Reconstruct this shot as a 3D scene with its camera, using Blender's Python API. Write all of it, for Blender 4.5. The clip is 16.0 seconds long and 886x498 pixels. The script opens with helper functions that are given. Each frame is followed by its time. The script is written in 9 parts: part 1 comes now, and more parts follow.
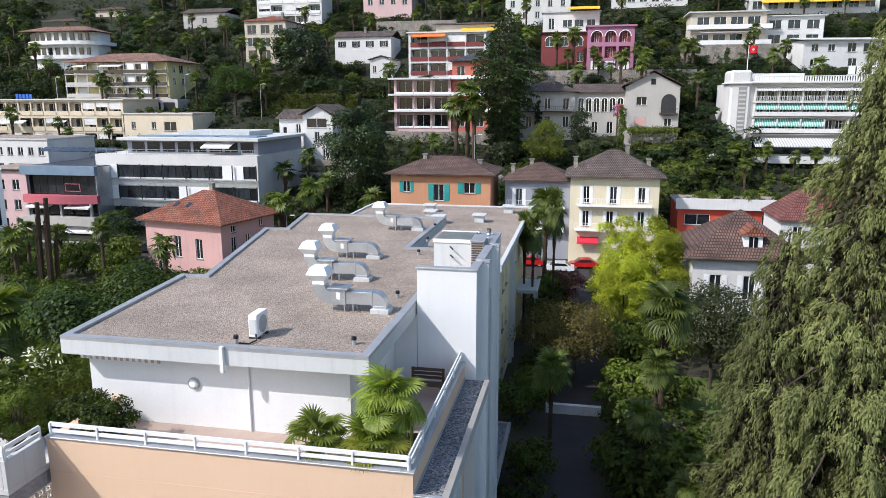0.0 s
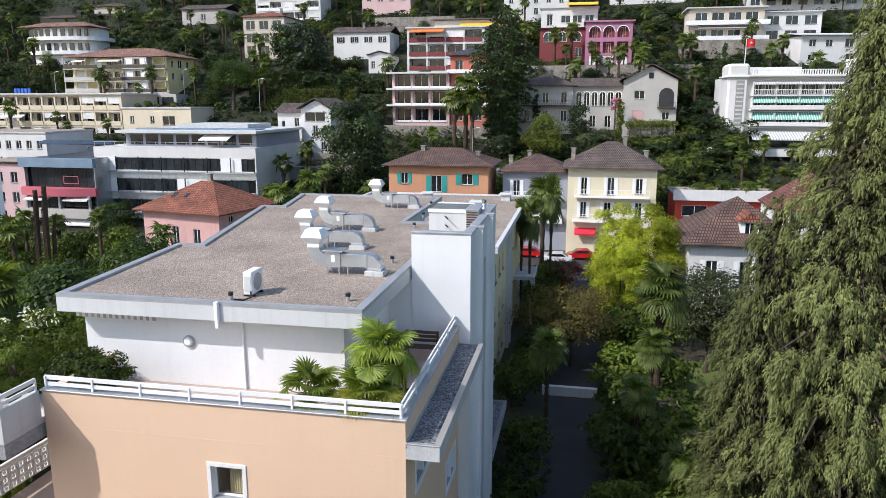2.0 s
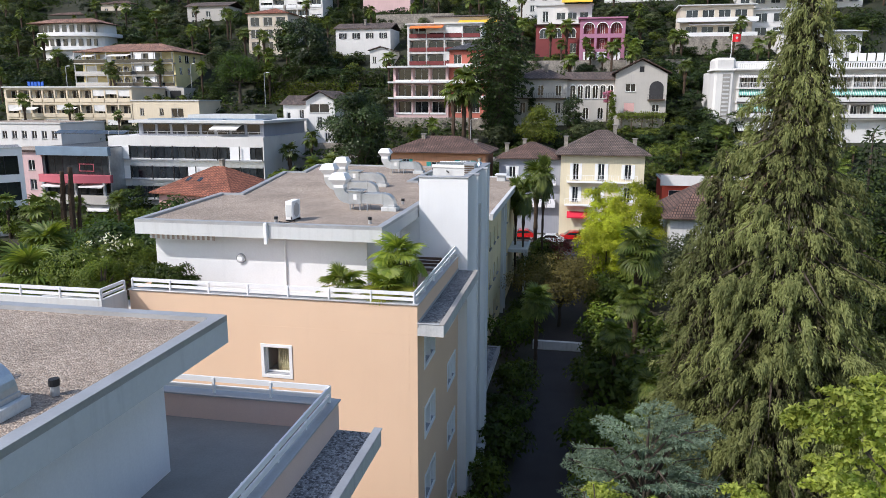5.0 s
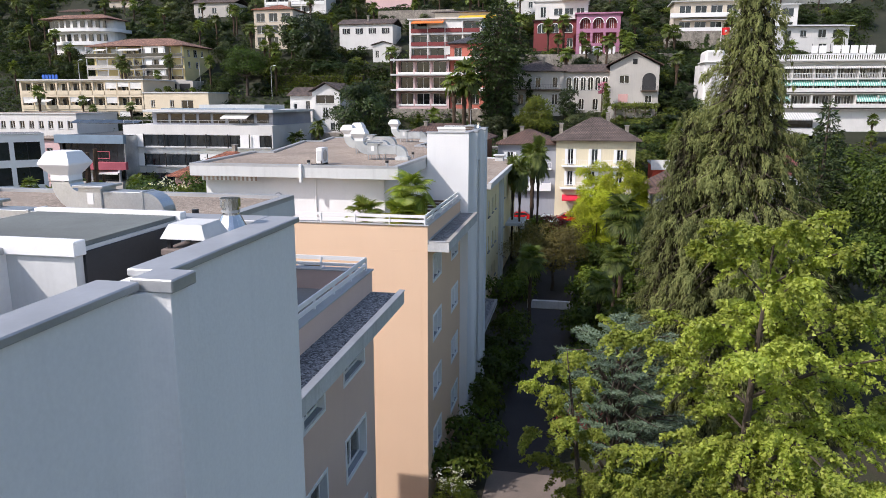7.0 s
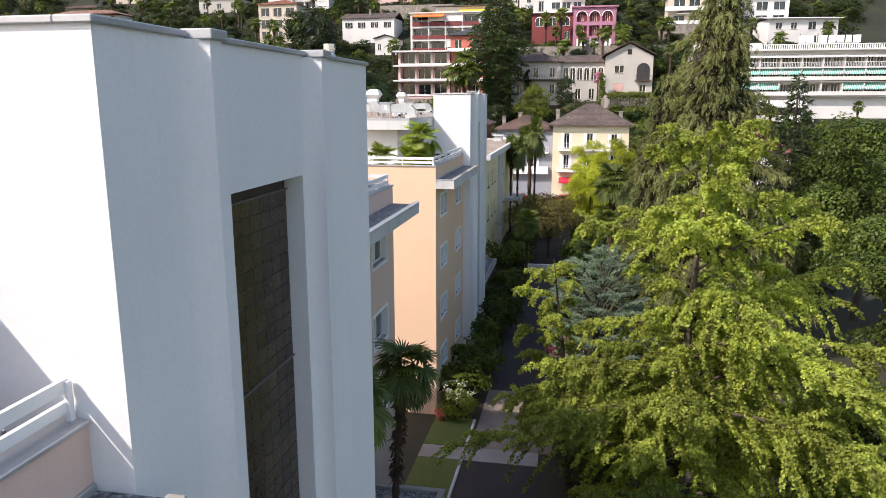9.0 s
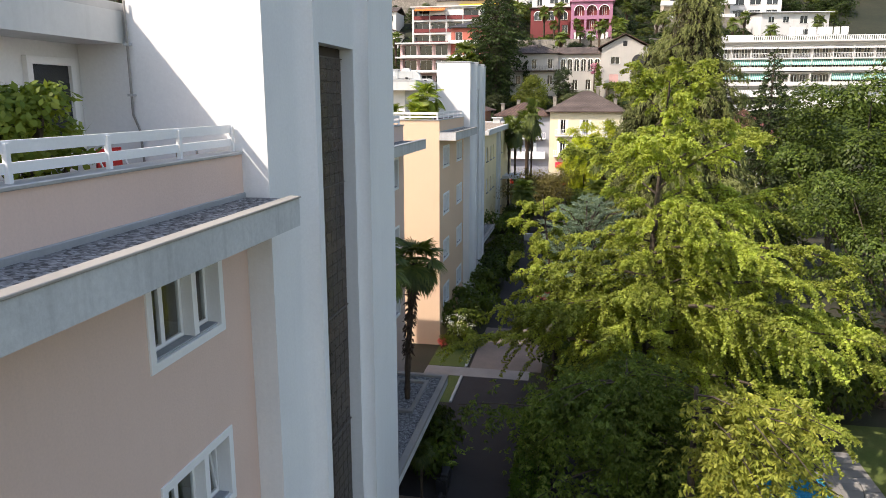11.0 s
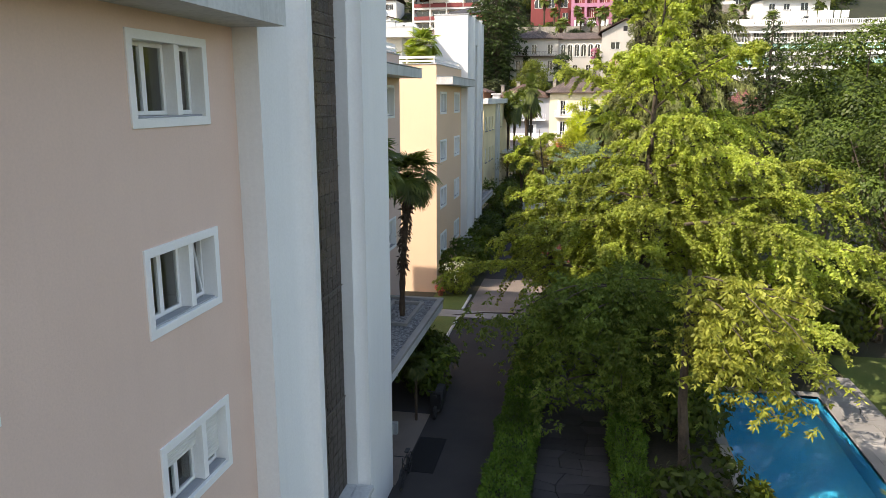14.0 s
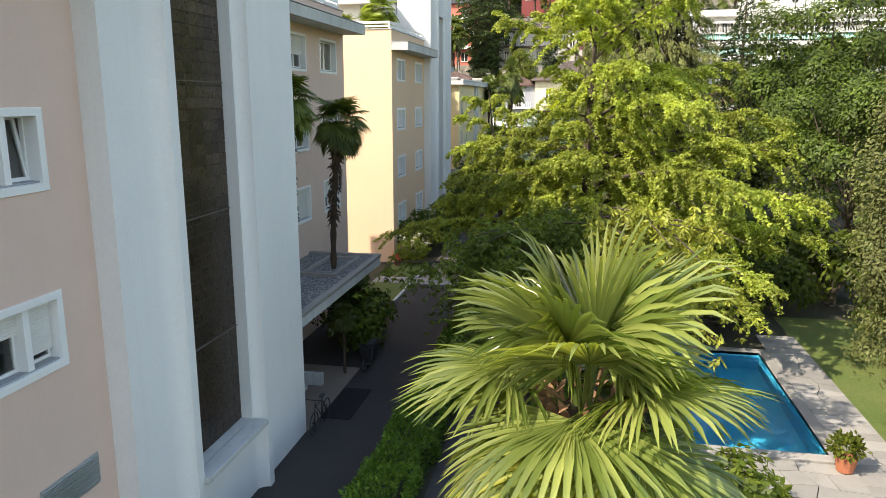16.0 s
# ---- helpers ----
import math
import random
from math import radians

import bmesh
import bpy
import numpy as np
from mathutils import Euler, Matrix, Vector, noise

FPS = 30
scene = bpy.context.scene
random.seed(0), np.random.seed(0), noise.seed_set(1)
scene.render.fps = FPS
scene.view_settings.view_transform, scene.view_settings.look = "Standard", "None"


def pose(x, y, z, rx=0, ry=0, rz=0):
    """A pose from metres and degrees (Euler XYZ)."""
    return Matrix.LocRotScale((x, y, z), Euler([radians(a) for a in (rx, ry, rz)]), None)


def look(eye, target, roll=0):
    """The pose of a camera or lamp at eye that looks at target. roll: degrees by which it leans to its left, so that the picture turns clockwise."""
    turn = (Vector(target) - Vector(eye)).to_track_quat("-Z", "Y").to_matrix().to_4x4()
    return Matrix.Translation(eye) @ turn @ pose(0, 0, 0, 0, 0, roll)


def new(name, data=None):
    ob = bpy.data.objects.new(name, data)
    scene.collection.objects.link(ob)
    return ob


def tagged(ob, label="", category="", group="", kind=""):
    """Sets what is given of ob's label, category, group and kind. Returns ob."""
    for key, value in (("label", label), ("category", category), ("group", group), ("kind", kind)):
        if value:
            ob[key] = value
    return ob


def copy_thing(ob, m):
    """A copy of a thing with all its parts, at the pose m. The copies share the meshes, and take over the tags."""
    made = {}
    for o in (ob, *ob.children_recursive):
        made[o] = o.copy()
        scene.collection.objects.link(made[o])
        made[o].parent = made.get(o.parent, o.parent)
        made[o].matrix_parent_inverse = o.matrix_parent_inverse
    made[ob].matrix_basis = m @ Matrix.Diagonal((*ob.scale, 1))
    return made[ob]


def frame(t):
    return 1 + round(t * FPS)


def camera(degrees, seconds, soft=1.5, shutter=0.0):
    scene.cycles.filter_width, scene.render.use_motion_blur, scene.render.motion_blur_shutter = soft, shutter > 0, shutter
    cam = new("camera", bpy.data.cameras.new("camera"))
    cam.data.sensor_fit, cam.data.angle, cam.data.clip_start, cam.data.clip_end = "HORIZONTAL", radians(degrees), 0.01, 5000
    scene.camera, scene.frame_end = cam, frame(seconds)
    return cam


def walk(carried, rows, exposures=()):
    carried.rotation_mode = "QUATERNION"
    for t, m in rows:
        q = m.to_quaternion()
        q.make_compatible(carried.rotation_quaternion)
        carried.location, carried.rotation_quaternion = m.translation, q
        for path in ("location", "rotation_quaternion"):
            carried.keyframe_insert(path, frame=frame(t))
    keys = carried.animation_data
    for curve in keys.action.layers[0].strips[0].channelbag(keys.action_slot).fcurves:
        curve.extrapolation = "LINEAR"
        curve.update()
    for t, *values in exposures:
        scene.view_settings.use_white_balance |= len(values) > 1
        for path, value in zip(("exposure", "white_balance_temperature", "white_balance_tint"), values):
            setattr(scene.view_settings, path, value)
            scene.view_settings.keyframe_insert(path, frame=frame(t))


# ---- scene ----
cam = camera(63.55, 16.0, 0.6)
PATH = [
    (0, pose(1.591, 13.829, 23.785, 78.252, 0.080, 11.093)),
    (0.5, pose(1.645, 13.674, 23.454, 78.291, 0.034, 11.090)),
    (1, pose(1.718, 13.637, 23.082, 78.293, 0.023, 11.065)),
    (1.5, pose(1.763, 13.632, 22.701, 78.316, 0.007, 11.043)),
    (2, pose(1.854, 13.427, 22.415, 78.314, 0.028, 11.025)),
    (2.5, pose(1.983, 12.915, 22.306, 78.341, 0.076, 11.006)),
    (3, pose(2.140, 12.152, 22.193, 78.359, 0.049, 10.989)),
    (3.5, pose(2.322, 11.135, 21.956, 78.358, 0.015, 10.959)),
    (4, pose(2.503, 9.955, 21.659, 78.342, -0.011, 10.940)),
    (6.5, pose(3.577, 2.407, 19.602, 78.279, -0.106, 10.851)),
    (7, pose(3.839, 0.867, 19.133, 78.288, -0.054, 10.878)),
    (7.5, pose(4.093, -0.607, 18.636, 78.277, -0.007, 10.897)),
    (8, pose(4.300, -1.988, 18.069, 78.286, -0.004, 10.883)),
    (8.5, pose(4.434, -3.325, 17.551, 78.309, 0.046, 10.854)),
    (9, pose(4.590, -4.751, 17.029, 78.248, 0.089, 10.838)),
    (11.5, pose(5.547, -10.483, 14.302, 78.252, -0.004, 10.849)),
    (12, pose(5.591, -10.576, 13.771, 78.263, 0.057, 10.854)),
    (12.5, pose(5.590, -10.639, 13.207, 78.263, 0.063, 10.836)),
    (13, pose(5.546, -10.638, 12.672, 78.249, 0.049, 10.812)),
    (13.5, pose(5.620, -10.546, 12.184, 78.214, -0.017, 10.862)),
    (14, pose(5.760, -10.489, 11.680, 78.192, -0.015, 10.928)),
    (14.5, pose(6.109, -10.400, 11.147, 78.176, -0.019, 10.972)),
    (15, pose(6.622, -10.278, 10.626, 78.132, -0.078, 10.898)),
    (15.5, pose(7.322, -10.117, 10.123, 78.073, -0.167, 10.865)),
    (16, pose(8.231, -9.869, 9.829, 78.087, -0.112, 10.876)),
]
EXPOSURES = [(0, -0.05, 6150, 13), (4, -0.1, 6200, 13), (7, -0.06, 6450, 17), (8, 0.13, 6650, 17), (8.5, 0.30, 6900, 19), (9, 0.28, 6900, 18), (11.5, 0.5, 7300, 16), (14, 0.74, 7450, 14), (16, 0.88, 7500, 10)]
walk(cam, PATH, EXPOSURES)


# ---------------------------------------------------------------- light
LIGHT_WAY = Vector((0.81, 0.70, -1.0)).normalized()
world = bpy.data.worlds.new("sky")
scene.world = world
world.use_nodes = True
wn = world.node_tree.nodes
sky = wn.new("ShaderNodeTexSky")
sky.sky_type = "NISHITA"
sky.sun_disc = False
sky.sun_elevation = math.asin(-LIGHT_WAY.z)
sky.sun_rotation = math.atan2(-LIGHT_WAY.x, -LIGHT_WAY.y)
sky.air_density, sky.dust_density, sky.ozone_density = 1.2, 1.5, 1.0
wn["Background"].inputs[1].default_value = 0.20
world.node_tree.links.new(sky.outputs[0], wn["Background"].inputs[0])
sun_data = bpy.data.lights.new("sun", "SUN")
sun_data.energy, sun_data.angle, sun_data.color = 4.2, radians(0.55), (1.0, 0.955, 0.89)
sun = new("sun", sun_data)
sun.matrix_world = look((-60, -60, 80), Vector((-60, -60, 80)) + LIGHT_WAY)
scene.view_settings.exposure = 0.0


# ---------------------------------------------------------------- materials
def nodes_of(name):
    m = bpy.data.materials.new(name)
    m.use_nodes = True
    t = m.node_tree
    return m, t, t.nodes, t.links, t.nodes["Principled BSDF"]


def socket(L, node, i, value):
    if isinstance(value, bpy.types.NodeSocket):
        L.new(value, node.inputs[i])
    else:
        node.inputs[i].default_value = value


def noise_tex(N, L, vec, scale, detail=4.0, rough=0.55):
    n = N.new("ShaderNodeTexNoise")
    n.inputs["Scale"].default_value, n.inputs["Detail"].default_value, n.inputs["Roughness"].default_value = scale, detail, rough
    L.new(vec, n.inputs["Vector"])
    return n.outputs[0]


def remap(N, L, value, a, b, c, d):
    n = N.new("ShaderNodeMapRange")
    socket(L, n, 0, value)
    for i, q in zip((1, 2, 3, 4), (a, b, c, d)):
        n.inputs[i].default_value = q
    return n.outputs[0]


def blend(N, L, fac, a, b, kind="MIX"):
    n = N.new("ShaderNodeMix")
    n.data_type, n.blend_type = "RGBA", kind
    socket(L, n, 0, fac)
    socket(L, n, 6, a)
    socket(L, n, 7, b)
    return n.outputs[2]


def rgba(c):
    return (c[0], c[1], c[2], 1.0)


def surface(name, col, rough=0.8, metal=0.0, col2=None, large=0.35, fine=30.0, grain=0.12, stain=0.25, bump=0.15,
            streak=0.0, piece=0.0, spec=0.4, coat=0.0):
    """A painted, mineral or metal surface: a broad tone drift, a fine grain with relief, rain streaks and per-piece tone."""
    m, t, N, L, P = nodes_of(name)
    pos = N.new("ShaderNodeNewGeometry").outputs["Position"]
    big = noise_tex(N, L, pos, large, 5.0, 0.6)
    small = noise_tex(N, L, pos, fine, 3.0, 0.7)
    second = col2 if col2 else tuple(c * (1 - stain) for c in col)
    c = blend(N, L, remap(N, L, big, 0.38, 0.72, 0.0, 1.0), rgba(col), rgba(second))
    c = blend(N, L, 1.0, c, remap(N, L, small, 0.25, 0.75, 1 - grain, 1 + grain), "MULTIPLY")
    if streak:
        mp = N.new("ShaderNodeMapping")
        mp.inputs["Scale"].default_value = (5.0, 5.0, 0.22)
        L.new(pos, mp.inputs[0])
        s = noise_tex(N, L, mp.outputs[0], 1.0, 4.0, 0.6)
        c = blend(N, L, 1.0, c, remap(N, L, s, 0.5, 0.75, 1.0, 1 - streak), "MULTIPLY")
    if piece:
        r = N.new("ShaderNodeObjectInfo").outputs["Random"]
        c = blend(N, L, 1.0, c, remap(N, L, r, 0.0, 1.0, 1 - piece, 1 + piece), "MULTIPLY")
    L.new(c, P.inputs["Base Color"])
    L.new(remap(N, L, small, 0.2, 0.8, max(rough - 0.1, 0.03), min(rough + 0.1, 1.0)), P.inputs["Roughness"])
    P.inputs["Metallic"].default_value = metal
    P.inputs["Specular IOR Level"].default_value = spec
    P.inputs["Coat Weight"].default_value = coat
    if bump:
        b = N.new("ShaderNodeBump")
        b.inputs["Strength"].default_value, b.inputs["Distance"].default_value = bump, 0.02
        L.new(small, b.inputs["Height"])
        L.new(b.outputs[0], P.inputs["Normal"])
    return m


def gravel(name, col, col2, size=0.05):
    m, t, N, L, P = nodes_of(name)
    pos = N.new("ShaderNodeNewGeometry").outputs["Position"]
    v = N.new("ShaderNodeTexVoronoi")
    v.inputs["Scale"].default_value = 1 / size
    L.new(pos, v.inputs["Vector"])
    tone = N.new("ShaderNodeSeparateColor")
    L.new(v.outputs["Color"], tone.inputs[0])
    c = blend(N, L, tone.outputs[0], rgba(col), rgba(col2))
    big = noise_tex(N, L, pos, 0.32, 6.0, 0.65)
    c = blend(N, L, 1.0, c, remap(N, L, big, 0.3, 0.7, 0.72, 1.22), "MULTIPLY")
    c = blend(N, L, 1.0, c, remap(N, L, v.outputs["Distance"], 0.0, 0.7, 1.1, 0.72), "MULTIPLY")
    L.new(c, P.inputs["Base Color"])
    P.inputs["Roughness"].default_value = 0.92
    b = N.new("ShaderNodeBump")
    b.inputs["Strength"].default_value, b.inputs["Distance"].default_value = 0.7, 0.03
    L.new(remap(N, L, v.outputs["Distance"], 0, 0.7, 1, 0), b.inputs["Height"])
    L.new(b.outputs[0], P.inputs["Normal"])
    return m


def leafy(name, col, col2, shine=0.45, through_light=0.35, spread=0.45, gloss=0.18):
    """Leaves: each leaf has its own tone, and light comes through it."""
    m, t, N, L, P = nodes_of(name)
    g = N.new("ShaderNodeNewGeometry")
    o = N.new("ShaderNodeObjectInfo").outputs["Random"]
    c = blend(N, L, g.outputs["Random Per Island"], rgba(col), rgba(col2))
    drift = noise_tex(N, L, g.outputs["Position"], 0.9, 3.0)
    c = blend(N, L, 1.0, c, remap(N, L, drift, 0.3, 0.7, 1 - spread, 1 + spread), "MULTIPLY")
    c = blend(N, L, 1.0, c, remap(N, L, o, 0, 1, 0.72, 1.28), "MULTIPLY")
    broad = noise_tex(N, L, g.outputs["Position"], 0.16, 2.0)
    c = blend(N, L, 1.0, c, remap(N, L, broad, 0.35, 0.65, 0.7, 1.3), "MULTIPLY")
    L.new(c, P.inputs["Base Color"])
    P.inputs["Roughness"].default_value = shine
    P.inputs["Specular IOR Level"].default_value = gloss
    tr = N.new("ShaderNodeBsdfTranslucent")
    L.new(blend(N, L, 1.0, c, rgba((1.5, 1.45, 0.55)), "MULTIPLY"), tr.inputs[0])
    mx = N.new("ShaderNodeMixShader")
    mx.inputs[0].default_value = through_light
    L.new(P.outputs[0], mx.inputs[1])
    L.new(tr.outputs[0], mx.inputs[2])
    L.new(mx.outputs[0], N["Material Output"].inputs[0])
    return m


def clear_glass(name):
    m, t, N, L, P = nodes_of(name)
    P.inputs["Base Color"].default_value = (0.92, 0.97, 0.95, 1)
    P.inputs["Roughness"].default_value = 0.02
    P.inputs["Transmission Weight"].default_value = 1.0
    P.inputs["IOR"].default_value = 1.45
    return m


M_WHITE = surface("white_render", (0.80, 0.80, 0.79), 0.85, large=0.3, fine=18, grain=0.04, stain=0.07, streak=0.03, bump=0.2)
M_PEACH = surface("peach_render", (0.785, 0.565, 0.39), 0.88, col2=(0.745, 0.53, 0.362), large=0.2, fine=25, grain=0.05, streak=0.02, bump=0.25)
M_PINKISH = surface("pale_pink_render", (0.735, 0.55, 0.462), 0.88, col2=(0.695, 0.512, 0.428), large=0.4, fine=25, grain=0.04, streak=0.02, bump=0.25)
M_CONC = surface("pale_concrete", (0.58, 0.59, 0.58), 0.85, col2=(0.46, 0.47, 0.46), large=0.6, fine=14, grain=0.1, streak=0.22, bump=0.2)
M_FASCIA = surface("pale_grey_fascia", (0.62, 0.63, 0.62), 0.7, large=0.3, fine=12, grain=0.04, stain=0.1, streak=0.1, bump=0.05)
M_ROUGHCAST = surface("grey_roughcast", (0.36, 0.37, 0.38), 0.95, large=1.2, fine=9, grain=0.28, stain=0.2, bump=1.0)
M_WHITEPAINT = surface("white_paint", (0.84, 0.84, 0.83), 0.5, large=0.8, fine=25, grain=0.03, stain=0.06, bump=0.03, piece=0.03)
M_SHUTTER = surface("white_roller_slats", (0.72, 0.71, 0.68), 0.6, large=1.0, fine=25, grain=0.04, stain=0.08, bump=0.05)
M_ZINC = surface("zinc_sheet", (0.48, 0.49, 0.50), 0.5, metal=0.5, large=0.9, fine=16, grain=0.08, stain=0.2, bump=0.05)
M_GALV = surface("galvanised_duct", (0.62, 0.65, 0.67), 0.36, metal=0.8, large=1.6, fine=20, grain=0.1, stain=0.18, bump=0.04, piece=0.1)
M_STEEL = surface("polished_steel", (0.72, 0.72, 0.70), 0.22, metal=1.0, large=2.0, fine=20, grain=0.05, bump=0.02)
M_GRAVEL = gravel("brown_roof_gravel", (0.56, 0.465, 0.375), (0.26, 0.20, 0.155), 0.045)
M_GRAVELG = gravel("grey_roof_gravel", (0.40, 0.41, 0.42), (0.06, 0.063, 0.067), 0.05)
M_FELT = surface("roofing_felt", (0.17, 0.19, 0.18), 0.9, col2=(0.12, 0.13, 0.125), large=0.8, fine=40, grain=0.15, bump=0.3)
M_TAR = surface("black_bitumen", (0.045, 0.045, 0.047), 0.8, large=0.8, fine=25, grain=0.2, stain=0.3, bump=0.3)
M_ASPHALT = surface("dark_asphalt", (0.050, 0.044, 0.043), 0.92, col2=(0.034, 0.030, 0.030), large=0.35, fine=60, grain=0.25, bump=0.3)
M_PAVE = surface("pale_paving", (0.30, 0.285, 0.265), 0.9, large=0.5, fine=20, grain=0.12, stain=0.25, piece=0.18, bump=0.3)
M_SLATESTONE = surface("dark_flagstone", (0.060, 0.055, 0.056), 0.85, large=0.6, fine=20, grain=0.2, stain=0.3, piece=0.35, bump=0.4)
M_TERRACE = surface("terrace_tile", (0.55, 0.43, 0.36), 0.85, large=0.5, fine=20, grain=0.1, piece=0.12)
M_FORECOURT = surface("worn_brown_paving", (0.24, 0.195, 0.165), 0.92, col2=(0.17, 0.14, 0.12), large=0.4, fine=30, grain=0.2, stain=0.3, bump=0.3)
M_GRASS = surface("lawn", (0.085, 0.125, 0.026), 0.95, col2=(0.125, 0.145, 0.038), large=0.5, fine=25, grain=0.5, bump=1.0)
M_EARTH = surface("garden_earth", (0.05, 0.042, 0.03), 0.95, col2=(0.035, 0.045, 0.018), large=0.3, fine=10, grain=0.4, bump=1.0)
# slope colour darkened to stand in for the shade between the hillside trees
M_HILL = surface("hill_scrub_shade", (0.016, 0.021, 0.009), 0.95, col2=(0.034, 0.034, 0.018), large=0.08, fine=1.6, grain=0.5, bump=1.0)
M_GLASS = clear_glass("window_glass")
M_PANE = surface("dark_pane", (0.025, 0.03, 0.034), 0.06, large=0.4, fine=2, grain=0.2, stain=0.5, bump=0.0, spec=0.7, piece=0.5)
M_INSIDE = surface("room_plaster", (0.45, 0.42, 0.37), 0.9)
M_SILL = surface("grey_stone_sill", (0.36, 0.37, 0.385), 0.8, large=1.0, fine=20, grain=0.1, stain=0.2)
M_DARK = surface("dark_metal", (0.03, 0.03, 0.032), 0.5, metal=0.3)
M_CURTAIN = surface("beige_curtain", (0.50, 0.43, 0.28), 0.9, large=3, fine=12, grain=0.15)
M_BLOCK = surface("brown_glass_block", (0.055, 0.037, 0.025), 0.30, large=0.8, fine=14, grain=0.3, stain=0.4, piece=0.45, bump=0.25, spec=0.4)
M_MORTAR = surface("mortar_strip", (0.072, 0.054, 0.042), 0.8)
M_STRIP = surface("dull_joint_strip", (0.17, 0.15, 0.135), 0.8)
M_TRIM = surface("weathered_tan_metal", (0.46, 0.43, 0.385), 0.55, metal=0.3, large=0.8, fine=14, grain=0.08, stain=0.2, bump=0.05)
M_BARK = surface("bark", (0.085, 0.066, 0.05), 0.95, large=2, fine=18, grain=0.35, stain=0.4, bump=1.0)
M_PALMBARK = surface("palm_fibre", (0.075, 0.05, 0.032), 0.95, large=3, fine=25, grain=0.45, stain=0.4, bump=1.0)
M_DRYFROND = surface("dry_frond", (0.30, 0.17, 0.09), 0.9, large=3, fine=15, grain=0.3)
M_TILE_RED = surface("terracotta_tile", (0.38, 0.13, 0.065), 0.85, col2=(0.26, 0.10, 0.06), large=0.7, fine=9, grain=0.25, piece=0.22, bump=0.3)
M_STONE = surface("rubble_stone", (0.30, 0.27, 0.23), 0.9, large=0.6, fine=2.2, grain=0.45, stain=0.4, bump=1.0)
M_WOOD = surface("dark_wood", (0.10, 0.065, 0.045), 0.7, large=2, fine=25, grain=0.2)
M_POOLTILE = surface("pool_tile", (0.03, 0.40, 0.62), 0.5, col2=(0.05, 0.48, 0.68), large=0.4, fine=9, grain=0.1)
M_HEDGE = leafy("hedge_leaf", (0.075, 0.158, 0.021), (0.165, 0.270, 0.045))


# ---------------------------------------------------------------- mesh tools
class Shape:
    """Collects vertices and faces in world metres."""

    def __init__(self):
        self.v, self.f = [], []

    def poly(self, *pts):
        n = len(self.v)
        self.v += [tuple(p) for p in pts]
        self.f.append(tuple(range(n, n + len(pts))))
        return self

    def box(self, x0, x1, y0, y1, z0, z1, b=0.0):
        n = len(self.v)
        if b <= 0:
            self.v += [(x, y, z) for z in (z0, z1) for y in (y0, y1) for x in (x0, x1)]
            self.f += [tuple(n + i for i in q) for q in ((0, 2, 3, 1), (4, 5, 7, 6), (0, 1, 5, 4), (2, 6, 7, 3), (0, 4, 6, 2), (1, 3, 7, 5))]
            return self
        c, h = ((x0 + x1) / 2, (y0 + y1) / 2, (z0 + z1) / 2), ((x1 - x0) / 2, (y1 - y0) / 2, (z1 - z0) / 2)
        ids = {}
        for s in [(i, j, k) for i in (-1, 1) for j in (-1, 1) for k in (-1, 1)]:
            for a in range(3):
                ids[s, a] = len(self.v)
                self.v.append(tuple(c[q] + s[q] * (h[q] - (0 if q == a else b)) for q in range(3)))
        for a in range(3):
            p, q = (a + 1) % 3, (a + 2) % 3
            for s in (-1, 1):
                ring = []
                for i, j in ((-1, -1), (1, -1), (1, 1), (-1, 1)):
                    k = [0, 0, 0]
                    k[a], k[p], k[q] = s, i, j
                    ring.append(ids[tuple(k), a])
                self.f.append(tuple(ring if s > 0 else ring[::-1]))
            for i in (-1, 1):
                for j in (-1, 1):
                    k0, k1 = [0, 0, 0], [0, 0, 0]
                    k0[a], k1[a] = -1, 1
                    k0[p] = k1[p] = i
                    k0[q] = k1[q] = j
                    r = (ids[tuple(k0), p], ids[tuple(k1), p], ids[tuple(k1), q], ids[tuple(k0), q])
                    self.f.append(r if i * j > 0 else r[::-1])
        for s in [(i, j, k) for i in (-1, 1) for j in (-1, 1) for k in (-1, 1)]:
            r = (ids[s, 0], ids[s, 1], ids[s, 2])
            self.f.append(r if s[0] * s[1] * s[2] > 0 else r[::-1])
        return self

    def tube(self, p, q, r0, r1=None, n=8, caps=True):
        p, q = Vector(p), Vector(q)
        r1 = r0 if r1 is None else r1
        d = (q - p).normalized()
        u = d.orthogonal().normalized()
        w = d.cross(u)
        k = len(self.v)
        for c, r in ((p, r0), (q, r1)):
            self.v += [tuple(c + u * (r * math.cos(2 * math.pi * i / n)) + w * (r * math.sin(2 * math.pi * i / n))) for i in range(n)]
        self.f += [(k + i, k + (i + 1) % n, k + n + (i + 1) % n, k + n + i) for i in range(n)]
        if caps:
            self.f += [tuple(k + i for i in range(n))[::-1], tuple(k + n + i for i in range(n))]
        return self

    def path(self, pts, radii, n=7):
        """A tapering tube through points."""
        k = len(self.v)
        pts = [Vector(p) for p in pts]
        for i, p in enumerate(pts):
            d = (pts[min(i + 1, len(pts) - 1)] - pts[max(i - 1, 0)]).normalized()
            u = d.orthogonal().normalized() if abs(d.z) > 0.95 else d.cross(Vector((0, 0, 1))).normalized()
            w = d.cross(u)
            self.v += [tuple(p + u * (radii[i] * math.cos(2 * math.pi * j / n)) + w * (radii[i] * math.sin(2 * math.pi * j / n))) for j in range(n)]
        for i in range(len(pts) - 1):
            a = k + i * n
            self.f += [(a + j, a + (j + 1) % n, a + n + (j + 1) % n, a + n + j) for j in range(n)]
        self.f += [tuple(k + j for j in range(n))[::-1], tuple(k + (len(pts) - 1) * n + j for j in range(n))]
        return self

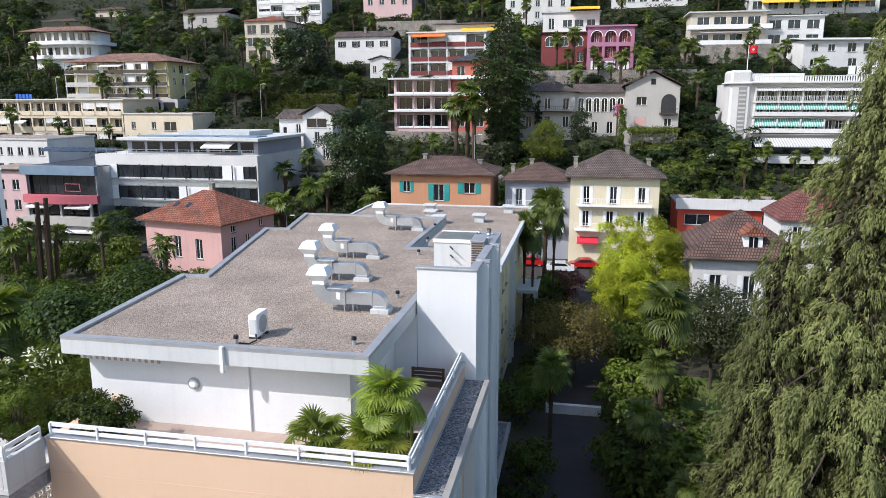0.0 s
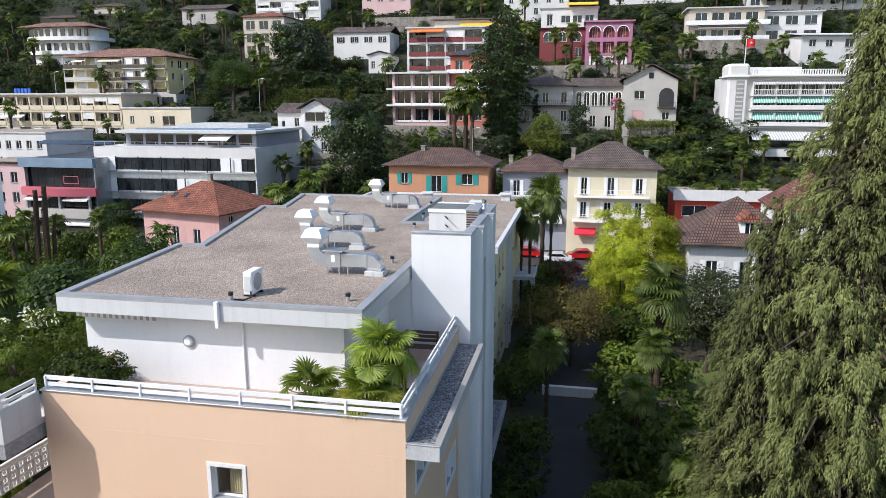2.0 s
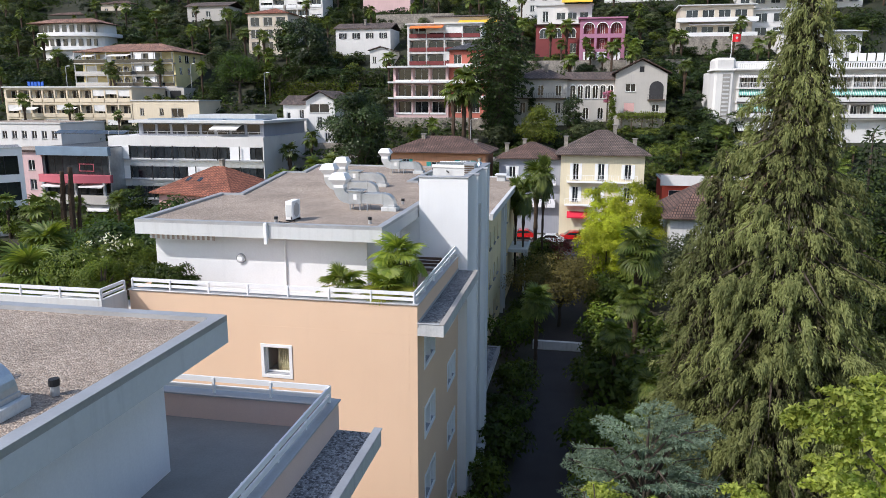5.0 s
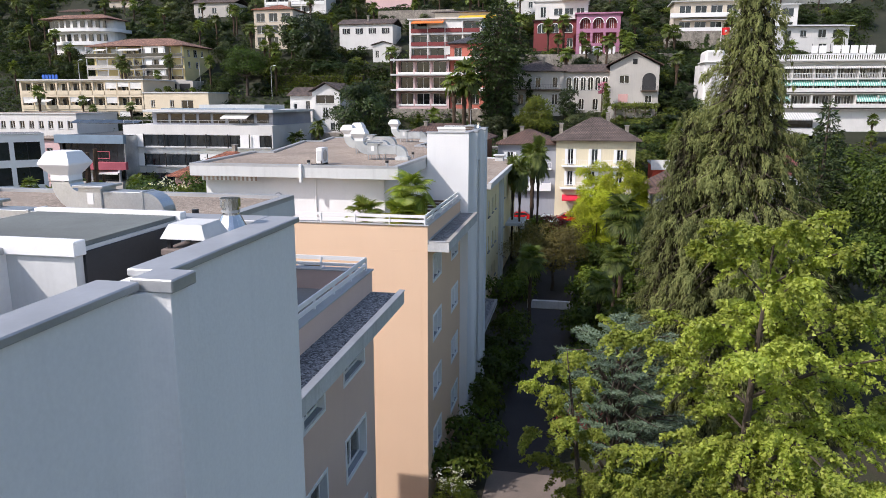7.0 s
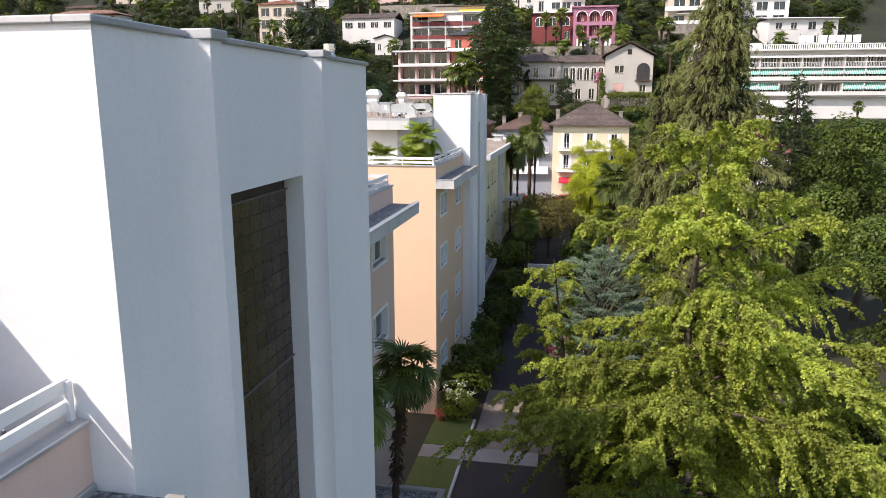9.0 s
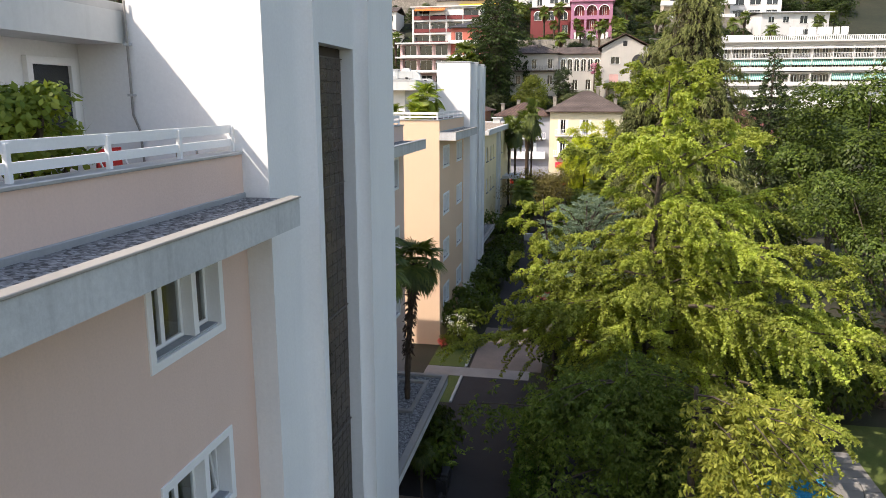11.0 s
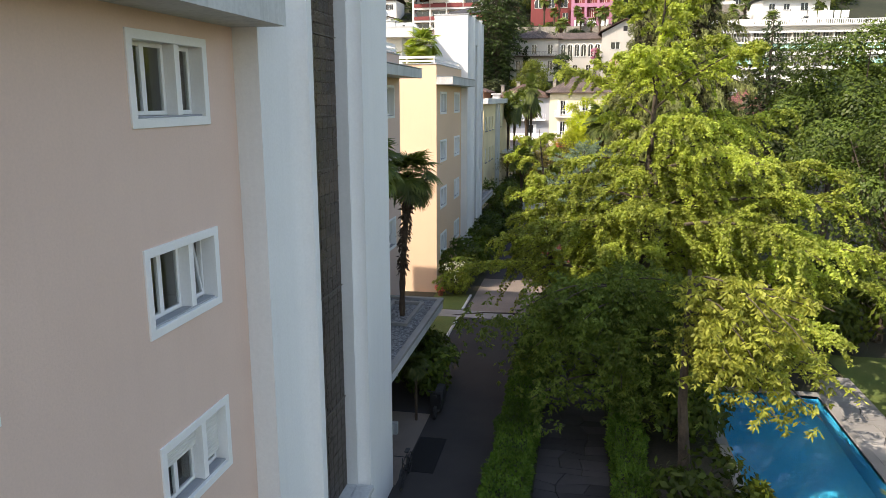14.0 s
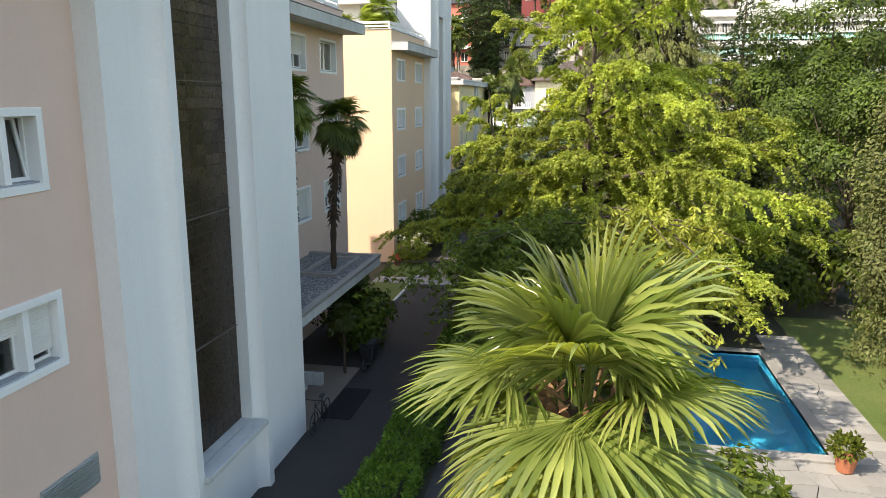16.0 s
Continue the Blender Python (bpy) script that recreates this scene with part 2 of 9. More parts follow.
    def prism(self, outline, axis, a, b):
        """An outline of (u, v) pairs swept along x, y or z from a to b."""
        def at(u, v, w):
            return {"x": (w, u, v), "y": (u, w, v), "z": (u, v, w)}[axis]
        n, k = len(outline), len(self.v)
        self.v += [at(u, v, a) for u, v in outline] + [at(u, v, b) for u, v in outline]
        self.f += [tuple(k + i for i in range(n)), tuple(k + n + i for i in range(n))[::-1]]
        self.f += [(k + i, k + n + i, k + n + (i + 1) % n, k + (i + 1) % n) for i in range(n)]
        return self


def mesh_of(name, shape, material):
    me = bpy.data.meshes.new(name)
    me.from_pydata(shape.v, [], shape.f)
    bm = bmesh.new()
    bm.from_mesh(me)
    bmesh.ops.recalc_face_normals(bm, faces=bm.faces)
    bm.to_mesh(me)
    bm.free()
    me.materials.append(material)
    return me


def root(name, loc, label, category, group="", kind="", turn=0.0):
    ob = new(name)
    ob.empty_display_size = 0.2
    ob.matrix_world = pose(*loc, 0, 0, turn)
    return tagged(ob, label, category, group, kind)


ORIGIN = {}


def part(name, shape, material, parent, label=""):
    """A mesh under a thing. The shape is given in the frame in which the thing's base stands at its own place, unturned."""
    base = ORIGIN.get(parent.name, Vector((0, 0, 0)))
    me = mesh_of(name, shape, material)
    ob = new(name, me)
    ob.parent = parent
    ORIGIN[ob.name] = base
    if base.length:
        me.transform(Matrix.Translation(-base))
    if label:
        tagged(ob, label)
    return ob


def thing(name, loc, label, category, group="", kind=""):
    """A thing whose parts are given in world metres."""
    ob = root(name, loc, label, category, group, kind)
    ORIGIN[ob.name] = Vector(loc)
    return ob


def single(name, shape, material, label, category, group="", kind="", loc=None):
    """A thing of one mesh, given in world metres."""
    me = mesh_of(name, shape, material)
    if loc:
        me.transform(Matrix.Translation(-Vector(loc)))
    ob = new(name, me)
    if loc:
        ob.location = loc
    return tagged(ob, label, category, group, kind)


def piece(name, me, parent, loc, turn=0.0):
    """A repeated part on shared mesh data, at a place in its parent's frame."""
    ob = new(name, me)
    ob.parent = parent
    ob.matrix_basis = pose(*loc, 0, 0, turn)
    return ob


def holed(shape, axis, at, thick, u0, u1, z0, z1, holes):
    """A wall in the plane axis = at, going thick metres to the inside, with rectangular openings (u0, u1, z0, z1)."""
    us = sorted({u0, u1, *[h for q in holes for h in q[:2]]})
    zs = sorted({z0, z1, *[h for q in holes for h in q[2:4]]})
    us, zs = [u for u in us if u0 <= u <= u1], [z for z in zs if z0 <= z <= z1]
    a, b = at, at + thick

    def pt(w, u, z):
        return (w, u, z) if axis == "x" else (u, w, z)

    def solid(i, j):
        if not (0 <= i < len(us) - 1 and 0 <= j < len(zs) - 1):
            return False
        u, z = (us[i] + us[i + 1]) / 2, (zs[j] + zs[j + 1]) / 2
        return not any(h[0] < u < h[1] and h[2] < z < h[3] for h in holes)
    for i in range(len(us) - 1):
        for j in range(len(zs) - 1):
            if not solid(i, j):
                continue
            for w in (a, b):
                shape.poly(pt(w, us[i], zs[j]), pt(w, us[i + 1], zs[j]), pt(w, us[i + 1], zs[j + 1]), pt(w, us[i], zs[j + 1]))
            for di, dj, e in ((-1, 0, (0, 0, 0, 1)), (1, 0, (1, 0, 1, 1)), (0, -1, (0, 0, 1, 0)), (0, 1, (0, 1, 1, 1))):
                if not solid(i + di, j + dj):
                    p, q = (us[i + e[0]], zs[j + e[1]]), (us[i + e[2]], zs[j + e[3]])
                    shape.poly(pt(a, *p), pt(a, *q), pt(b, *q), pt(b, *p))
    return shape


def frame_ring(shape, axis, w0, w1, u0, u1, z0, z1, b):
    """Four bars round a rectangle, b wide."""
    lo, hi = min(w0, w1), max(w0, w1)
    n, c = len(shape.v), 0.006
    rings = []
    for w, k in ((lo, c), (lo + c, 0.0), (hi - c, 0.0), (hi, c)):
        for o in (k, b - k):
            rings.append((w, o))
    order = [0, 2, 4, 6, 7, 5, 3, 1]
    for q in order:
        w, o = rings[q]
        for u, z in ((u0 + o, z0 + o), (u1 - o, z0 + o), (u1 - o, z1 - o), (u0 + o, z1 - o)):
            shape.v.append((w, u, z) if axis == "x" else (u, w, z))
    for r in range(8):
        for e in range(4):
            p, q = n + r * 4, n + (r + 1) % 8 * 4
            shape.f.append((p + e, p + (e + 1) % 4, q + (e + 1) % 4, q + e))
    return shape


def slab_box(axis, w0, w1, u0, u1, z0, z1, b=0.004):
    s = Shape()
    if axis == "x":
        return s.box(min(w0, w1), max(w0, w1), u0, u1, z0, z1, b)
    return s.box(u0, u1, min(w0, w1), max(w0, w1), z0, z1, b)


# ---------------------------------------------------------------- ground
PROFILE = [(-200, 0), (120, 0), (128, 1.6), (140, 6.5), (150, 11.0), (160, 14.5), (166, 17.8), (195, 28.5), (210, 34.5), (230, 42.5), (260, 57), (320, 86), (450, 150), (700, 260)]
POOL = (11.1, 15.4, 10.2, 18.6)


def height(x, y):
    for (a, za), (b, zb) in zip(PROFILE, PROFILE[1:]):
        if a <= y <= b:
            z = za + (zb - za) * (y - a) / (b - a)
            break
    else:
        z = PROFILE[-1][1] if y > 0 else 0.0
    if y > 126:
        k = min((y - 126) / 40, 1.0)
        z += k * (1.6 * noise.noise(Vector((x * 0.03, y * 0.03, 0.0))) + 0.012 * max(-x - 60, 0))
    return z


def ground_sheet():
    xs = sorted({*np.linspace(-700, -120, 16), *np.linspace(-120, 100, 90), *np.linspace(100, 700, 14), POOL[0], POOL[1]})
    ys = sorted({*np.linspace(-150, 110, 40), *np.linspace(110, 270, 70), *np.linspace(270, 700, 22), POOL[2], POOL[3]})
    s = Shape()
    s.v = [(x, y, height(x, y)) for y in ys for x in xs]
    n = len(xs)
    for j in range(len(ys) - 1):
        for i in range(n - 1):
            cx, cy = (xs[i] + xs[i + 1]) / 2, (ys[j] + ys[j + 1]) / 2
            if not (POOL[0] < cx < POOL[1] and POOL[2] < cy < POOL[3]):
                a = j * n + i
                s.f.append((a, a + 1, a + n + 1, a + n))
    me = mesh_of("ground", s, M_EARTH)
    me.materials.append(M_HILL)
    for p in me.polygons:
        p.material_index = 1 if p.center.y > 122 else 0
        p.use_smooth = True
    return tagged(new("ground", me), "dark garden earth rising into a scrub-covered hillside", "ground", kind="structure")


ground_sheet()


def flat_sheet(name, x0, x1, y0, y1, z, material, label, category, thick=0.06):
    return single(name, Shape().box(x0, x1, y0, y1, z - thick, z), material, label, category, kind="structure")


flat_sheet("road", -2.7, 3.35, -40, 26.6, 0.012, M_ASPHALT, "dark asphalt drive along the apartment buildings", "road")
flat_sheet("forecourt", -0.3, 3.7, 27.9, 35.4, 0.012, M_FORECOURT, "worn pale brown paving between the buildings", "pavement")
flat_sheet("drive", -0.3, 3.1, 35.4, 66.0, 0.012, M_ASPHALT, "dark asphalt drive between the garden and the building", "road")
flat_sheet("crossing", -2.7, 3.1, 26.6, 27.9, 0.02, M_PAVE, "pale paved strip across the drive", "pavement")
flat_sheet("far_drive", -0.2, 3.6, 67.0, 111.0, 0.012, M_ASPHALT, "shaded asphalt lane leading to the street", "road")
flat_sheet("street", -140, 90, 111.0, 118.5, 0.03, M_ASPHALT, "asphalt street in front of the houses", "road")
flat_sheet("pavement", -140, 90, 118.5, 120.0, 0.13, M_PAVE, "pale pavement with a raised kerb", "pavement", 0.2)
flat_sheet("lawn_strip", -2.7, -0.62, 27.95, 31.2, 0.02, M_GRASS, "mown lawn beside the peach building", "lawn")
flat_sheet("lawn_corner", -2.7, -0.62, 23.0, 26.55, 0.022, M_GRASS, "mown lawn beside the drive", "lawn")
flat_sheet("pool_lawn", 17.2, 34, 2, 24, 0.02, M_GRASS, "sunlit lawn beside the swimming pool", "lawn")
flat_sheet("far_lawn", 9.5, 22, 66, 76, 0.02, M_GRASS, "lawn among the garden trees", "lawn")
for y0, y1 in ((23.0, 26.5), (28.0, 31.0)):
    single("kerb", Shape().box(-0.6, -0.46, y0, y1, 0.0, 0.1, 0.02), M_CONC, "narrow concrete kerb edging the lawn", "kerb", kind="structure")
single("low_wall", Shape().box(-0.6, 3.6, 66.2, 66.6, 0, 0.75, 0.02), M_CONC, "low pale garden wall across the end of the drive", "wall", kind="structure")


# ---------------------------------------------------------------- windows
def window(parent, axis, w, inward, u0, u1, z0, z1, style="pair", blind=(0.0, 0.0), surround=0.13, frame_mat=None, tilted=False):
    """A window in an opening of the wall plane axis = w: surround, sashes, panes, blinds and the room behind."""
    fm = frame_mat or M_WHITEPAINT
    def d(k):
        return w + inward * k
    s = frame_ring(Shape(), axis, d(-0.03), d(0.31), u0, u1, z0, z1, surround)
    win = part("window", s, fm, parent, "white framed window")
    a, b, c, e = u0 + surround, u1 - surround, z0 + surround, z1 - surround
    part("inner_sill", slab_box(axis, d(0.03), d(0.2), a + 0.002, b - 0.002, c + 0.001, c + 0.03, 0.006), M_SILL, win, "grey sloping sill")
    if style == "pair":
        m = a + (b - a) * 0.60
        post = slab_box(axis, d(0.02), d(0.29), m, m + 0.13, c + 0.031, e)
        part("post", post, fm, win)
        lights = [(a, m, blind[0], 2), (m + 0.15, b, blind[1], 1)]
    else:
        lights = [(a, b, blind[0], 2 if b - a > 0.9 and style == "one" else 1)]
    for p, q, cover, n in lights:
        if cover < 0.97:
            sash = frame_ring(Shape(), axis, d(0.20), d(0.26), p, q, c + 0.032, e, 0.06)
            if n == 2:
                k = (p + q) / 2
                if axis == "x":
                    sash.box(min(d(0.195), d(0.255)), max(d(0.195), d(0.255)), k - 0.05, k + 0.05, c + 0.044, e - 0.012, 0.004)
                else:
                    sash.box(k - 0.05, k + 0.05, min(d(0.195), d(0.255)), max(d(0.195), d(0.255)), c + 0.044, e - 0.012, 0.004)
            glass = slab_box(axis, d(0.225), d(0.235), p + 0.05, q - 0.05, c + 0.08, e - 0.05, 0.0)
            if tilted and n == 1:
                # the narrow sash leans into the room, hinged at its foot
                for sh in (sash, glass):
                    sh.v = [(x + inward * 0.16 * (z - c), y, z) for x, y, z in sh.v]
                part("fixed_frame", frame_ring(Shape(), axis, d(0.21), d(0.25), p, q, c + 0.032, e, 0.03), fm, win)
            part("sash", sash, fm, win)
            pane = part("pane", glass, M_GLASS, win)
            pane.visible_shadow = False
        if cover > 0:
            n = max(int((e - c) * cover / 0.055), 2)
            front = [(d(0.140), e)]
            for i in range(n):
                z = e - i * 0.055
                front += [(d(0.137), z - 0.006), (d(0.137), z - 0.046), (d(0.149), z - 0.055)]
            outline = front + [(d(0.162), front[-1][1]), (d(0.162), e)]
            if axis == "x":
                bl = Shape().prism(outline, "y", p + 0.01, q - 0.01)
            else:
                bl = Shape().prism(outline, "x", p + 0.01, q - 0.01)
            part("roller_blind", bl, M_SHUTTER, win, "pale roller blind slats")
    if min(q[2] for q in lights) < 0.97:
        r = Shape()
        f, g, t, k = d(0.315), d(2.4), c - 0.05, e + 0.05
        if axis == "x":
            lo, hi = min(f, g), max(f, g)
            r.poly((g, a - .1, t), (g, b + .1, t), (g, b + .1, k), (g, a - .1, k))
            r.poly((f, a - .1, t), (g, a - .1, t), (g, a - .1, k), (f, a - .1, k)).poly((f, b + .1, t), (g, b + .1, t), (g, b + .1, k), (f, b + .1, k))
            r.poly((f, a - .1, t), (g, a - .1, t), (g, b + .1, t), (f, b + .1, t)).poly((f, a - .1, k), (g, a - .1, k), (g, b + .1, k), (f, b + .1, k))
        else:
            r.poly((a - .1, g, t), (b + .1, g, t), (b + .1, g, k), (a - .1, g, k))
            r.poly((a - .1, f, t), (a - .1, g, t), (a - .1, g, k), (a - .1, f, k)).poly((b + .1, f, t), (b + .1, g, t), (b + .1, g, k), (b + .1, f, k))
            r.poly((a - .1, f, t), (a - .1, g, t), (b + .1, g, t), (b + .1, f, t)).poly((a - .1, f, k), (a - .1, g, k), (b + .1, g, k), (b + .1, f, k))
        part("room", r, M_INSIDE, win)
    return win


def railing(parent, pts, z, posts=1.45, label="white painted terrace rail"):
    """Two flat white boards on short posts along a line of points."""
    for (xa, ya), (xb, yb) in zip(pts, pts[1:]):
        ln = math.hypot(xb - xa, yb - ya)
        ux, uy = (xb - xa) / ln, (yb - ya) / ln
        nx, ny = -uy, ux
        for za, zb in ((0.09, 0.2), (0.29, 0.42)):
            s = Shape()
            o = [(xa + nx * k + ux * q, ya + ny * k + uy * q) for q, k in ((-0.02, -0.025), (ln + 0.02, -0.025), (ln + 0.02, 0.025), (-0.02, 0.025))]
            s.prism(o, "z", z + za, z + zb)
            part("rail", s, M_WHITEPAINT, parent)
        n = max(int(ln / posts), 1)
        for i in range(n + 1):
            q = ln * i / n
            x, y = xa + ux * q + nx * 0.03, ya + uy * q + ny * 0.03
            part("post", Shape().box(x - 0.03, x + 0.03, y - 0.03, y + 0.03, z - 0.02, z + 0.4, 0.004), M_WHITEPAINT, parent)


# ---------------------------------------------------------------- the two apartment buildings
def residence(dx, dy, dz, wall, south, title, tone):
    """One building of the pair: south wing, stair tower and set-back north wing. south: y of the south front, before the shift."""
    def B(s):
        s.v = [(x + dx, y + dy, z + dz) for x, y, z in s.v]
        return s
    bld = thing("apartment_building", (dx - 6, dy + 4, 0), title, "apartment building")
    zg = -dz
    rows = [11.1, 8.2, 5.3, 2.4] if dz else [11.3, 8.4, 5.5]
    hgt = 1.35 if dz else 1.28
    cols = [(-2.01, 0.0), (-6.7, -4.66)] if not dz else [(-1.95, 0.15), (-6.75, -4.7)]
    if not dz:
        cols += [(-11.3, -9.3), (-15.9, -13.9)]
    W = -11.55
    # east wall of the south wing, with window openings
    holes = [(u0 + .02, u1 - .02, r + .02, r + hgt - .02) for u0, u1 in cols for r in rows]
    part("wall", B(holed(Shape(), "x", 0.0, -0.3, south, 0.92, zg, 13.98, holes)), wall, bld)
    sh = [(-6.15, -4.88, r - 0.35, r + 1.0) for r in (11.15,)] if dz else []
    part("wall", B(holed(Shape(), "y", south, 0.3, W, -0.302, zg, 13.98, [(a + .02, b - .02, c + .02, e - .02) for a, b, c, e in sh])), wall, bld)
    part("wall", B(Shape().box(W, W + 0.3, south + 0.302, 9.0, zg, 13.98)), wall, bld)
    part("coping", B(Shape().box(-0.34, 0.05, south - 0.05, 0.9, 13.98, 14.03, 0.01)), M_ZINC, bld, "grey metal coping")
    part("coping", B(Shape().box(W - 0.04, -0.345, south - 0.05, south + 0.33, 13.98, 14.03, 0.01)), M_ZINC, bld, "grey metal coping")
    part("terrace_floor", B(Shape().box(W + 0.3, -0.31, south + 0.31, 0.9, 12.95, 13.12)), M_TERRACE, bld, "pale terracotta tiled terrace")
    for a, b in cols:
        for i, r in enumerate(rows):
            blind = random.choice(((0, 0), (0, 0), (0.35, 0), (0, 1), (1, 1))) if dz or a < -3 else {0: (0, 0), 1: (0, 0), 2: (0.4, 0.85)}[i]
            window(bld, "x", dx, -1, a + dy, b + dy, r + dz, r + hgt + dz, "pair", blind, tilted=i == 1 and a > -3 and not dz)
    for a, b, c, e in sh:
        win = window(bld, "y", south + dy, 1, a + dx, b + dx, c + dz, e + dz, "single", (0.0, 0.0))
        folds = [(a + dx + 0.5 + 0.04 * k, south + dy + 0.42 + 0.03 * (k % 2)) for k in range(14)]
        part("curtain", Shape().prism(folds + [(x, y + 0.012) for x, y in folds[::-1]], "z", c + dz + 0.15, e + dz - 0.1), M_CURTAIN, win, "yellowish curtain drawn half across")
    # gravel-topped canopy along the top storey
    cs = south + (0.0 if dz else 0.0)
    can = part("canopy", B(Shape().prism([(0.0, 12.84), (0.97, 12.84), (0.97, 13.28), (0.85, 13.30), (0.83, 13.16), (0.0, 13.16)], "y", cs, 0.9)), M_CONC, bld, "grey concrete canopy with a gravel top")
    part("gravel", B(Shape().box(0.0, 0.83, cs + 0.1, 0.9, 13.16, 13.275)), M_GRAVELG, can, "grey gravel")
    part("edge_trim", B(Shape().box(0.80, 1.0, cs - 0.02, 0.91, 13.29, 13.325, 0.008)), M_TRIM, can, "grey metal edge")
    part("edge_trim", B(Shape().box(0.0, 0.8, cs - 0.02, cs + 0.12, 13.29, 13.325, 0.008)), M_ZINC, can, "grey metal edge")
    part("end_kerb", B(Shape().box(0.046, 0.84, cs, cs + 0.098, 13.162, 13.288)), M_CONC, can)
    part("upstand", B(Shape().box(0.0, 0.045, cs, 0.9, 13.2, 13.36, 0.01)), M_ZINC, can)
    # penthouse of the south wing
    ps = south + 3.25 if dz else south + 3
    part("penthouse_wall", B(Shape().box(-12.35, -2.85, ps, 9.0, 13.1, 15.78)), M_WHITE, bld, "white rendered penthouse wall")
    part("penthouse_wall", B(Shape().box(-2.84, -1.92, 0.96, 1.24, 13.1, 15.76)), M_WHITE, bld)
    e, roof_e, rs = 0.16, -1.96, (south + 2.45 if dz else ps - 1.15)
    north_e, north_y = (-4.71, 21.5) if dz else (-4.55, 20.93)
    outline = [(-12.75, rs), (roof_e, rs), (roof_e, 11.3), (north_e, 11.3), (north_e, north_y), (-14.8, north_y), (-13.65, 15.6), (-15.0, 15.4), (-12.4, 3.5), (-13.5, 3.4)]
    part("roof_slab", B(Shape().prism(outline, "z", 15.74, 16.24)), M_FASCIA, bld, "pale grey roof fascia")
    cx, cy = -8.0, 8.0
    inner = []
    n = len(outline)
    for i in range(n):
        p0, p1, p2 = Vector(outline[i - 1]), Vector(outline[i]), Vector(outline[(i + 1) % n])
        d0, d1 = (p1 - p0).normalized(), (p2 - p1).normalized()
        n0, n1 = Vector((-d0.y, d0.x)), Vector((-d1.y, d1.x))
        k = n0 + n1
        inner.append(p1 + k * (0.28 / max(1 + n0.dot(n1), 0.3)))
    part("roof_gravel", B(Shape().prism([(p.x, p.y) for p in inner], "z", 16.2, 16.27)), M_GRAVEL, bld, "brown gravel roof covering")
    rim = Shape()
    for i in range(n):
        j = (i + 1) % n
        o0, o1, i0, i1 = outline[i], outline[j], inner[i], inner[j]
        for z0, z1 in ((16.24, 16.37),):
            rim.poly((*o0, z0), (*o1, z0), (*o1, z1), (*o0, z1)).poly((*i0, z0), (*i1, z0), (*i1, z1), (*i0, z1))
            rim.poly((*o0, z1), (*o1, z1), (*i1, z1), (*i0, z1)).poly((*o0, z0), (*o1, z0), (*i1, z0), (*i0, z0))
    part("roof_rim", B(rim), M_ZINC, bld, "grey sheet-metal roof rim")
    # stair tower
    top = 17.68
    T0, T1, RX = 0.92, 8.94, (2.71, 5.52)
    part("tower_wall", B(Shape().box(-1.9, 0.15, T0, T0 + 0.3, zg, top)), M_WHITE, bld, "white rendered stair tower")
    part("tower_wall", B(Shape().box(-1.9, 0.15, T1 - 0.3, T1, zg, top)), M_WHITE, bld)
    part("tower_wall", B(Shape().box(-1.9, -1.6, T0 + 0.3, T1 - 0.3, 13, 16.2 if dz else top)), M_WHITE, bld)
    part("tower_wall", B(holed(Shape(), "x", 0.45, -0.3, T0, T1, zg, top, [(RX[0], RX[1], 2.0, 15.92)])), M_WHITE, bld, "white rendered tower front")
    for y in (2.45, 5.79):
        wide = 0.42 if y < 3 else 0.24
        bow = [(0.45 + 0.265 * (1 - math.cos(math.pi * k / 24)), y - wide * (1 - math.sin(math.pi * k / 24))) for k in range(13)]
        pl = part("pilaster", B(Shape().prism([(0.449, y + 0.26), *bow, (0.72, y + 0.012), (0.72, y + 0.248), (0.708, y + 0.26)], "z", zg, top - 0.02)), M_WHITE, bld, "white rendered pilaster with a rounded flank")
        part("cap", B(Shape().box(0.40, 0.77, y - 0.05, y + 0.31, top - 0.02, top + 0.09, 0.012)), M_ZINC, pl)
    for x0, x1, y0, y1 in ((0.12, 0.5, T0 - 0.05, 2.39), (0.12, 0.5, 2.77, 5.73), (0.12, 0.5, 6.11, T1 + 0.05), (-1.95, 0.12, T0 - 0.05, T0 + 0.33), (-1.95, 0.12, T1 - 0.33, T1 + 0.05), (-1.95, -1.57, T0 + 0.33, T1 - 0.33))[:5 if dz else 6]:
        part("tower_coping", B(Shape().box(x0, x1, y0, y1, top, top + 0.07, 0.012)), M_ZINC, bld, "grey metal coping")
    part("tower_roof", B(Shape().box(-1.6, 0.15, T0 + 0.3, T1 - 0.3, 15.9 if dz else 16.5, 16.3 if dz else 16.95)), M_GRAVEL if dz else M_TAR, bld, "flat tower roof behind the parapet")
    part("sill", B(Shape().box(0.2, 0.86, RX[0] - 0.05, RX[1] + 0.06, 1.86, 2.0, 0.015)), M_CONC, bld)
    part("sill_back", B(Shape().box(-0.02, 0.44, RX[0] + 0.004, RX[1] - 0.004, 1.7, 2.012)), M_CONC, bld)
    back = part("block_screen", B(Shape().box(-0.02, 0.145, RX[0], RX[1], 2.0, 15.92)), M_MORTAR, bld, "dark brown glass block screen")
    for k in range(5):
        z = 1.55 + 2.87 * (k + 1) if k < 4 else 15.7
        part("strip", B(Shape().box(0.145, 0.20, RX[0] + 0.005, RX[1] - 0.005, z, z + 0.022)), M_STRIP, back)
    # machine room, vents
    m0, m1, n0, n1 = (-2.34, -0.59, 6.25, 8.55) if dz else (-2.75, -0.85, 6.72, 8.6)
    box = part("machine_room", B(Shape().box(m0, m1, n0, n1, 16.2, 17.74)), M_FASCIA, bld, "machine room with a felt roof")
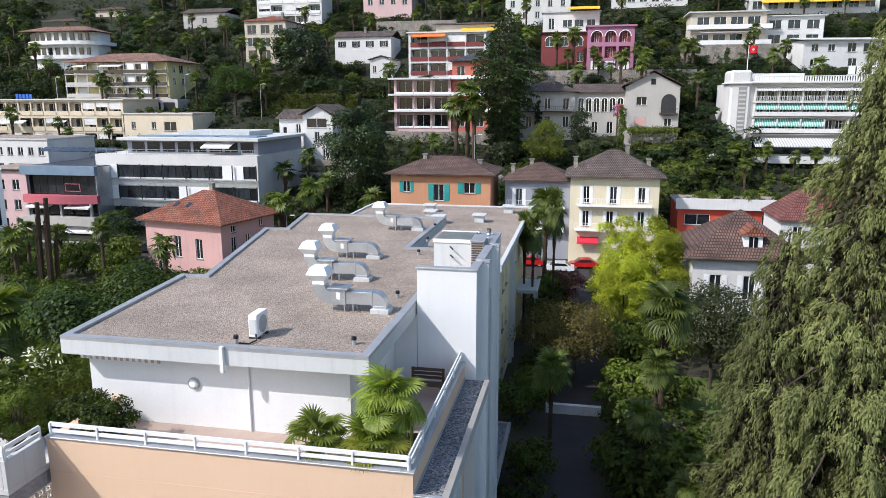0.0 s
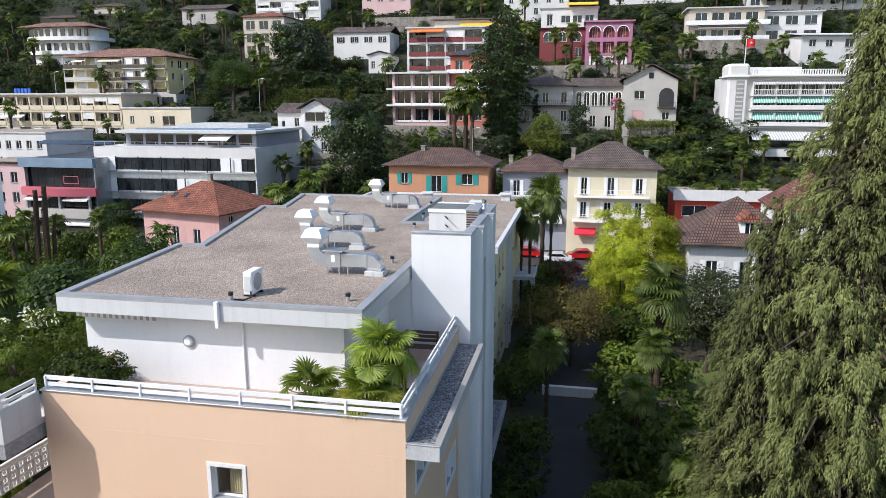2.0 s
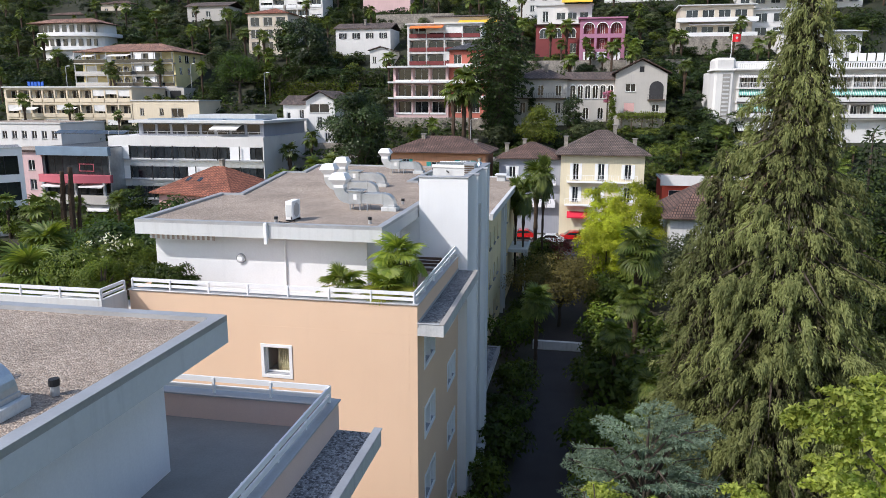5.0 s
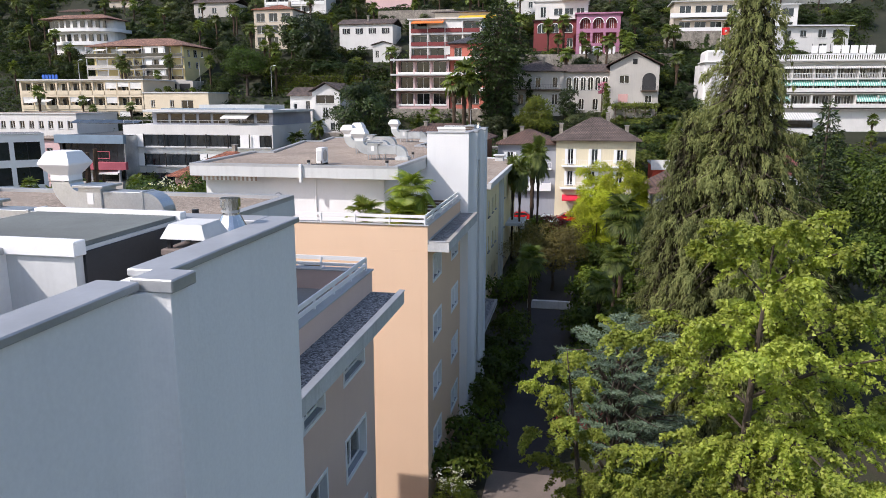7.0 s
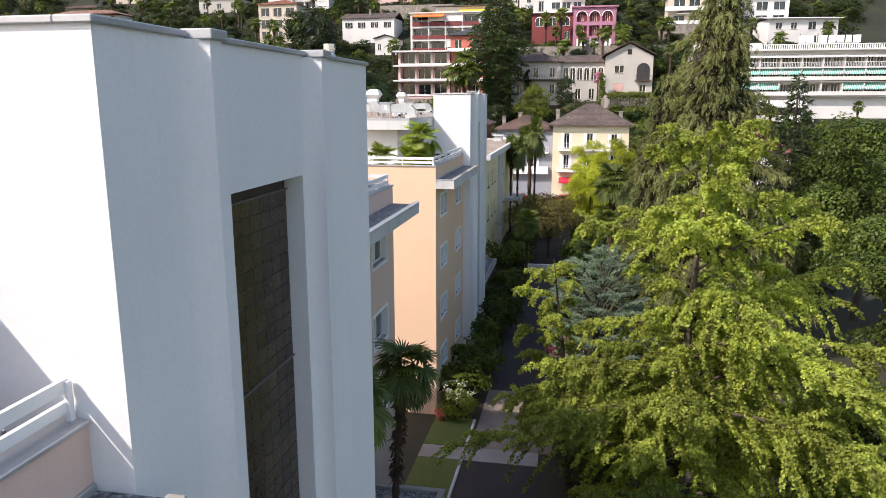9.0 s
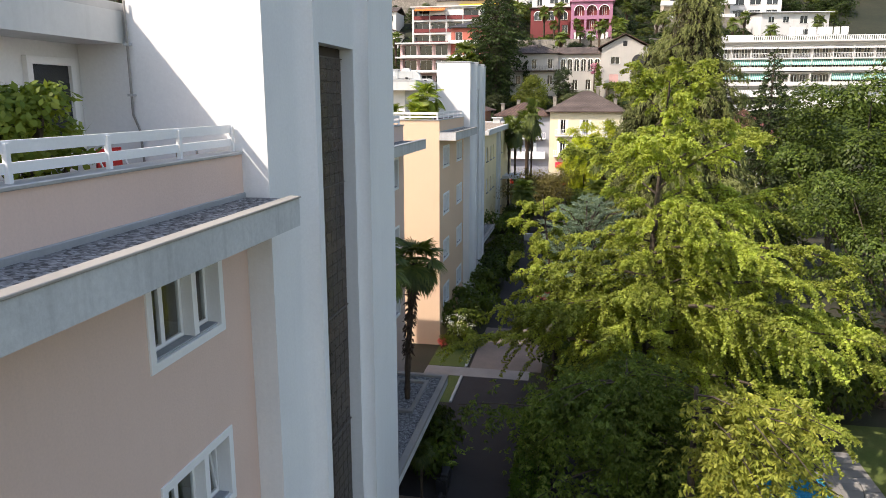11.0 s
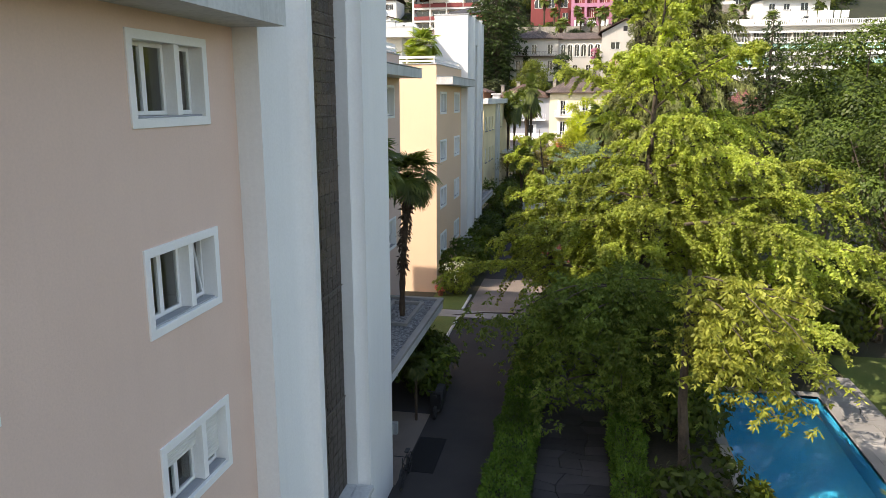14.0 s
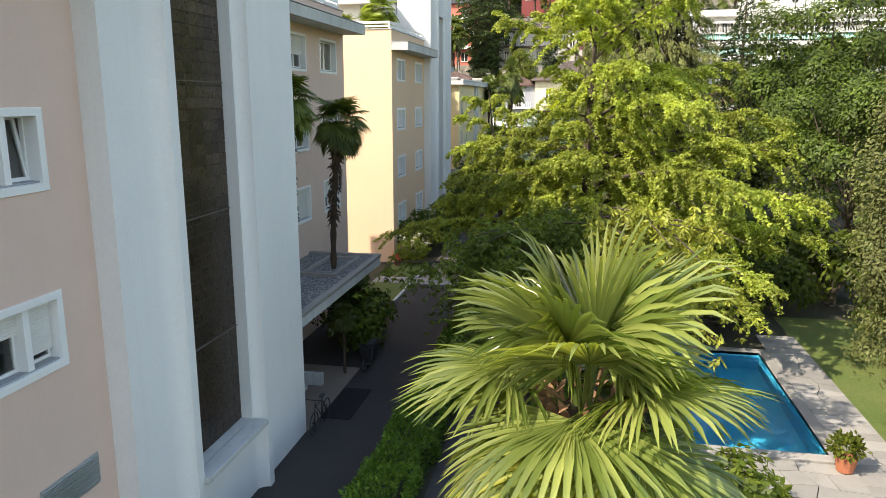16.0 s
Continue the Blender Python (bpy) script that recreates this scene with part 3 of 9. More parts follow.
    part("felt_roof", B(Shape().box(m0, m1 - 0.02, n0 + 0.12, n1 - 0.08, 17.74, 17.79)), M_FELT, box, "grey roofing felt")
    part("edge", B(Shape().box(m0 - 0.04, m1 + 0.05, n0 - 0.05, n0 + 0.12, 17.68, 17.83, 0.01)), M_WHITEPAINT, box)
    part("edge", B(Shape().box(m0 - 0.04, m1 + 0.05, n1 - 0.08, n1 + 0.05, 17.68, 17.83, 0.01)), M_WHITEPAINT, box)
    part("side_felt", B(Shape().box(m1, m1 + 0.03, n0 + 0.12, n1 - 0.08, 16.96, 17.7)), M_TAR, box, "black bitumen side")
    part("spout", B(Shape().tube((m0 + 0.75, n0 + 0.05, 17.5), (m0 + 0.95, n0 - 0.35, 17.45), 0.035, n=8)), M_DARK, box)
    part("spout", B(Shape().tube((m0 + 0.75, n0 + 0.05, 17.1), (m0 + 0.95, n0 - 0.3, 17.06), 0.035, n=8)), M_DARK, box)
    # north wing
    NE = 22.4 if dz else 22.85
    if dz:
        nwin = [(a, b, r, 1.32) for a, b in ((10.6, 12.1), (16.4, 18.0), (19.8, 21.8)) for r in rows]
    else:
        nwin = [(a, b, r, g) for a, b in ((10.6, 12.1), (16.5, 18.15), (19.7, 21.8)) for r, g in ((10.85, 1.45), (7.72, 1.45), (4.85, 1.45))]
    nh = [(a + .02, b - .02, r + .02, r + g - .02) for a, b, r, g in nwin]
    part("wall", B(holed(Shape(), "x", -2.75, -0.3, T1, NE, zg, 13.68, nh)), wall, bld)
    part("wall", B(Shape().box(-14.1, -3.05, NE - 0.3, NE, zg, 13.68)), wall, bld)
    part("wall", B(Shape().box(-14.1, -13.8, 9.0, NE - 0.3, zg, 13.68)), wall, bld)
    for a, b, r, g in nwin:
        window(bld, "x", dx - 2.75, -1, a + dy, b + dy, r + dz, r + g + dz, "one", random.choice(((0, 0), (1, 1), (0.6, 0))), surround=0.1)
    part("terrace_floor", B(Shape().box(-13.8, -3.06, T1, NE - 0.3, 12.95, 13.05)), M_PAVE, bld, "tiled terrace")
    part("coping", B(Shape().box(-3.08, -2.70, T1, NE + 0.05, 13.68, 13.73, 0.01)), M_ZINC, bld, "grey metal coping")
    part("coping", B(Shape().box(-14.1, -3.085, NE - 0.35, NE + 0.05, 13.68, 13.73, 0.01)), M_ZINC, bld, "grey metal coping")
    can = part("canopy", B(Shape().prism([(-2.75, 12.64), (-1.66, 12.64), (-1.66, 13.04), (-1.78, 13.06), (-1.80, 12.94), (-2.75, 12.94)], "y", T1 + 0.02, NE - 0.05)), M_CONC, bld, "grey concrete canopy with a gravel top")
    part("gravel", B(Shape().box(-2.75, -1.8, T1 + 0.1, NE - 0.15, 12.94, 13.0)), M_GRAVELG, can, "grey gravel")
    part("edge_trim", B(Shape().box(-1.84, -1.63, T1, NE - 0.02, 13.06, 13.09, 0.008)), M_ZINC, can, "grey metal edge")
    part("penthouse_wall", B(Shape().box(-13.0, -5.6, 9.0, 20.0, 13.05, 15.78)), M_WHITE, bld, "white rendered penthouse wall")
    railing(bld, [(dx - 2.9, dy + T1 + 0.05), (dx - 2.9, dy + NE - 0.18), (dx - 9.0, dy + NE - 0.18)], 13.73 + dz)
    # south wing rail
    if dz:
        part("score_line", B(Shape().box(W + 0.02, -0.02, south - 0.006, south, 12.86, 12.875)), wall, bld)
        railing(bld, [(dx - 0.15, dy + 0.85), (dx - 0.15, dy + south + 0.12), (dx + W + 0.1, dy + south + 0.12)], 14.03 + dz)
    else:
        railing(bld, [(dx - 0.15, dy + 0.85), (dx - 0.15, dy + south + 0.12)], 14.03 + dz)
    # entrance porch with a planted gravel roof
    P0, P1, PX = T1 + 0.02, 17.9, 0.28
    po = part("porch_roof", B(Shape().box(-2.75, PX, P0, P1, 3.12 + (zg if dz else 0) * 0, 3.42)), M_CONC, bld, "concrete entrance porch roof")
    part("gravel", B(Shape().box(-2.74, PX - 0.2, P0 + 0.01, P1 - 0.2, 3.42, 3.46)), M_GRAVELG, po, "grey gravel")
    part("edge_trim", B(Shape().box(PX - 0.2, PX + 0.03, P0, P1 + 0.03, 3.42, 3.55, 0.01)), M_PAVE, po)
    part("edge_trim", B(Shape().box(-2.75, PX - 0.2, P1 - 0.2, P1 + 0.03, 3.42, 3.55, 0.01)), M_PAVE, po)
    ring = Shape()
    for x0, x1, y0, y1 in ((-1.7, -0.35, 14.1, 14.25), (-1.7, -0.35, 16.95, 17.1), (-0.5, -0.35, 14.25, 16.95), (-1.7, -1.55, 14.25, 16.95)):
        ring.box(x0, x1, y0, y1, 3.44, 3.58, 0.01)
    part("planter_rim", B(ring), M_PAVE, po)
    for y in (12.0, 17.4):
        part("porch_post", B(Shape().box(-1.9, -1.65, y, y + 0.25, zg, 3.12, 0.01)), M_CONC, bld)
    st = Shape()
    for k in range(4):
        st.box(-2.7, -1.0 + 0.3 * k - 0.6, 10.2, 12.0, zg, zg + 0.68 - 0.17 * k, 0.01)
    part("steps", B(st), M_CONC, bld, "concrete entrance steps")
    part("side_wall", B(Shape().box(-2.7, -0.3, 12.3, 12.5, zg, zg + 0.45, 0.01)), M_CONC, bld)
    return bld, back


A_BLD, A_SCREEN = residence(0.0, 0.0, 0.0, M_PINKISH, -18.0, "pale pink four-storey apartment building with a white stair tower", "pink")
B_BLD, B_SCREEN = residence(-2.72, 39.25, -0.3, M_PEACH, -7.85, "peach rendered apartment building with a flat gravel roof and white tower", "peach")

vent = part("vent_grille", Shape().box(0.0, 0.03, -0.94, 0.45, 3.1, 3.68, 0.005), M_ZINC, A_BLD, "grey slatted vent grille")
for k in range(11):
    part("slat", Shape().box(0.03, 0.05, -0.9, 0.41, 3.14 + 0.047 * k, 3.165 + 0.047 * k), M_GALV, vent)


# ---------------------------------------------------------------- roof equipment
def duct_unit(loc, name_label):
    """A roof extract unit: flared cowl, bent neck, box on legs, straight duct, quarter bend and plinth. Runs along +x from the cowl."""
    u = root("roof_duct", (0, 0, 0), name_label, "ventilation duct", group="roof ducts")
    s = Shape()
    sq = [(-0.30, 1.25), (-0.30, 1.45), (-0.52, 1.75), (-0.52, 1.80), (-0.34, 2.12), (-0.28, 2.14)]
    for (r0, z0), (r1, z1) in zip([(-q[0], q[1]) for q in sq], [(-q[0], q[1]) for q in sq][1:]):
        for a, b in (((-1, -1), (1, -1)), ((1, -1), (1, 1)), ((1, 1), (-1, 1)), ((-1, 1), (-1, -1))):
            s.poly((a[0] * r0, a[1] * r0, z0), (b[0] * r0, b[1] * r0, z0), (b[0] * r1, b[1] * r1, z1), (a[0] * r1, a[1] * r1, z1))
    s.poly((-.28, -.28, 2.14), (.28, -.28, 2.14), (.28, .28, 2.14), (-.28, .28, 2.14))
    part("cowl", s, M_WHITEPAINT, u, "white flared cowl")
    nk = Shape()
    arc = []
    for k in range(7):
        a = math.pi / 2 * k / 6
        arc.append((0.6 - 0.95 * math.cos(a) * 0.95 + 0.0, 1.28 - 0.9 * math.sin(a)))
    for k in range(6):
        a0, a1 = math.pi / 2 * k / 6, math.pi / 2 * (k + 1) / 6
        ring = []
        for a in (a0, a1):
            for r in (0.3, 0.9):
                ring.append((0.6 - r * math.cos(a), 1.28 - r * math.sin(a)))
        for y in (-0.3, 0.3):
            nk.poly(*[(ring[i][0], y, ring[i][1]) for i in (0, 1, 3, 2)])
        for i, j in ((0, 2), (1, 3)):
            nk.poly((ring[i][0], -0.3, ring[i][1]), (ring[j][0], -0.3, ring[j][1]), (ring[j][0], 0.3, ring[j][1]), (ring[i][0], 0.3, ring[i][1]))
    part("neck", nk, M_GALV, u, "bent sheet-metal neck")
    b = part("fan_box", Shape().box(0.6, 1.35, -0.36, 0.36, 0.36, 1.1, 0.015), M_GALV, u, "galvanised fan box")
    part("lid", Shape().box(0.5, 1.5, -0.46, 0.46, 1.1, 1.17, 0.01), M_GALV, b)
    part("plate", Shape().box(0.9, 1.1, -0.375, -0.36, 0.62, 0.95), M_WHITEPAINT, b)
    for x in (0.68, 1.27, 1.7):
        for y in (-0.3, 0.3):
            part("leg", Shape().box(x - 0.025, x + 0.025, y - 0.025, y + 0.025, 0.0, 0.38, 0.004), M_ZINC, u)
    part("duct", Shape().box(1.35, 2.6, -0.3, 0.3, 0.4, 1.0, 0.01), M_GALV, u)
    part("flange", Shape().box(2.58, 2.66, -0.33, 0.33, 0.37, 1.03, 0.006), M_GALV, u)
    el = Shape()
    for k in range(8):
        a0, a1 = math.pi / 2 * k / 8, math.pi / 2 * (k + 1) / 8
        c = [(2.66 + r * math.sin(a), 0.36 + r * math.cos(a)) for a in (a0, a1) for r in (0.04, 0.64)]
        for y in (-0.3, 0.3):
            el.poly(*[(c[i][0], y, c[i][1]) for i in (0, 1, 3, 2)])
        for i, j in ((0, 2), (1, 3)):
            el.poly((c[i][0], -0.3, c[i][1]), (c[j][0], -0.3, c[j][1]), (c[j][0], 0.3, c[j][1]), (c[i][0], 0.3, c[i][1]))
    part("bend", el, M_GALV, u, "quarter-round duct bend")
    pl = part("plinth", Shape().box(2.55, 3.45, -0.42, 0.42, 0.0, 0.24, 0.015), M_CONC, u, "concrete plinth")
    part("collar", Shape().box(2.66, 3.33, -0.33, 0.33, 0.24, 0.36, 0.008), M_GALV, pl)
    u.matrix_world = pose(*loc)
    return u


d0 = duct_unit((-8.07, 38.8, 15.97), "galvanised roof duct with a white cowl on gravel")
d0.scale = (0.8, 0.8, 0.8)
for x, y, z, r in ((-10.2, 43.3, 15.97, 1), (-11.0, 47.8, 15.97, 0), (-10.6, 55.9, 15.97, 0), (-8.1, 15.8, 16.27, 0), (-8.6, 12.9, 16.27, 0)):
    copy_thing(d0, pose(x, y, z, 0, 0, r))


def air_conditioner(x, y, z):
    u = thing("air_conditioner", (x, y, z), "white outdoor air conditioner unit standing on the gravel roof", "air conditioner")
    b = part("body", Shape().box(x - 0.16, x + 0.16, y - 0.42, y + 0.42, z + 0.08, z + 0.86, 0.02), M_WHITEPAINT, u)
    part("grille", Shape().tube((x + 0.16, y, z + 0.46), (x + 0.175, y, z + 0.46), 0.3, n=20), M_ZINC, b)
    part("panel", Shape().box(x - 0.12, x + 0.12, y - 0.435, y - 0.42, z + 0.2, z + 0.7, 0.004), M_FASCIA, b)
    for q in (-0.3, 0.3):
        part("foot", Shape().box(x - 0.2, x + 0.2, y + q - 0.04, y + q + 0.04, z, z + 0.08, 0.005), M_DARK, u)
    part("pipe", Shape().path([(x + 0.1, y - 0.42, z + 0.2), (x + 0.2, y - 0.6, z + 0.06), (x + 0.1, y - 0.95, z + 0.05), (x - 0.15, y - 1.15, z + 0.12)], [0.03] * 4), M_DARK, u, "black insulated pipe")
    return u


air_conditioner(-9.0, 35.35, 15.97)


def roof_pipe(x, y, z, h=0.28, r=0.07):
    u = thing("roof_vent_pipe", (x, y, z), "short vent pipe with a dark cap on the gravel roof", "vent pipe", group="roof vent pipes")
    part("pipe", Shape().tube((x, y, z), (x, y, z + h * 0.6), r, r, 10), M_ZINC, u)
    part("cap", Shape().tube((x, y, z + h * 0.6), (x, y, z + h), r * 1.25, r * 1.2, 10), M_DARK, u)


for x, y in ((-9.4, 34.5), (-5.55, 35.1), (-5.6, 40.9), (-6.6, 49.0), (-6.9, 52.5), (-7.4, 57.0)):
    roof_pipe(x, y, 15.97)
roof_pipe(-5.3, 16.6, 16.27)


M_LOUVRE = surface("weathered_brown_louvre", (0.20, 0.16, 0.14), 0.7, large=2, fine=25, grain=0.2)


def hooded_vent(x, y, z):
    u = thing("hooded_vent", (x, y, z), "white hooded vent on a weathered wooden box", "roof vent")
    part("box", Shape().box(x - 0.22, x + 0.22, y - 0.22, y + 0.22, z, z + 0.62, 0.01), M_CONC, u)
    part("louvre", Shape().box(x - 0.26, x + 0.26, y - 0.26, y + 0.26, z + 0.62, z + 0.69, 0.01), M_LOUVRE, u)
    s = Shape()
    a, b = 0.26, 0.19
    lo = [(x - a, y - a, z + 0.80), (x + a, y - a, z + 0.80), (x + a, y + a, z + 0.80), (x - a, y + a, z + 0.80)]
    hi = [(x - b, y - b, z + 0.95), (x + b, y - b, z + 0.95), (x + b, y + b, z + 0.95), (x - b, y + b, z + 0.95)]
    for i in range(4):
        s.poly(lo[i], lo[(i + 1) % 4], hi[(i + 1) % 4], hi[i])
    s.poly(*hi)
    s.poly(*lo)
    part("hood", s, M_FASCIA, u, "white sheet-metal hood")
    for p, q in ((-0.19, -0.19), (0.19, -0.19), (0.19, 0.19), (-0.19, 0.19)):
        part("stay", Shape().box(x + p - 0.02, x + p + 0.02, y + q - 0.02, y + q + 0.02, z + 0.67, z + 0.82), M_DARK, u)


def louvre_box(x, y, z):
    u = thing("louvre_box", (x, y, z), "low vent box with wooden louvre slats on the tower", "roof vent")
    part("box", Shape().box(x - 0.28, x + 0.28, y - 0.3, y + 1.2, z, z + 0.95, 0.01), M_CONC, u)
    part("lid", Shape().box(x - 0.33, x + 0.33, y - 0.36, y + 1.25, z + 0.95, z + 1.0, 0.01), M_ZINC, u)
    for k in range(8):
        part("slat", Shape().box(x - 0.26, x + 0.26, y - 0.34, y - 0.3, z + 0.06 + 0.11 * k, z + 0.12 + 0.11 * k, 0.004), M_WOOD, u, "weathered wooden slat")


def steel_flue(x, y, z):
    u = thing("steel_flue", (x, y, z), "short polished steel flue pipe on a flared base", "flue")
    part("base", Shape().box(x - 0.26, x + 0.26, y - 0.26, y + 0.26, z, z + 0.66, 0.01), M_CONC, u)
    part("apron", Shape().box(x - 0.33, x + 0.33, y - 0.33, y + 0.33, z + 0.66, z + 0.7, 0.01), M_GALV, u)
    part("cone", Shape().tube((x, y, z + 0.7), (x, y, z + 0.91), 0.21, 0.105, 18), M_STEEL, u)
    part("pipe", Shape().tube((x, y, z + 0.91), (x, y, z + 1.06), 0.095, 0.095, 18), M_STEEL, u)
    part("band", Shape().tube((x, y, z + 0.94), (x, y, z + 0.965), 0.105, 0.105, 18), M_ZINC, u)
    part("collar", Shape().tube((x, y, z + 1.0), (x, y, z + 1.1), 0.115, 0.115, 18), M_STEEL, u)


hooded_vent(-0.24, 7.85, 16.9)
steel_flue(-0.06, 8.34, 16.95)
louvre_box(-2.95, 45.2, 16.65)
steel_flue(-2.75, 47.4, 16.65)

# ---------------------------------------------------------------- peach building: terrace things
fl = thing("wall_lamp", (-11.12, 34.63, 14.38), "round white bulkhead lamp on the penthouse wall", "lamp")
part("ring", Shape().tube((-11.12, 34.65, 14.38), (-11.12, 34.57, 14.38), 0.22, 0.2, 20), M_ZINC, fl)
part("glass", Shape().tube((-11.12, 34.57, 14.38), (-11.12, 34.52, 14.38), 0.16, 0.1, 20), M_WHITEPAINT, fl)
dp = thing("downpipe", (-9.1, 34.6, 12.8), "white downpipe from the roof to the terrace", "pipe")
part("pipe", Shape().tube((-9.1, 34.6, 12.82), (-9.1, 34.6, 15.45), 0.035, n=10), M_WHITEPAINT, dp)
part("outlet", Shape().box(-9.62, -9.48, 33.72, 33.86, 15.2, 16.1, 0.02), M_WHITEPAINT, dp, "white overflow outlet on the fascia")
aw = thing("awning", (-13.7, 34.4, 15.1), "folded striped awning under the roof edge", "awning")
for k in range(26):
    x = -15.0 + k * 0.115
    part("valance", Shape().box(x, x + 0.112, 34.15, 34.17, 15.2, 15.4), M_TERRACE if k % 2 else M_WHITEPAINT, aw)
part("cassette", Shape().box(-15.02, -11.95, 34.15, 34.5, 15.4, 15.46, 0.01), M_WHITEPAINT, aw)
bn = thing("garden_bench", (-4.0, 38.9, 12.82), "weathered dark wooden bench against the white tower", "bench")
for k in range(4):
    part("slat", Shape().box(-4.6, -3.3, 38.55 + 0.12 * k, 38.65 + 0.12 * k, 13.22, 13.26, 0.005), M_WOOD, bn)
for k in range(3):
    part("back_slat", Shape().box(-4.6, -3.3, 39.02, 39.05, 13.35 + 0.16 * k, 13.47 + 0.16 * k, 0.005), M_WOOD, bn)
for x in (-4.58, -3.4):
    part("leg", Shape().box(x, x + 0.08, 38.55, 38.63, 12.82, 13.22, 0.005), M_WOOD, bn)
    part("leg", Shape().box(x, x + 0.08, 38.98, 39.05, 12.82, 13.8, 0.005), M_WOOD, bn)
# west balcony of the peach building, with its lattice rail
wb = thing("west_balcony", (-16.5, 31.5, 12.4), "grey projecting balcony with a white rail", "balcony")
part("slab", Shape().box(-19.5, -14.35, 29.85, 33.0, 12.6, 12.78, 0.01), M_FASCIA, wb)
part("underside", Shape().box(-19.4, -14.4, 29.9, 33.0, 12.1, 12.6, 0.01), M_ROUGHCAST, wb, "grey roughcast underside")
part("parapet", Shape().box(-14.5, -14.35, 29.85, 31.38, 12.78, 13.68, 0.01), M_FASCIA, wb)
part("parapet", Shape().box(-19.5, -14.5, 29.85, 30.0, 12.78, 13.68, 0.01), M_FASCIA, wb)
railing(wb, [(-14.42, 31.3), (-14.42, 29.92), (-19.5, 29.92)], 13.68)
lt = thing("lattice_rail", (-17.0, 31.5, 9.0), "white concrete lattice rail of a lower balcony", "railing")
part("floor", Shape().box(-17.4, -14.3, 29.0, 40.0, 8.6, 8.8), M_TERRACE, lt)
for k in range(26):
    for j in range(3):
        x, y, z = -17.4 - 0.02 * k, 39.6 - 0.36 * k, 8.85 + 0.3 * j
        s = Shape()
        for a, b, c, e in ((-0.17, 0.17, 0.0, 0.05), (-0.17, 0.17, 0.23, 0.28), (-0.17, -0.1, 0.05, 0.23), (0.1, 0.17, 0.05, 0.23), (-0.05, 0.05, 0.09, 0.19)):
            s.box(x - 0.04, x + 0.04, y + a, y + b, z + c, z + e)
        part("block", s, M_WHITEPAINT, lt)
part("top_rail", Shape().prism([(-17.33, 39.8), (-17.85, 30.4), (-17.97, 30.4), (-17.45, 39.8)], "z", 9.78, 9.92), M_WHITEPAINT, lt)
# planters on the terrace edge
for x0, x1, y0, y1 in ((-6.6, -5.3, 31.75, 32.4), (-5.1, -3.2, 31.75, 32.5), (-3.75, -3.15, 32.6, 34.6), (-12.9, -11.3, 31.9, 32.7)):
    u = thing("planter", ((x0 + x1) / 2, (y0 + y1) / 2, 12.82), "long grey terrace planter filled with soil", "planter", group="terrace planters")
    part("trough", Shape().box(x0, x1, y0, y1, 12.82, 13.3, 0.02), M_CONC, u)
    part("soil", Shape().box(x0 + 0.05, x1 - 0.05, y0 + 0.05, y1 - 0.05, 13.3, 13.32), M_EARTH, u)

# ---------------------------------------------------------------- pink building: near terrace
tb = thing("plant_tub", (-1.3, -2.15, 13.12), "round terracotta tub on the terrace", "planter")
part("tub", Shape().tube((-1.3, -2.15, 13.12), (-1.3, -2.15, 13.6), 0.28, 0.38, 18), M_TILE_RED, tb)
pw = part("penthouse_window", frame_ring(Shape(), "x", -2.86, -2.76, -0.3, 0.78, 14.0, 15.5, 0.12), M_WHITEPAINT, A_BLD, "white window of the penthouse")
part("pane", Shape().box(-2.86, -2.82, -0.2, 0.68, 14.1, 15.4), M_PANE, pw)
dp = thing("downpipe", (-1.85, 0.86, 13.12), "thin grey downpipe on the white tower wall", "pipe")
part("pipe", Shape().path([(-1.7, 0.86, 13.5), (-1.75, 0.86, 14.35), (-1.85, 0.86, 14.6), (-1.85, 0.86, 16.4)], [0.02] * 4, 8), M_PAVE, dp)
for z in (14.9, 15.7):
    part("clip", Shape().box(-1.9, -1.8, 0.82, 0.92, z, z + 0.04), M_ZINC, dp)
M_REDCLOTH = surface("red_cloth", (0.55, 0.03, 0.025), 0.8)
ch = thing("folding_chair", (-1.45, -0.1, 13.12), "red folding terrace chair by the white rail", "chair")
for y in (-0.4, 0.2):
    part("leg", Shape().tube((-1.65, y, 13.12), (-1.25, y, 13.58), 0.015, n=6), M_WHITEPAINT, ch)
    part("leg", Shape().tube((-1.25, y, 13.12), (-1.7, y, 14.12), 0.015, n=6), M_WHITEPAINT, ch)
part("seat", Shape().box(-1.65, -1.25, -0.4, 0.2, 13.54, 13.57, 0.01), M_REDCLOTH, ch, "red cloth seat")
part("backrest", Shape().box(-1.7, -1.66, -0.4, 0.2, 13.72, 14.12, 0.01), M_REDCLOTH, ch, "red cloth back")
gr = thing("grab_rail", (-0.8, 0.6, 13.12), "bent steel rail at the terrace corner", "rail")
part("tube", Shape().path([(-0.9, 0.5, 13.12), (-0.9, 0.5, 14.05), (-0.8, 0.5, 14.15), (-0.65, 0.5, 14.15), (-0.55, 0.5, 14.05), (-0.55, 0.5, 13.12)], [0.02] * 6, 8), M_STEEL, gr)

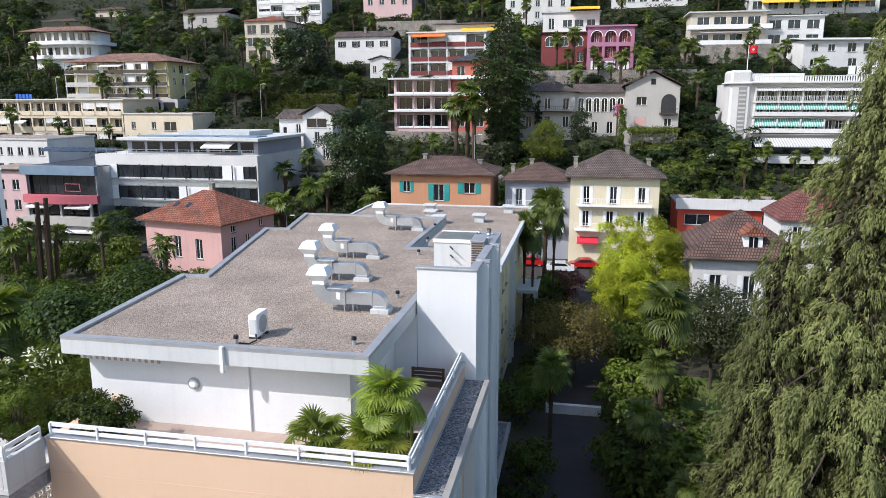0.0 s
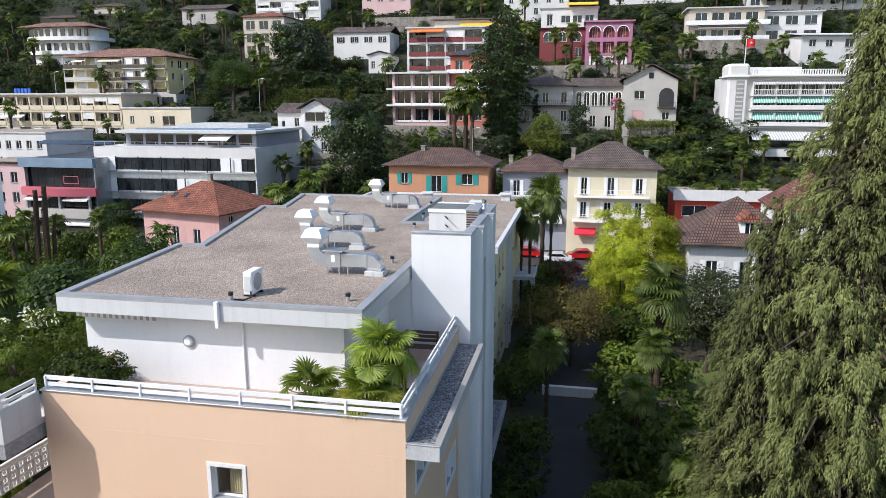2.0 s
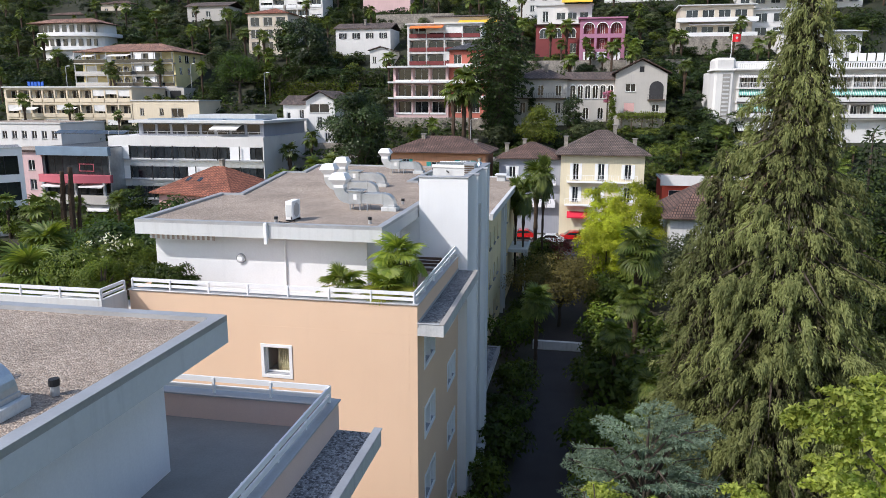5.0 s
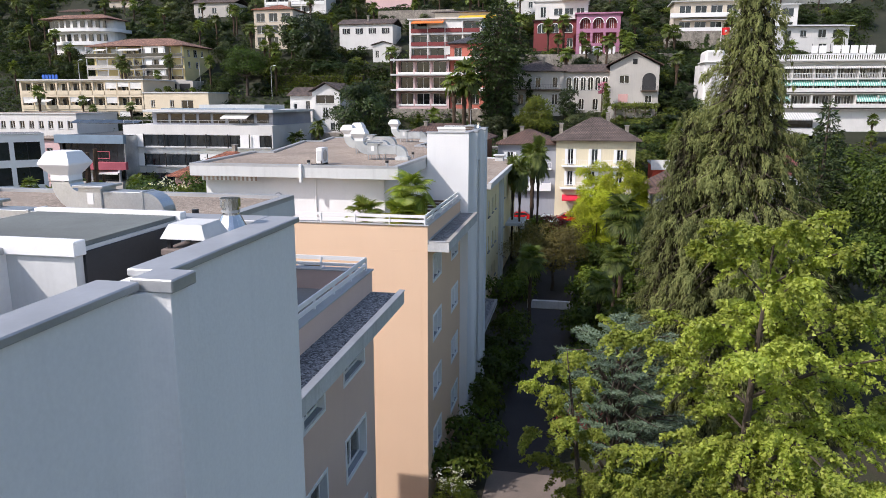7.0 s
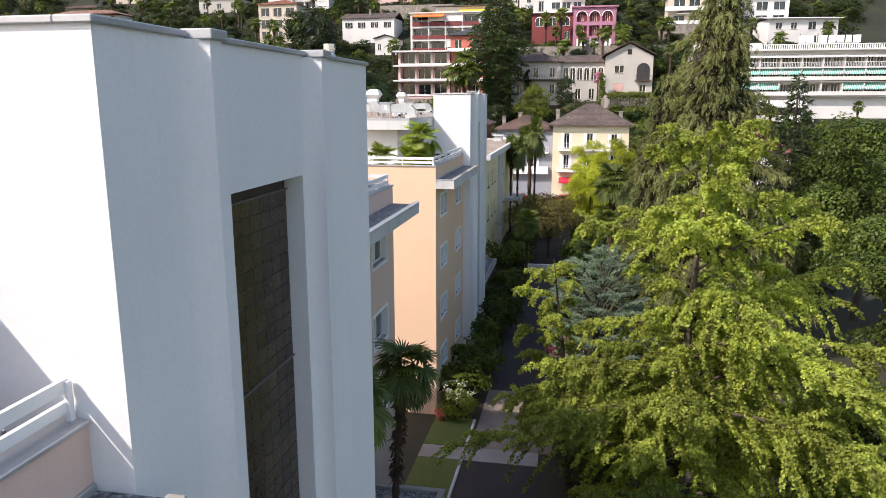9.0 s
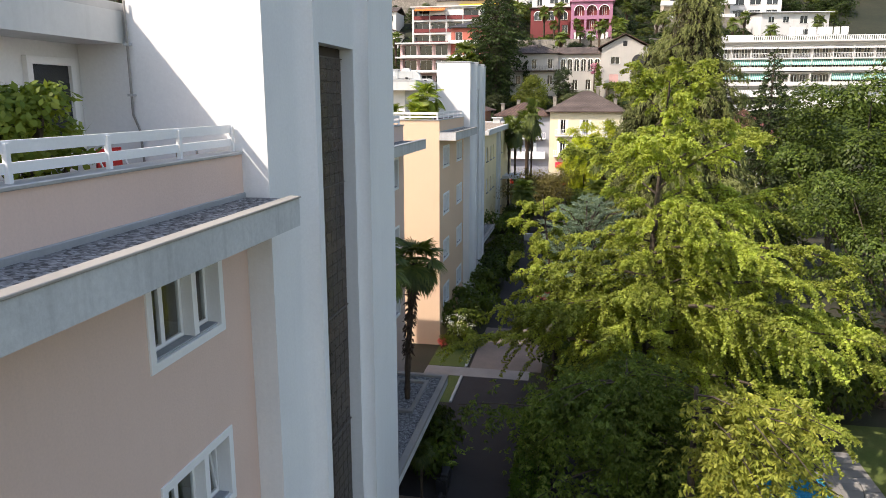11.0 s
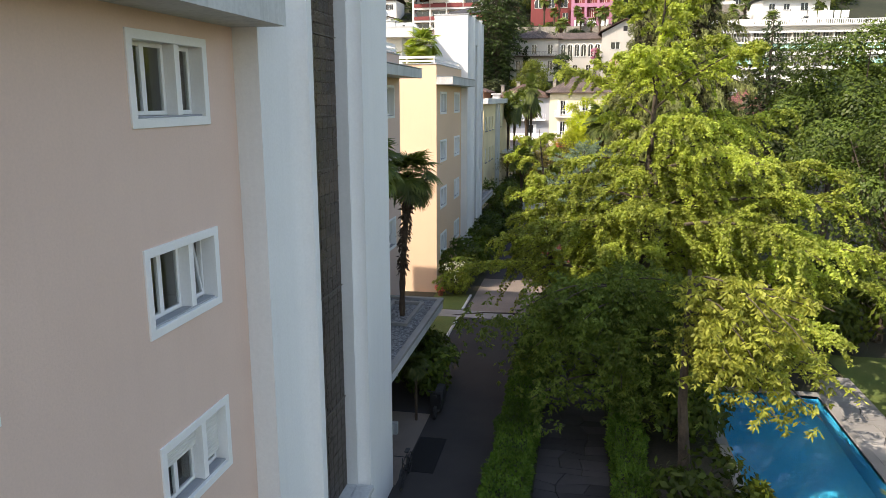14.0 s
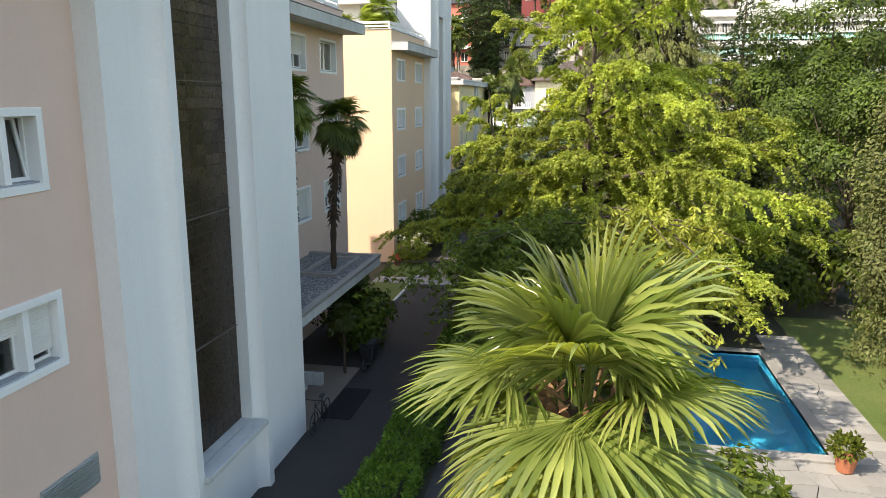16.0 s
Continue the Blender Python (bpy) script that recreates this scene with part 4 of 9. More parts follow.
# ---------------------------------------------------------------- glass blocks
PITCH_Y, PITCH_Z = 2.81 / 9, 0.245
blk = mesh_of("block", Shape().box(0, 0.022, 0.006, PITCH_Y - 0.006, 0.006, PITCH_Z - 0.006, 0.007), M_BLOCK)
for screen, ox, oy, oz, single_rows in ((A_SCREEN, 0.145, 2.71, 2.0, range(23, 56)), (B_SCREEN, 0.145 - 2.72, 2.71 + 39.25, 1.7, range(0))):
    base = ORIGIN[screen.name]
    rest = Shape()
    for r in range(56):
        for c in range(9):
            p = (ox - base.x, oy + c * PITCH_Y - base.y, oz + r * PITCH_Z - base.z)
            if r in single_rows:
                piece("block", blk, screen, p)
            else:
                k = len(rest.v)
                t = Shape().box(0, 0.022, 0.006, PITCH_Y - 0.006, 0.006, PITCH_Z - 0.006, 0.007)
                rest.v += [(x + p[0] + base.x, y + p[1] + base.y, z + p[2] + base.z) for x, y, z in t.v]
                rest.f += [tuple(k + i for i in f) for f in t.f]
    if rest.v:
        tagged(part("block_field", rest, M_BLOCK, screen), kind="stuff")


# ---------------------------------------------------------------- houses of the town and the hillside
def paint(name, c, **k):
    return surface(name, c, 0.88, large=0.2, fine=6, grain=0.06, stain=0.14, streak=0.1, **k)


H_WHITE = paint("house_white", (0.70, 0.69, 0.665))
H_CREAM = paint("house_cream", (0.72, 0.62, 0.46))
H_BEIGE = paint("house_beige", (0.61, 0.535, 0.435))
H_YELLOW = paint("house_yellow", (0.76, 0.65, 0.33))
H_PALEYELLOW = paint("house_pale_yellow", (0.74, 0.66, 0.47))
H_PINK = paint("house_pink", (0.66, 0.40, 0.37))
H_ROSE = paint("house_rose", (0.66, 0.46, 0.45))
H_CORAL = paint("house_coral", (0.55, 0.17, 0.125))
H_MAGENTA = paint("house_magenta", (0.44, 0.20, 0.30))
H_DARKRED = paint("house_dark_red", (0.22, 0.055, 0.055))
H_ORANGE = paint("house_orange", (0.60, 0.30, 0.17))
H_GREY = paint("house_grey_blue", (0.33, 0.345, 0.39))
H_STONEGREY = paint("house_stone_grey", (0.50, 0.475, 0.435))
H_REDWALL = paint("house_red", (0.60, 0.09, 0.05))
H_TEAL = surface("teal_shutter_paint", (0.03, 0.30, 0.27), 0.6)
H_BLUEPANEL = surface("blue_grey_panel", (0.20, 0.28, 0.36), 0.5)
H_AWN_ORANGE = surface("orange_awning_cloth", (0.80, 0.22, 0.05), 0.8)
H_AWN_YELLOW = surface("yellow_awning_cloth", (0.85, 0.52, 0.05), 0.8)
H_AWN_GREEN = surface("green_awning_cloth", (0.20, 0.50, 0.42), 0.8)
H_AWN_WHITE = surface("white_awning_cloth", (0.80, 0.79, 0.76), 0.8)
M_CARRED = surface("car_red", (0.60, 0.015, 0.015), 0.25, bump=0, coat=0.6)
M_CARWHITE = surface("car_white", (0.75, 0.76, 0.77), 0.25, bump=0, coat=0.6)


def ribbed(name, col, col2):
    """Roof tiles: rows and columns in relief, tone by tile."""
    m, t, N, L, P = nodes_of(name)
    tc = N.new("ShaderNodeTexCoord")
    br = N.new("ShaderNodeTexBrick")
    br.inputs["Scale"].default_value = 1.0
    br.inputs["Brick Width"].default_value, br.inputs["Row Height"].default_value = 0.27, 0.42
    br.inputs["Mortar Size"].default_value = 0.05
    br.inputs["Color1"].default_value, br.inputs["Color2"].default_value = rgba(col), rgba(col2)
    br.inputs["Mortar"].default_value = rgba([c * 0.35 for c in col2])
    L.new(tc.outputs["UV"], br.inputs["Vector"])
    pos = N.new("ShaderNodeNewGeometry").outputs["Position"]
    c = blend(N, L, 1.0, br.outputs[0], remap(N, L, noise_tex(N, L, pos, 0.5, 5), 0.3, 0.7, 0.65, 1.3), "MULTIPLY")
    L.new(c, P.inputs["Base Color"])
    P.inputs["Roughness"].default_value = 0.88
    b = N.new("ShaderNodeBump")
    b.inputs["Strength"].default_value, b.inputs["Distance"].default_value = 0.9, 0.06
    L.new(br.outputs["Fac"], b.inputs["Height"])
    b.invert = True
    L.new(b.outputs[0], P.inputs["Normal"])
    return m


R_RED = ribbed("terracotta_roof", (0.42, 0.155, 0.085), (0.26, 0.090, 0.055))
R_BROWN = ribbed("brown_tiled_roof", (0.20, 0.115, 0.085), (0.13, 0.08, 0.065))
R_GREY = ribbed("grey_brown_roof", (0.185, 0.135, 0.112), (0.125, 0.095, 0.083))
R_SLATE = ribbed("slate_roof", (0.10, 0.10, 0.11), (0.07, 0.07, 0.08))
R_DEEPRED = ribbed("deep_red_roof", (0.27, 0.10, 0.08), (0.20, 0.075, 0.06))
R_FADED = ribbed("faded_pink_roof", (0.40, 0.22, 0.15), (0.32, 0.17, 0.12))


def roof_uv(ob):
    """Lays the tile pattern down each slope at true size."""
    me = ob.data
    uv = me.uv_layers.new(name="slope")
    for p in me.polygons:
        n = p.normal
        down = Vector((n.x, n.y, 0))
        if down.length < 1e-4:
            a, b = Vector((1, 0, 0)), Vector((0, 1, 0))
        else:
            a = Vector((-down.y, down.x, 0)).normalized()
            b = a.cross(n)
        for li in p.loop_indices:
            c = me.vertices[me.loops[li].vertex_index].co
            uv.data[li].uv = (c.dot(a), c.dot(b))


def roof(parent, kind, x0, x1, y0, y1, z, rise, material, over=0.5, label=""):
    """A pitched roof with eaves and thickness."""
    x0, x1, y0, y1 = x0 - over, x1 + over, y0 - over, y1 + over
    s = Shape()
    t = 0.16
    e = [(x0, y0, z), (x1, y0, z), (x1, y1, z), (x0, y1, z)]
    if kind == "hip":
        k = min(x1 - x0, y1 - y0) / 2
        if x1 - x0 >= y1 - y0:
            a, b = ((x0 + k, (y0 + y1) / 2, z + rise), (x1 - k, (y0 + y1) / 2, z + rise))
            faces = [(e[0], e[1], b, a), (e[1], e[2], b), (e[2], e[3], a, b), (e[3], e[0], a)]
        else:
            a, b = (((x0 + x1) / 2, y0 + k, z + rise), ((x0 + x1) / 2, y1 - k, z + rise))
            faces = [(e[0], e[1], a), (e[1], e[2], b, a), (e[2], e[3], b), (e[3], e[0], a, b)]
    elif kind == "gable_y":
        m = (x0 + x1) / 2
        a, b = (m, y0, z + rise), (m, y1, z + rise)
        faces = [(e[0], a, b, e[3]), (e[1], e[2], b, a)]
    else:
        m = (y0 + y1) / 2
        a, b = (x0, m, z + rise), (x1, m, z + rise)
        faces = [(e[0], e[1], b, a), (e[2], e[3], a, b)]
    for f in faces:
        s.poly(*[(p[0], p[1], p[2] + t) for p in f])
        s.poly(*f[::-1])
        n = len(f)
        for i in range(n):
            p, q = f[i], f[(i + 1) % n]
            s.poly(p, q, (q[0], q[1], q[2] + t), (p[0], p[1], p[2] + t))
    ob = part("roof", s, material, parent, label)
    roof_uv(ob)
    return ob


def far_window(parent, axis, w, inward, u0, u1, z0, z1, frame_mat=None, shutters=None, sill=True, arch=False, open_shut=True):
    """A window in a wall opening: frame with a glazing bar, pane, sill and shutters."""
    d = lambda k: w + inward * k
    s = frame_ring(Shape(), axis, d(0.1), d(0.18), u0, u1, z0, z1, 0.07)
    m = (u0 + u1) / 2
    if u1 - u0 > 0.8:
        t = slab_box(axis, d(0.1), d(0.18), m - 0.04, m + 0.04, z0, z1, 0)
        k = len(s.v)
        s.v += t.v
        s.f += [tuple(k + i for i in f) for f in t.f]
    win = part("window", s, frame_mat or M_WHITEPAINT, parent)
    part("pane", slab_box(axis, d(0.15), d(0.19), u0 + 0.04, u1 - 0.04, z0 + 0.04, z1 - 0.04, 0), M_PANE, win)
    if sill:
        part("sill", slab_box(axis, d(-0.1), d(0.1), u0 - 0.08, u1 + 0.08, z0 - 0.1, z0, 0.01), M_PAVE, win)
    if shutters:
        q = (u1 - u0) / 2
        for a, b in (((u0 - q, u0 - 0.02), (u1 + 0.02, u1 + q)) if open_shut else ((u0, m), (m, u1))):
            part("shutter", slab_box(axis, d(-0.06), d(-0.015), a, b, z0, z1, 0.008), shutters, win)
    return win


def walls(parent, w, d, h, wall, front, east=(), base=4.0, west=()):
    """A house body: holed front, east and west walls, and back wall. Openings are (u0, u1, z0, z1)."""
    part("wall", holed(Shape(), "y", 0.0, 0.25, 0, w, -base, h, list(front)), wall, parent)
    part("wall", holed(Shape(), "x", w, -0.25, 0.25, d - 0.25, -base, h, list(east)), wall, parent)
    part("wall", holed(Shape(), "x", 0.0, 0.25, 0.25, d - 0.25, -base, h, list(west)), wall, parent)
    part("wall", Shape().box(0, w, d - 0.25, d, -base, h), wall, parent)
    part("inner_core", Shape().box(0.9, w - 0.9, 0.9, d - 0.9, -base, h - 0.1), M_INSIDE, parent)
    part("top_floor", Shape().box(0.02, w - 0.02, 0.02, d - 0.02, h - 0.1, h), wall, parent)


def chimney(parent, x, y, z, h=1.2, wall=None):
    c = part("chimney", Shape().box(x - 0.3, x + 0.3, y - 0.3, y + 0.3, z - 1.2, z + h, 0.01), wall or M_STONE, parent)
    part("chimney_cap", Shape().box(x - 0.42, x + 0.42, y - 0.42, y + 0.42, z + h, z + h + 0.12, 0.01), M_PAVE, c)


def grid(n, w, margin, win_w, rows, win_h):
    step = (w - 2 * margin - win_w) / max(n - 1, 1)
    return [(margin + i * step, margin + i * step + win_w, z, z + win_h) for z in rows for i in range(n)]


def house(name, label, x, y, z, w, d, h, wall, wins, roof_kind="hip", roof_mat=None, rise=2.0, turn=0.0, shutters=None, east=(), base=4.0, over=0.6, stacks=(), frame_mat=None):
    u = root(name, (x, y, z), label, "house", turn=turn)
    walls(u, w, d, h, wall, wins, east, base)
    for q in wins:
        far_window(u, "y", 0.0, 1, *q, frame_mat=frame_mat, shutters=shutters)
    for q in east:
        far_window(u, "x", w, -1, *q, frame_mat=frame_mat)
    if roof_kind == "flat":
        part("roof", Shape().box(-over, w + over, -over, d + over, h, h + 0.3, 0.02), roof_mat or M_CONC, u, "flat roof slab")
        part("roof_covering", Shape().box(0, w, 0, d, h + 0.3, h + 0.34), M_GRAVEL, u)
    else:
        roof(u, roof_kind, 0, w, 0, d, h, rise, roof_mat or R_BROWN, over)
        if roof_kind == "gable_y":
            part("gable", Shape().prism([(0.02, h), (w - 0.02, h), (w / 2, h + rise - rise * over / (w / 2 + over) * 0.4 - 0.1)], "y", 0.0, 0.25), wall, u)
    for cx, cy, cz in stacks:
        chimney(u, cx, cy, cz)
    return u


def balcony(parent, x0, x1, y0, y1, z, parapet, material, slab=0.22, up=1.0, solid=True):
    b = part("balcony", Shape().box(x0, x1, y0, y1, z - slab, z, 0.01), parapet or M_WHITEPAINT, parent)
    if solid:
        part("parapet", Shape().box(x0, x1, y0, y0 + 0.12, z, z + up, 0.01), material, b)
        part("parapet", Shape().box(x0, x0 + 0.12, y0 + 0.12, y1, z, z + up, 0.01), material, b)
        part("parapet", Shape().box(x1 - 0.12, x1, y0 + 0.12, y1, z, z + up, 0.01), material, b)
    else:
        part("top_rail", Shape().box(x0, x1, y0, y0 + 0.06, z + up - 0.05, z + up), material, b)
        n = int((x1 - x0) / 0.35)
        for i in range(n + 1):
            q = x0 + (x1 - x0 - 0.04) * i / n
            part("bar", Shape().box(q, q + 0.04, y0, y0 + 0.04, z, z + up - 0.05), material, b)
    return b


def awning(parent, x0, x1, y, z, out, drop, material):
    s = Shape().prism([(y, z), (y - out, z - drop), (y - out, z - drop - 0.22), (y - out + 0.03, z - drop - 0.22), (y - out + 0.03, z - drop - 0.04), (y, z - 0.06)], "x", x0, x1)
    return part("awning", s, material, parent)


def arch_fill(parent, a, b, e, y, wall, trim=None, deep=0.25):
    """Turns the head of a square opening into a round arch."""
    k, r, m = Shape(), (b - a) / 2, (a + b) / 2
    for i in range(10):
        p = [(m + r * math.cos(t), e - r + r * math.sin(t)) for t in (math.pi * i / 10, math.pi * (i + 1) / 10)]
        k.poly((p[0][0], y - 0.005, p[0][1]), (p[1][0], y - 0.005, p[1][1]), (p[1][0], y - 0.005, e + 0.02), (p[0][0], y - 0.005, e + 0.02))
        k.poly((p[0][0], y - 0.005, p[0][1]), (p[1][0], y - 0.005, p[1][1]), (p[1][0], y + deep, p[1][1]), (p[0][0], y + deep, p[0][1]))
    ob = part("arch", k, wall, parent)
    if trim:
        w_ = Shape()
        for i in range(12):
            q = [(m + rr * math.cos(t), e - r + rr * math.sin(t)) for t in (math.pi * i / 12, math.pi * (i + 1) / 12) for rr in (r - 0.02, r + 0.16)]
            w_.poly(*[(q[j][0], y - 0.02, q[j][1]) for j in (0, 1, 3, 2)])
        part("arch_trim", w_, trim, ob)
    return ob


# --- street houses
u = house("orange_house", "orange house with teal shutters and a brown hip roof", -27.0, 118.5, 0, 15.2, 10, 12.9, H_ORANGE,
          [(1.9, 3.0, 10.2, 11.9), (6.6, 8.2, 9.0, 11.5), (11.2, 12.9, 10.2, 11.8)] + [(1.9, 3.0, 6.2, 8.0), (6.6, 8.2, 6.2, 8.0), (11.2, 12.9, 6.2, 8.0)], "hip", R_BROWN, 2.3, shutters=H_TEAL, over=0.9, stacks=((4.5, 4, 14.4), (13.0, 4.5, 13.6)))
u = house("grey_house", "grey-blue house with white shutters and balconies", -9.9, 121, 0, 9.7, 9, 12.0, H_GREY,
          [(1.6, 2.6, 8.3, 10.8), (6.3, 7.3, 8.3, 10.8), (1.2, 2.2, 4.9, 7.3), (5.9, 6.9, 4.9, 7.3)], "hip", R_BROWN, 2.3, shutters=M_WHITEPAINT, over=0.7, stacks=((0.9, 3, 13.0), (3.6, 4.6, 13.6)))
balcony(u, 0.3, 9.0, -1.0, 0, 8.2, None, M_WHITEPAINT, solid=False)
balcony(u, 0.3, 9.0, -1.0, 0, 4.7, None, M_WHITEPAINT, up=1.1)
u = house("yellow_house", "pale yellow house with white shutters and a hip roof", -0.2, 120, 0, 12.6, 11, 12.8, H_PALEYELLOW,
          [(1.9, 2.8, 9.0, 11.5), (5.7, 6.7, 9.0, 11.5), (9.7, 10.7, 9.2, 11.4), (1.9, 2.8, 5.6, 7.9), (5.3, 6.3, 5.6, 7.9), (9.7, 10.7, 5.6, 7.9)], "hip", R_GREY, 3.5, shutters=M_WHITEPAINT, over=0.9, stacks=((0.6, 4, 14.2), (8.2, 6, 16.0), (11.4, 6, 13.8)))
balcony(u, 1.0, 11.6, -1.0, 0, 8.8, None, M_WHITEPAINT, solid=False)
balcony(u, 0.8, 5.2, -1.1, 0, 5.2, None, M_WHITEPAINT, solid=False)
M_SHOPRED = surface("red_shop_blind", (0.65, 0.03, 0.06), 0.7)
awning(u, 1.2, 4.3, 0.0, 4.0, 1.1, 0.7, M_SHOPRED)

# --- yellow flat-roofed building behind the peach one
H_STRAW = paint("house_straw_yellow", (0.80, 0.67, 0.40))
u = thing("flat_roofed_building", (-13, 80, 0), "pale yellow flat-roofed building with a gravel roof", "apartment building")
eh = [(a, a + w, z, z + 1.5) for a, w in ((67.3, 1.2), (70.4, 1.1), (73.0, 0.9), (79.0, 1.3), (81.6, 0.9), (89.4, 1.2), (92.2, 1.2)) for z in (1.4, 4.9, 8.3)]
part("wall", holed(Shape(), "x", -4.6, -0.25, 66.0, 95.0, 0, 11.2, eh), H_STRAW, u)
part("wall", Shape().box(-22.5, -4.85, 66.0, 66.25, 0, 11.2), H_STRAW, u)
part("wall", Shape().box(-22.5, -4.85, 94.75, 95.0, 0, 11.2), H_STRAW, u)
part("wall", Shape().box(-22.5, -22.25, 66.25, 94.75, 0, 11.2), H_STRAW, u)
for a, b, c, e in eh:
    far_window(u, "x", -4.6, -1, a, b, c, e)
part("pier", Shape().box(-4.595, -4.3, 76.4, 76.9, 0, 11.19), M_FASCIA, u)
part("pier", Shape().box(-4.595, -4.25, 78.0, 78.3, 0, 11.19), M_FASCIA, u)
po = part("porch_roof", Shape().box(-4.59, -2.5, 83.6, 88.6, 4.75, 5.05, 0.02), M_CONC, u, "grey concrete porch roof")
part("edge_trim", Shape().box(-4.58, -2.46, 83.55, 83.75, 5.05, 5.17, 0.01), M_FASCIA, po)
part("edge_trim", Shape().box(-2.66, -2.46, 83.75, 88.65, 5.05, 5.17, 0.01), M_FASCIA, po)
for y in (84.0, 88.0):
    part("porch_post", Shape().box(-2.95, -2.7, y, y + 0.25, 0, 4.75, 0.01), M_FASCIA, u)
part("inner_core", Shape().box(-21.5, -5.6, 67, 94, 0, 11.1), M_INSIDE, u)
part("roof", Shape().box(-23.0, -4.1, 65.5, 95.6, 11.2, 11.62, 0.02), M_FASCIA, u, "pale roof slab")
part("roof_gravel", Shape().box(-22.7, -4.4, 65.8, 95.3, 11.62, 11.66), M_GRAVEL, u, "grey-brown gravel")
part("roof_rim", Shape().box(-4.4, -4.05, 65.5, 95.6, 11.62, 11.8, 0.02), M_FASCIA, u)
part("roof_rim", Shape().box(-23.0, -22.7, 65.5, 95.6, 11.62, 11.8, 0.02), M_FASCIA, u)
part("roof_rim", Shape().box(-22.7, -4.4, 95.3, 95.6, 11.62, 11.8, 0.02), M_FASCIA, u)
for x, y in ((-15.0, 91), (-14.0, 86.5), (-12.5, 83.5), (-6.3, 91.5), (-16.2, 81.0), (-8.6, 85.0)):
    c = part("roof_curb", Shape().box(x - 0.5, x + 0.5, y - 0.5, y + 0.5, 11.66, 12.35, 0.02), M_CONC, u)
    part("lid", Shape().box(x - 0.7, x + 0.7, y - 0.7, y + 0.7, 12.35, 12.5, 0.02), M_FASCIA, c)

# --- white villa with dormer, in the garden
u = house("garden_villa", "pale blue-white villa with shutters under a brown tiled roof", 12.4, 85, 0, 10.0, 10, 8.8, H_WHITE,
          [(1.6, 2.7, 4.8, 7.2), (4.7, 5.8, 4.8, 7.2), (7.8, 8.9, 4.8, 7.2), (1.6, 2.7, 1.2, 3.4), (4.7, 5.8, 1.2, 3.4), (7.8, 8.9, 1.2, 3.4)], "hip", R_BROWN, 4.0, shutters=M_WHITEPAINT, over=0.8)
dm = part("dormer", Shape().box(4.6, 6.3, 0.6, 3.0, 9.3, 11.1, 0.01), M_WHITEPAINT, u, "white dormer with a small red roof")
part("dormer_window", Shape().box(5.05, 5.85, 0.55, 0.6, 9.7, 10.9), M_PANE, dm)
part("dormer_bar", Shape().box(5.42, 5.48, 0.53, 0.56, 9.7, 10.9), M_WHITEPAINT, dm)
roof_uv(part("dormer_roof", Shape().prism([(4.3, 11.05), (6.6, 11.05), (5.45, 12.0)], "y", 0.3, 3.4), R_RED, dm))
u = house("red_roofed_villa", "white villa with a steep deep red roof", 26.0, 108, 0, 9.0, 9, 9.0, H_WHITE, grid(2, 9, 1.4, 1.1, (6.4, 3.0), 2.0), "hip", R_DEEPRED, 4.4, over=0.4)
# --- red modern house with planted terrace
u = house("red_house", "low red house with a white parapet and grey blinds", 15.6, 124, 2.0, 15.8, 9, 6.6, H_REDWALL,
          [(1.0, 4.6, 3.6, 5.2), (6.8, 9.6, 3.6, 5.2), (11.8, 14.4, 3.6, 5.2)], "flat", M_CONC, over=0.2)
part("terrace_parapet", Shape().box(-0.4, 16.2, -0.7, -0.4, 6.0, 7.6, 0.02), H_WHITE, u)

# --- pink villa
u = house("pink_villa", "pink villa with a terracotta hip roof", -59.2, 104.0, 0, 13.6, 11.5, 7.4, H_PINK,
          [(2.0, 3.1, 2.4, 5.4), (5.2, 6.4, 2.4, 5.4), (9.0, 10.2, 2.4, 5.2), (2.0, 3.1, -1.2, 1.6), (9.0, 10.2, -1.2, 1.2)], "hip", R_RED, 3.6, turn=-13, over=1.0, stacks=((7.2, 6.0, 10.9),),
          east=[(2.0, 3.0, 2.4, 5.4), (5.0, 6.0, 2.4, 5.4), (8.0, 9.0, 2.4, 5.4), (2.0, 3.0, 6.0, 7.0), (8.0, 9.0, 6.0, 7.0)])
for x, y in ((3.4, 2.0), (5.6, 2.0)):
    s = Shape()
    for a, b, h in ((0, 0.8, 0.0),):
        z0 = 7.4 + 3.6 * (y + 1.0) / 6.75 + 0.2
        z1 = z0 + 3.6 * 0.9 / 6.75
        s.poly((x, y, z0), (x + 0.7, y, z0), (x + 0.7, y + 0.9, z1), (x, y + 0.9, z1)).poly((x, y, z0 - .15), (x + 0.7, y, z0 - .15), (x + 0.7, y + 0.9, z1 - .15), (x, y + 0.9, z1 - .15))
        s.poly((x, y, z0), (x + .7, y, z0), (x + .7, y, z0 - .15), (x, y, z0 - .15)).poly((x, y, z0), (x, y + .9, z1), (x, y + .9, z1 - .15), (x, y, z0 - .15)).poly((x + .7, y, z0), (x + .7, y + .9, z1), (x + .7, y + .9, z1 - .15), (x + .7, y, z0 - .15))
    part("skylight", s, M_PANE, u)

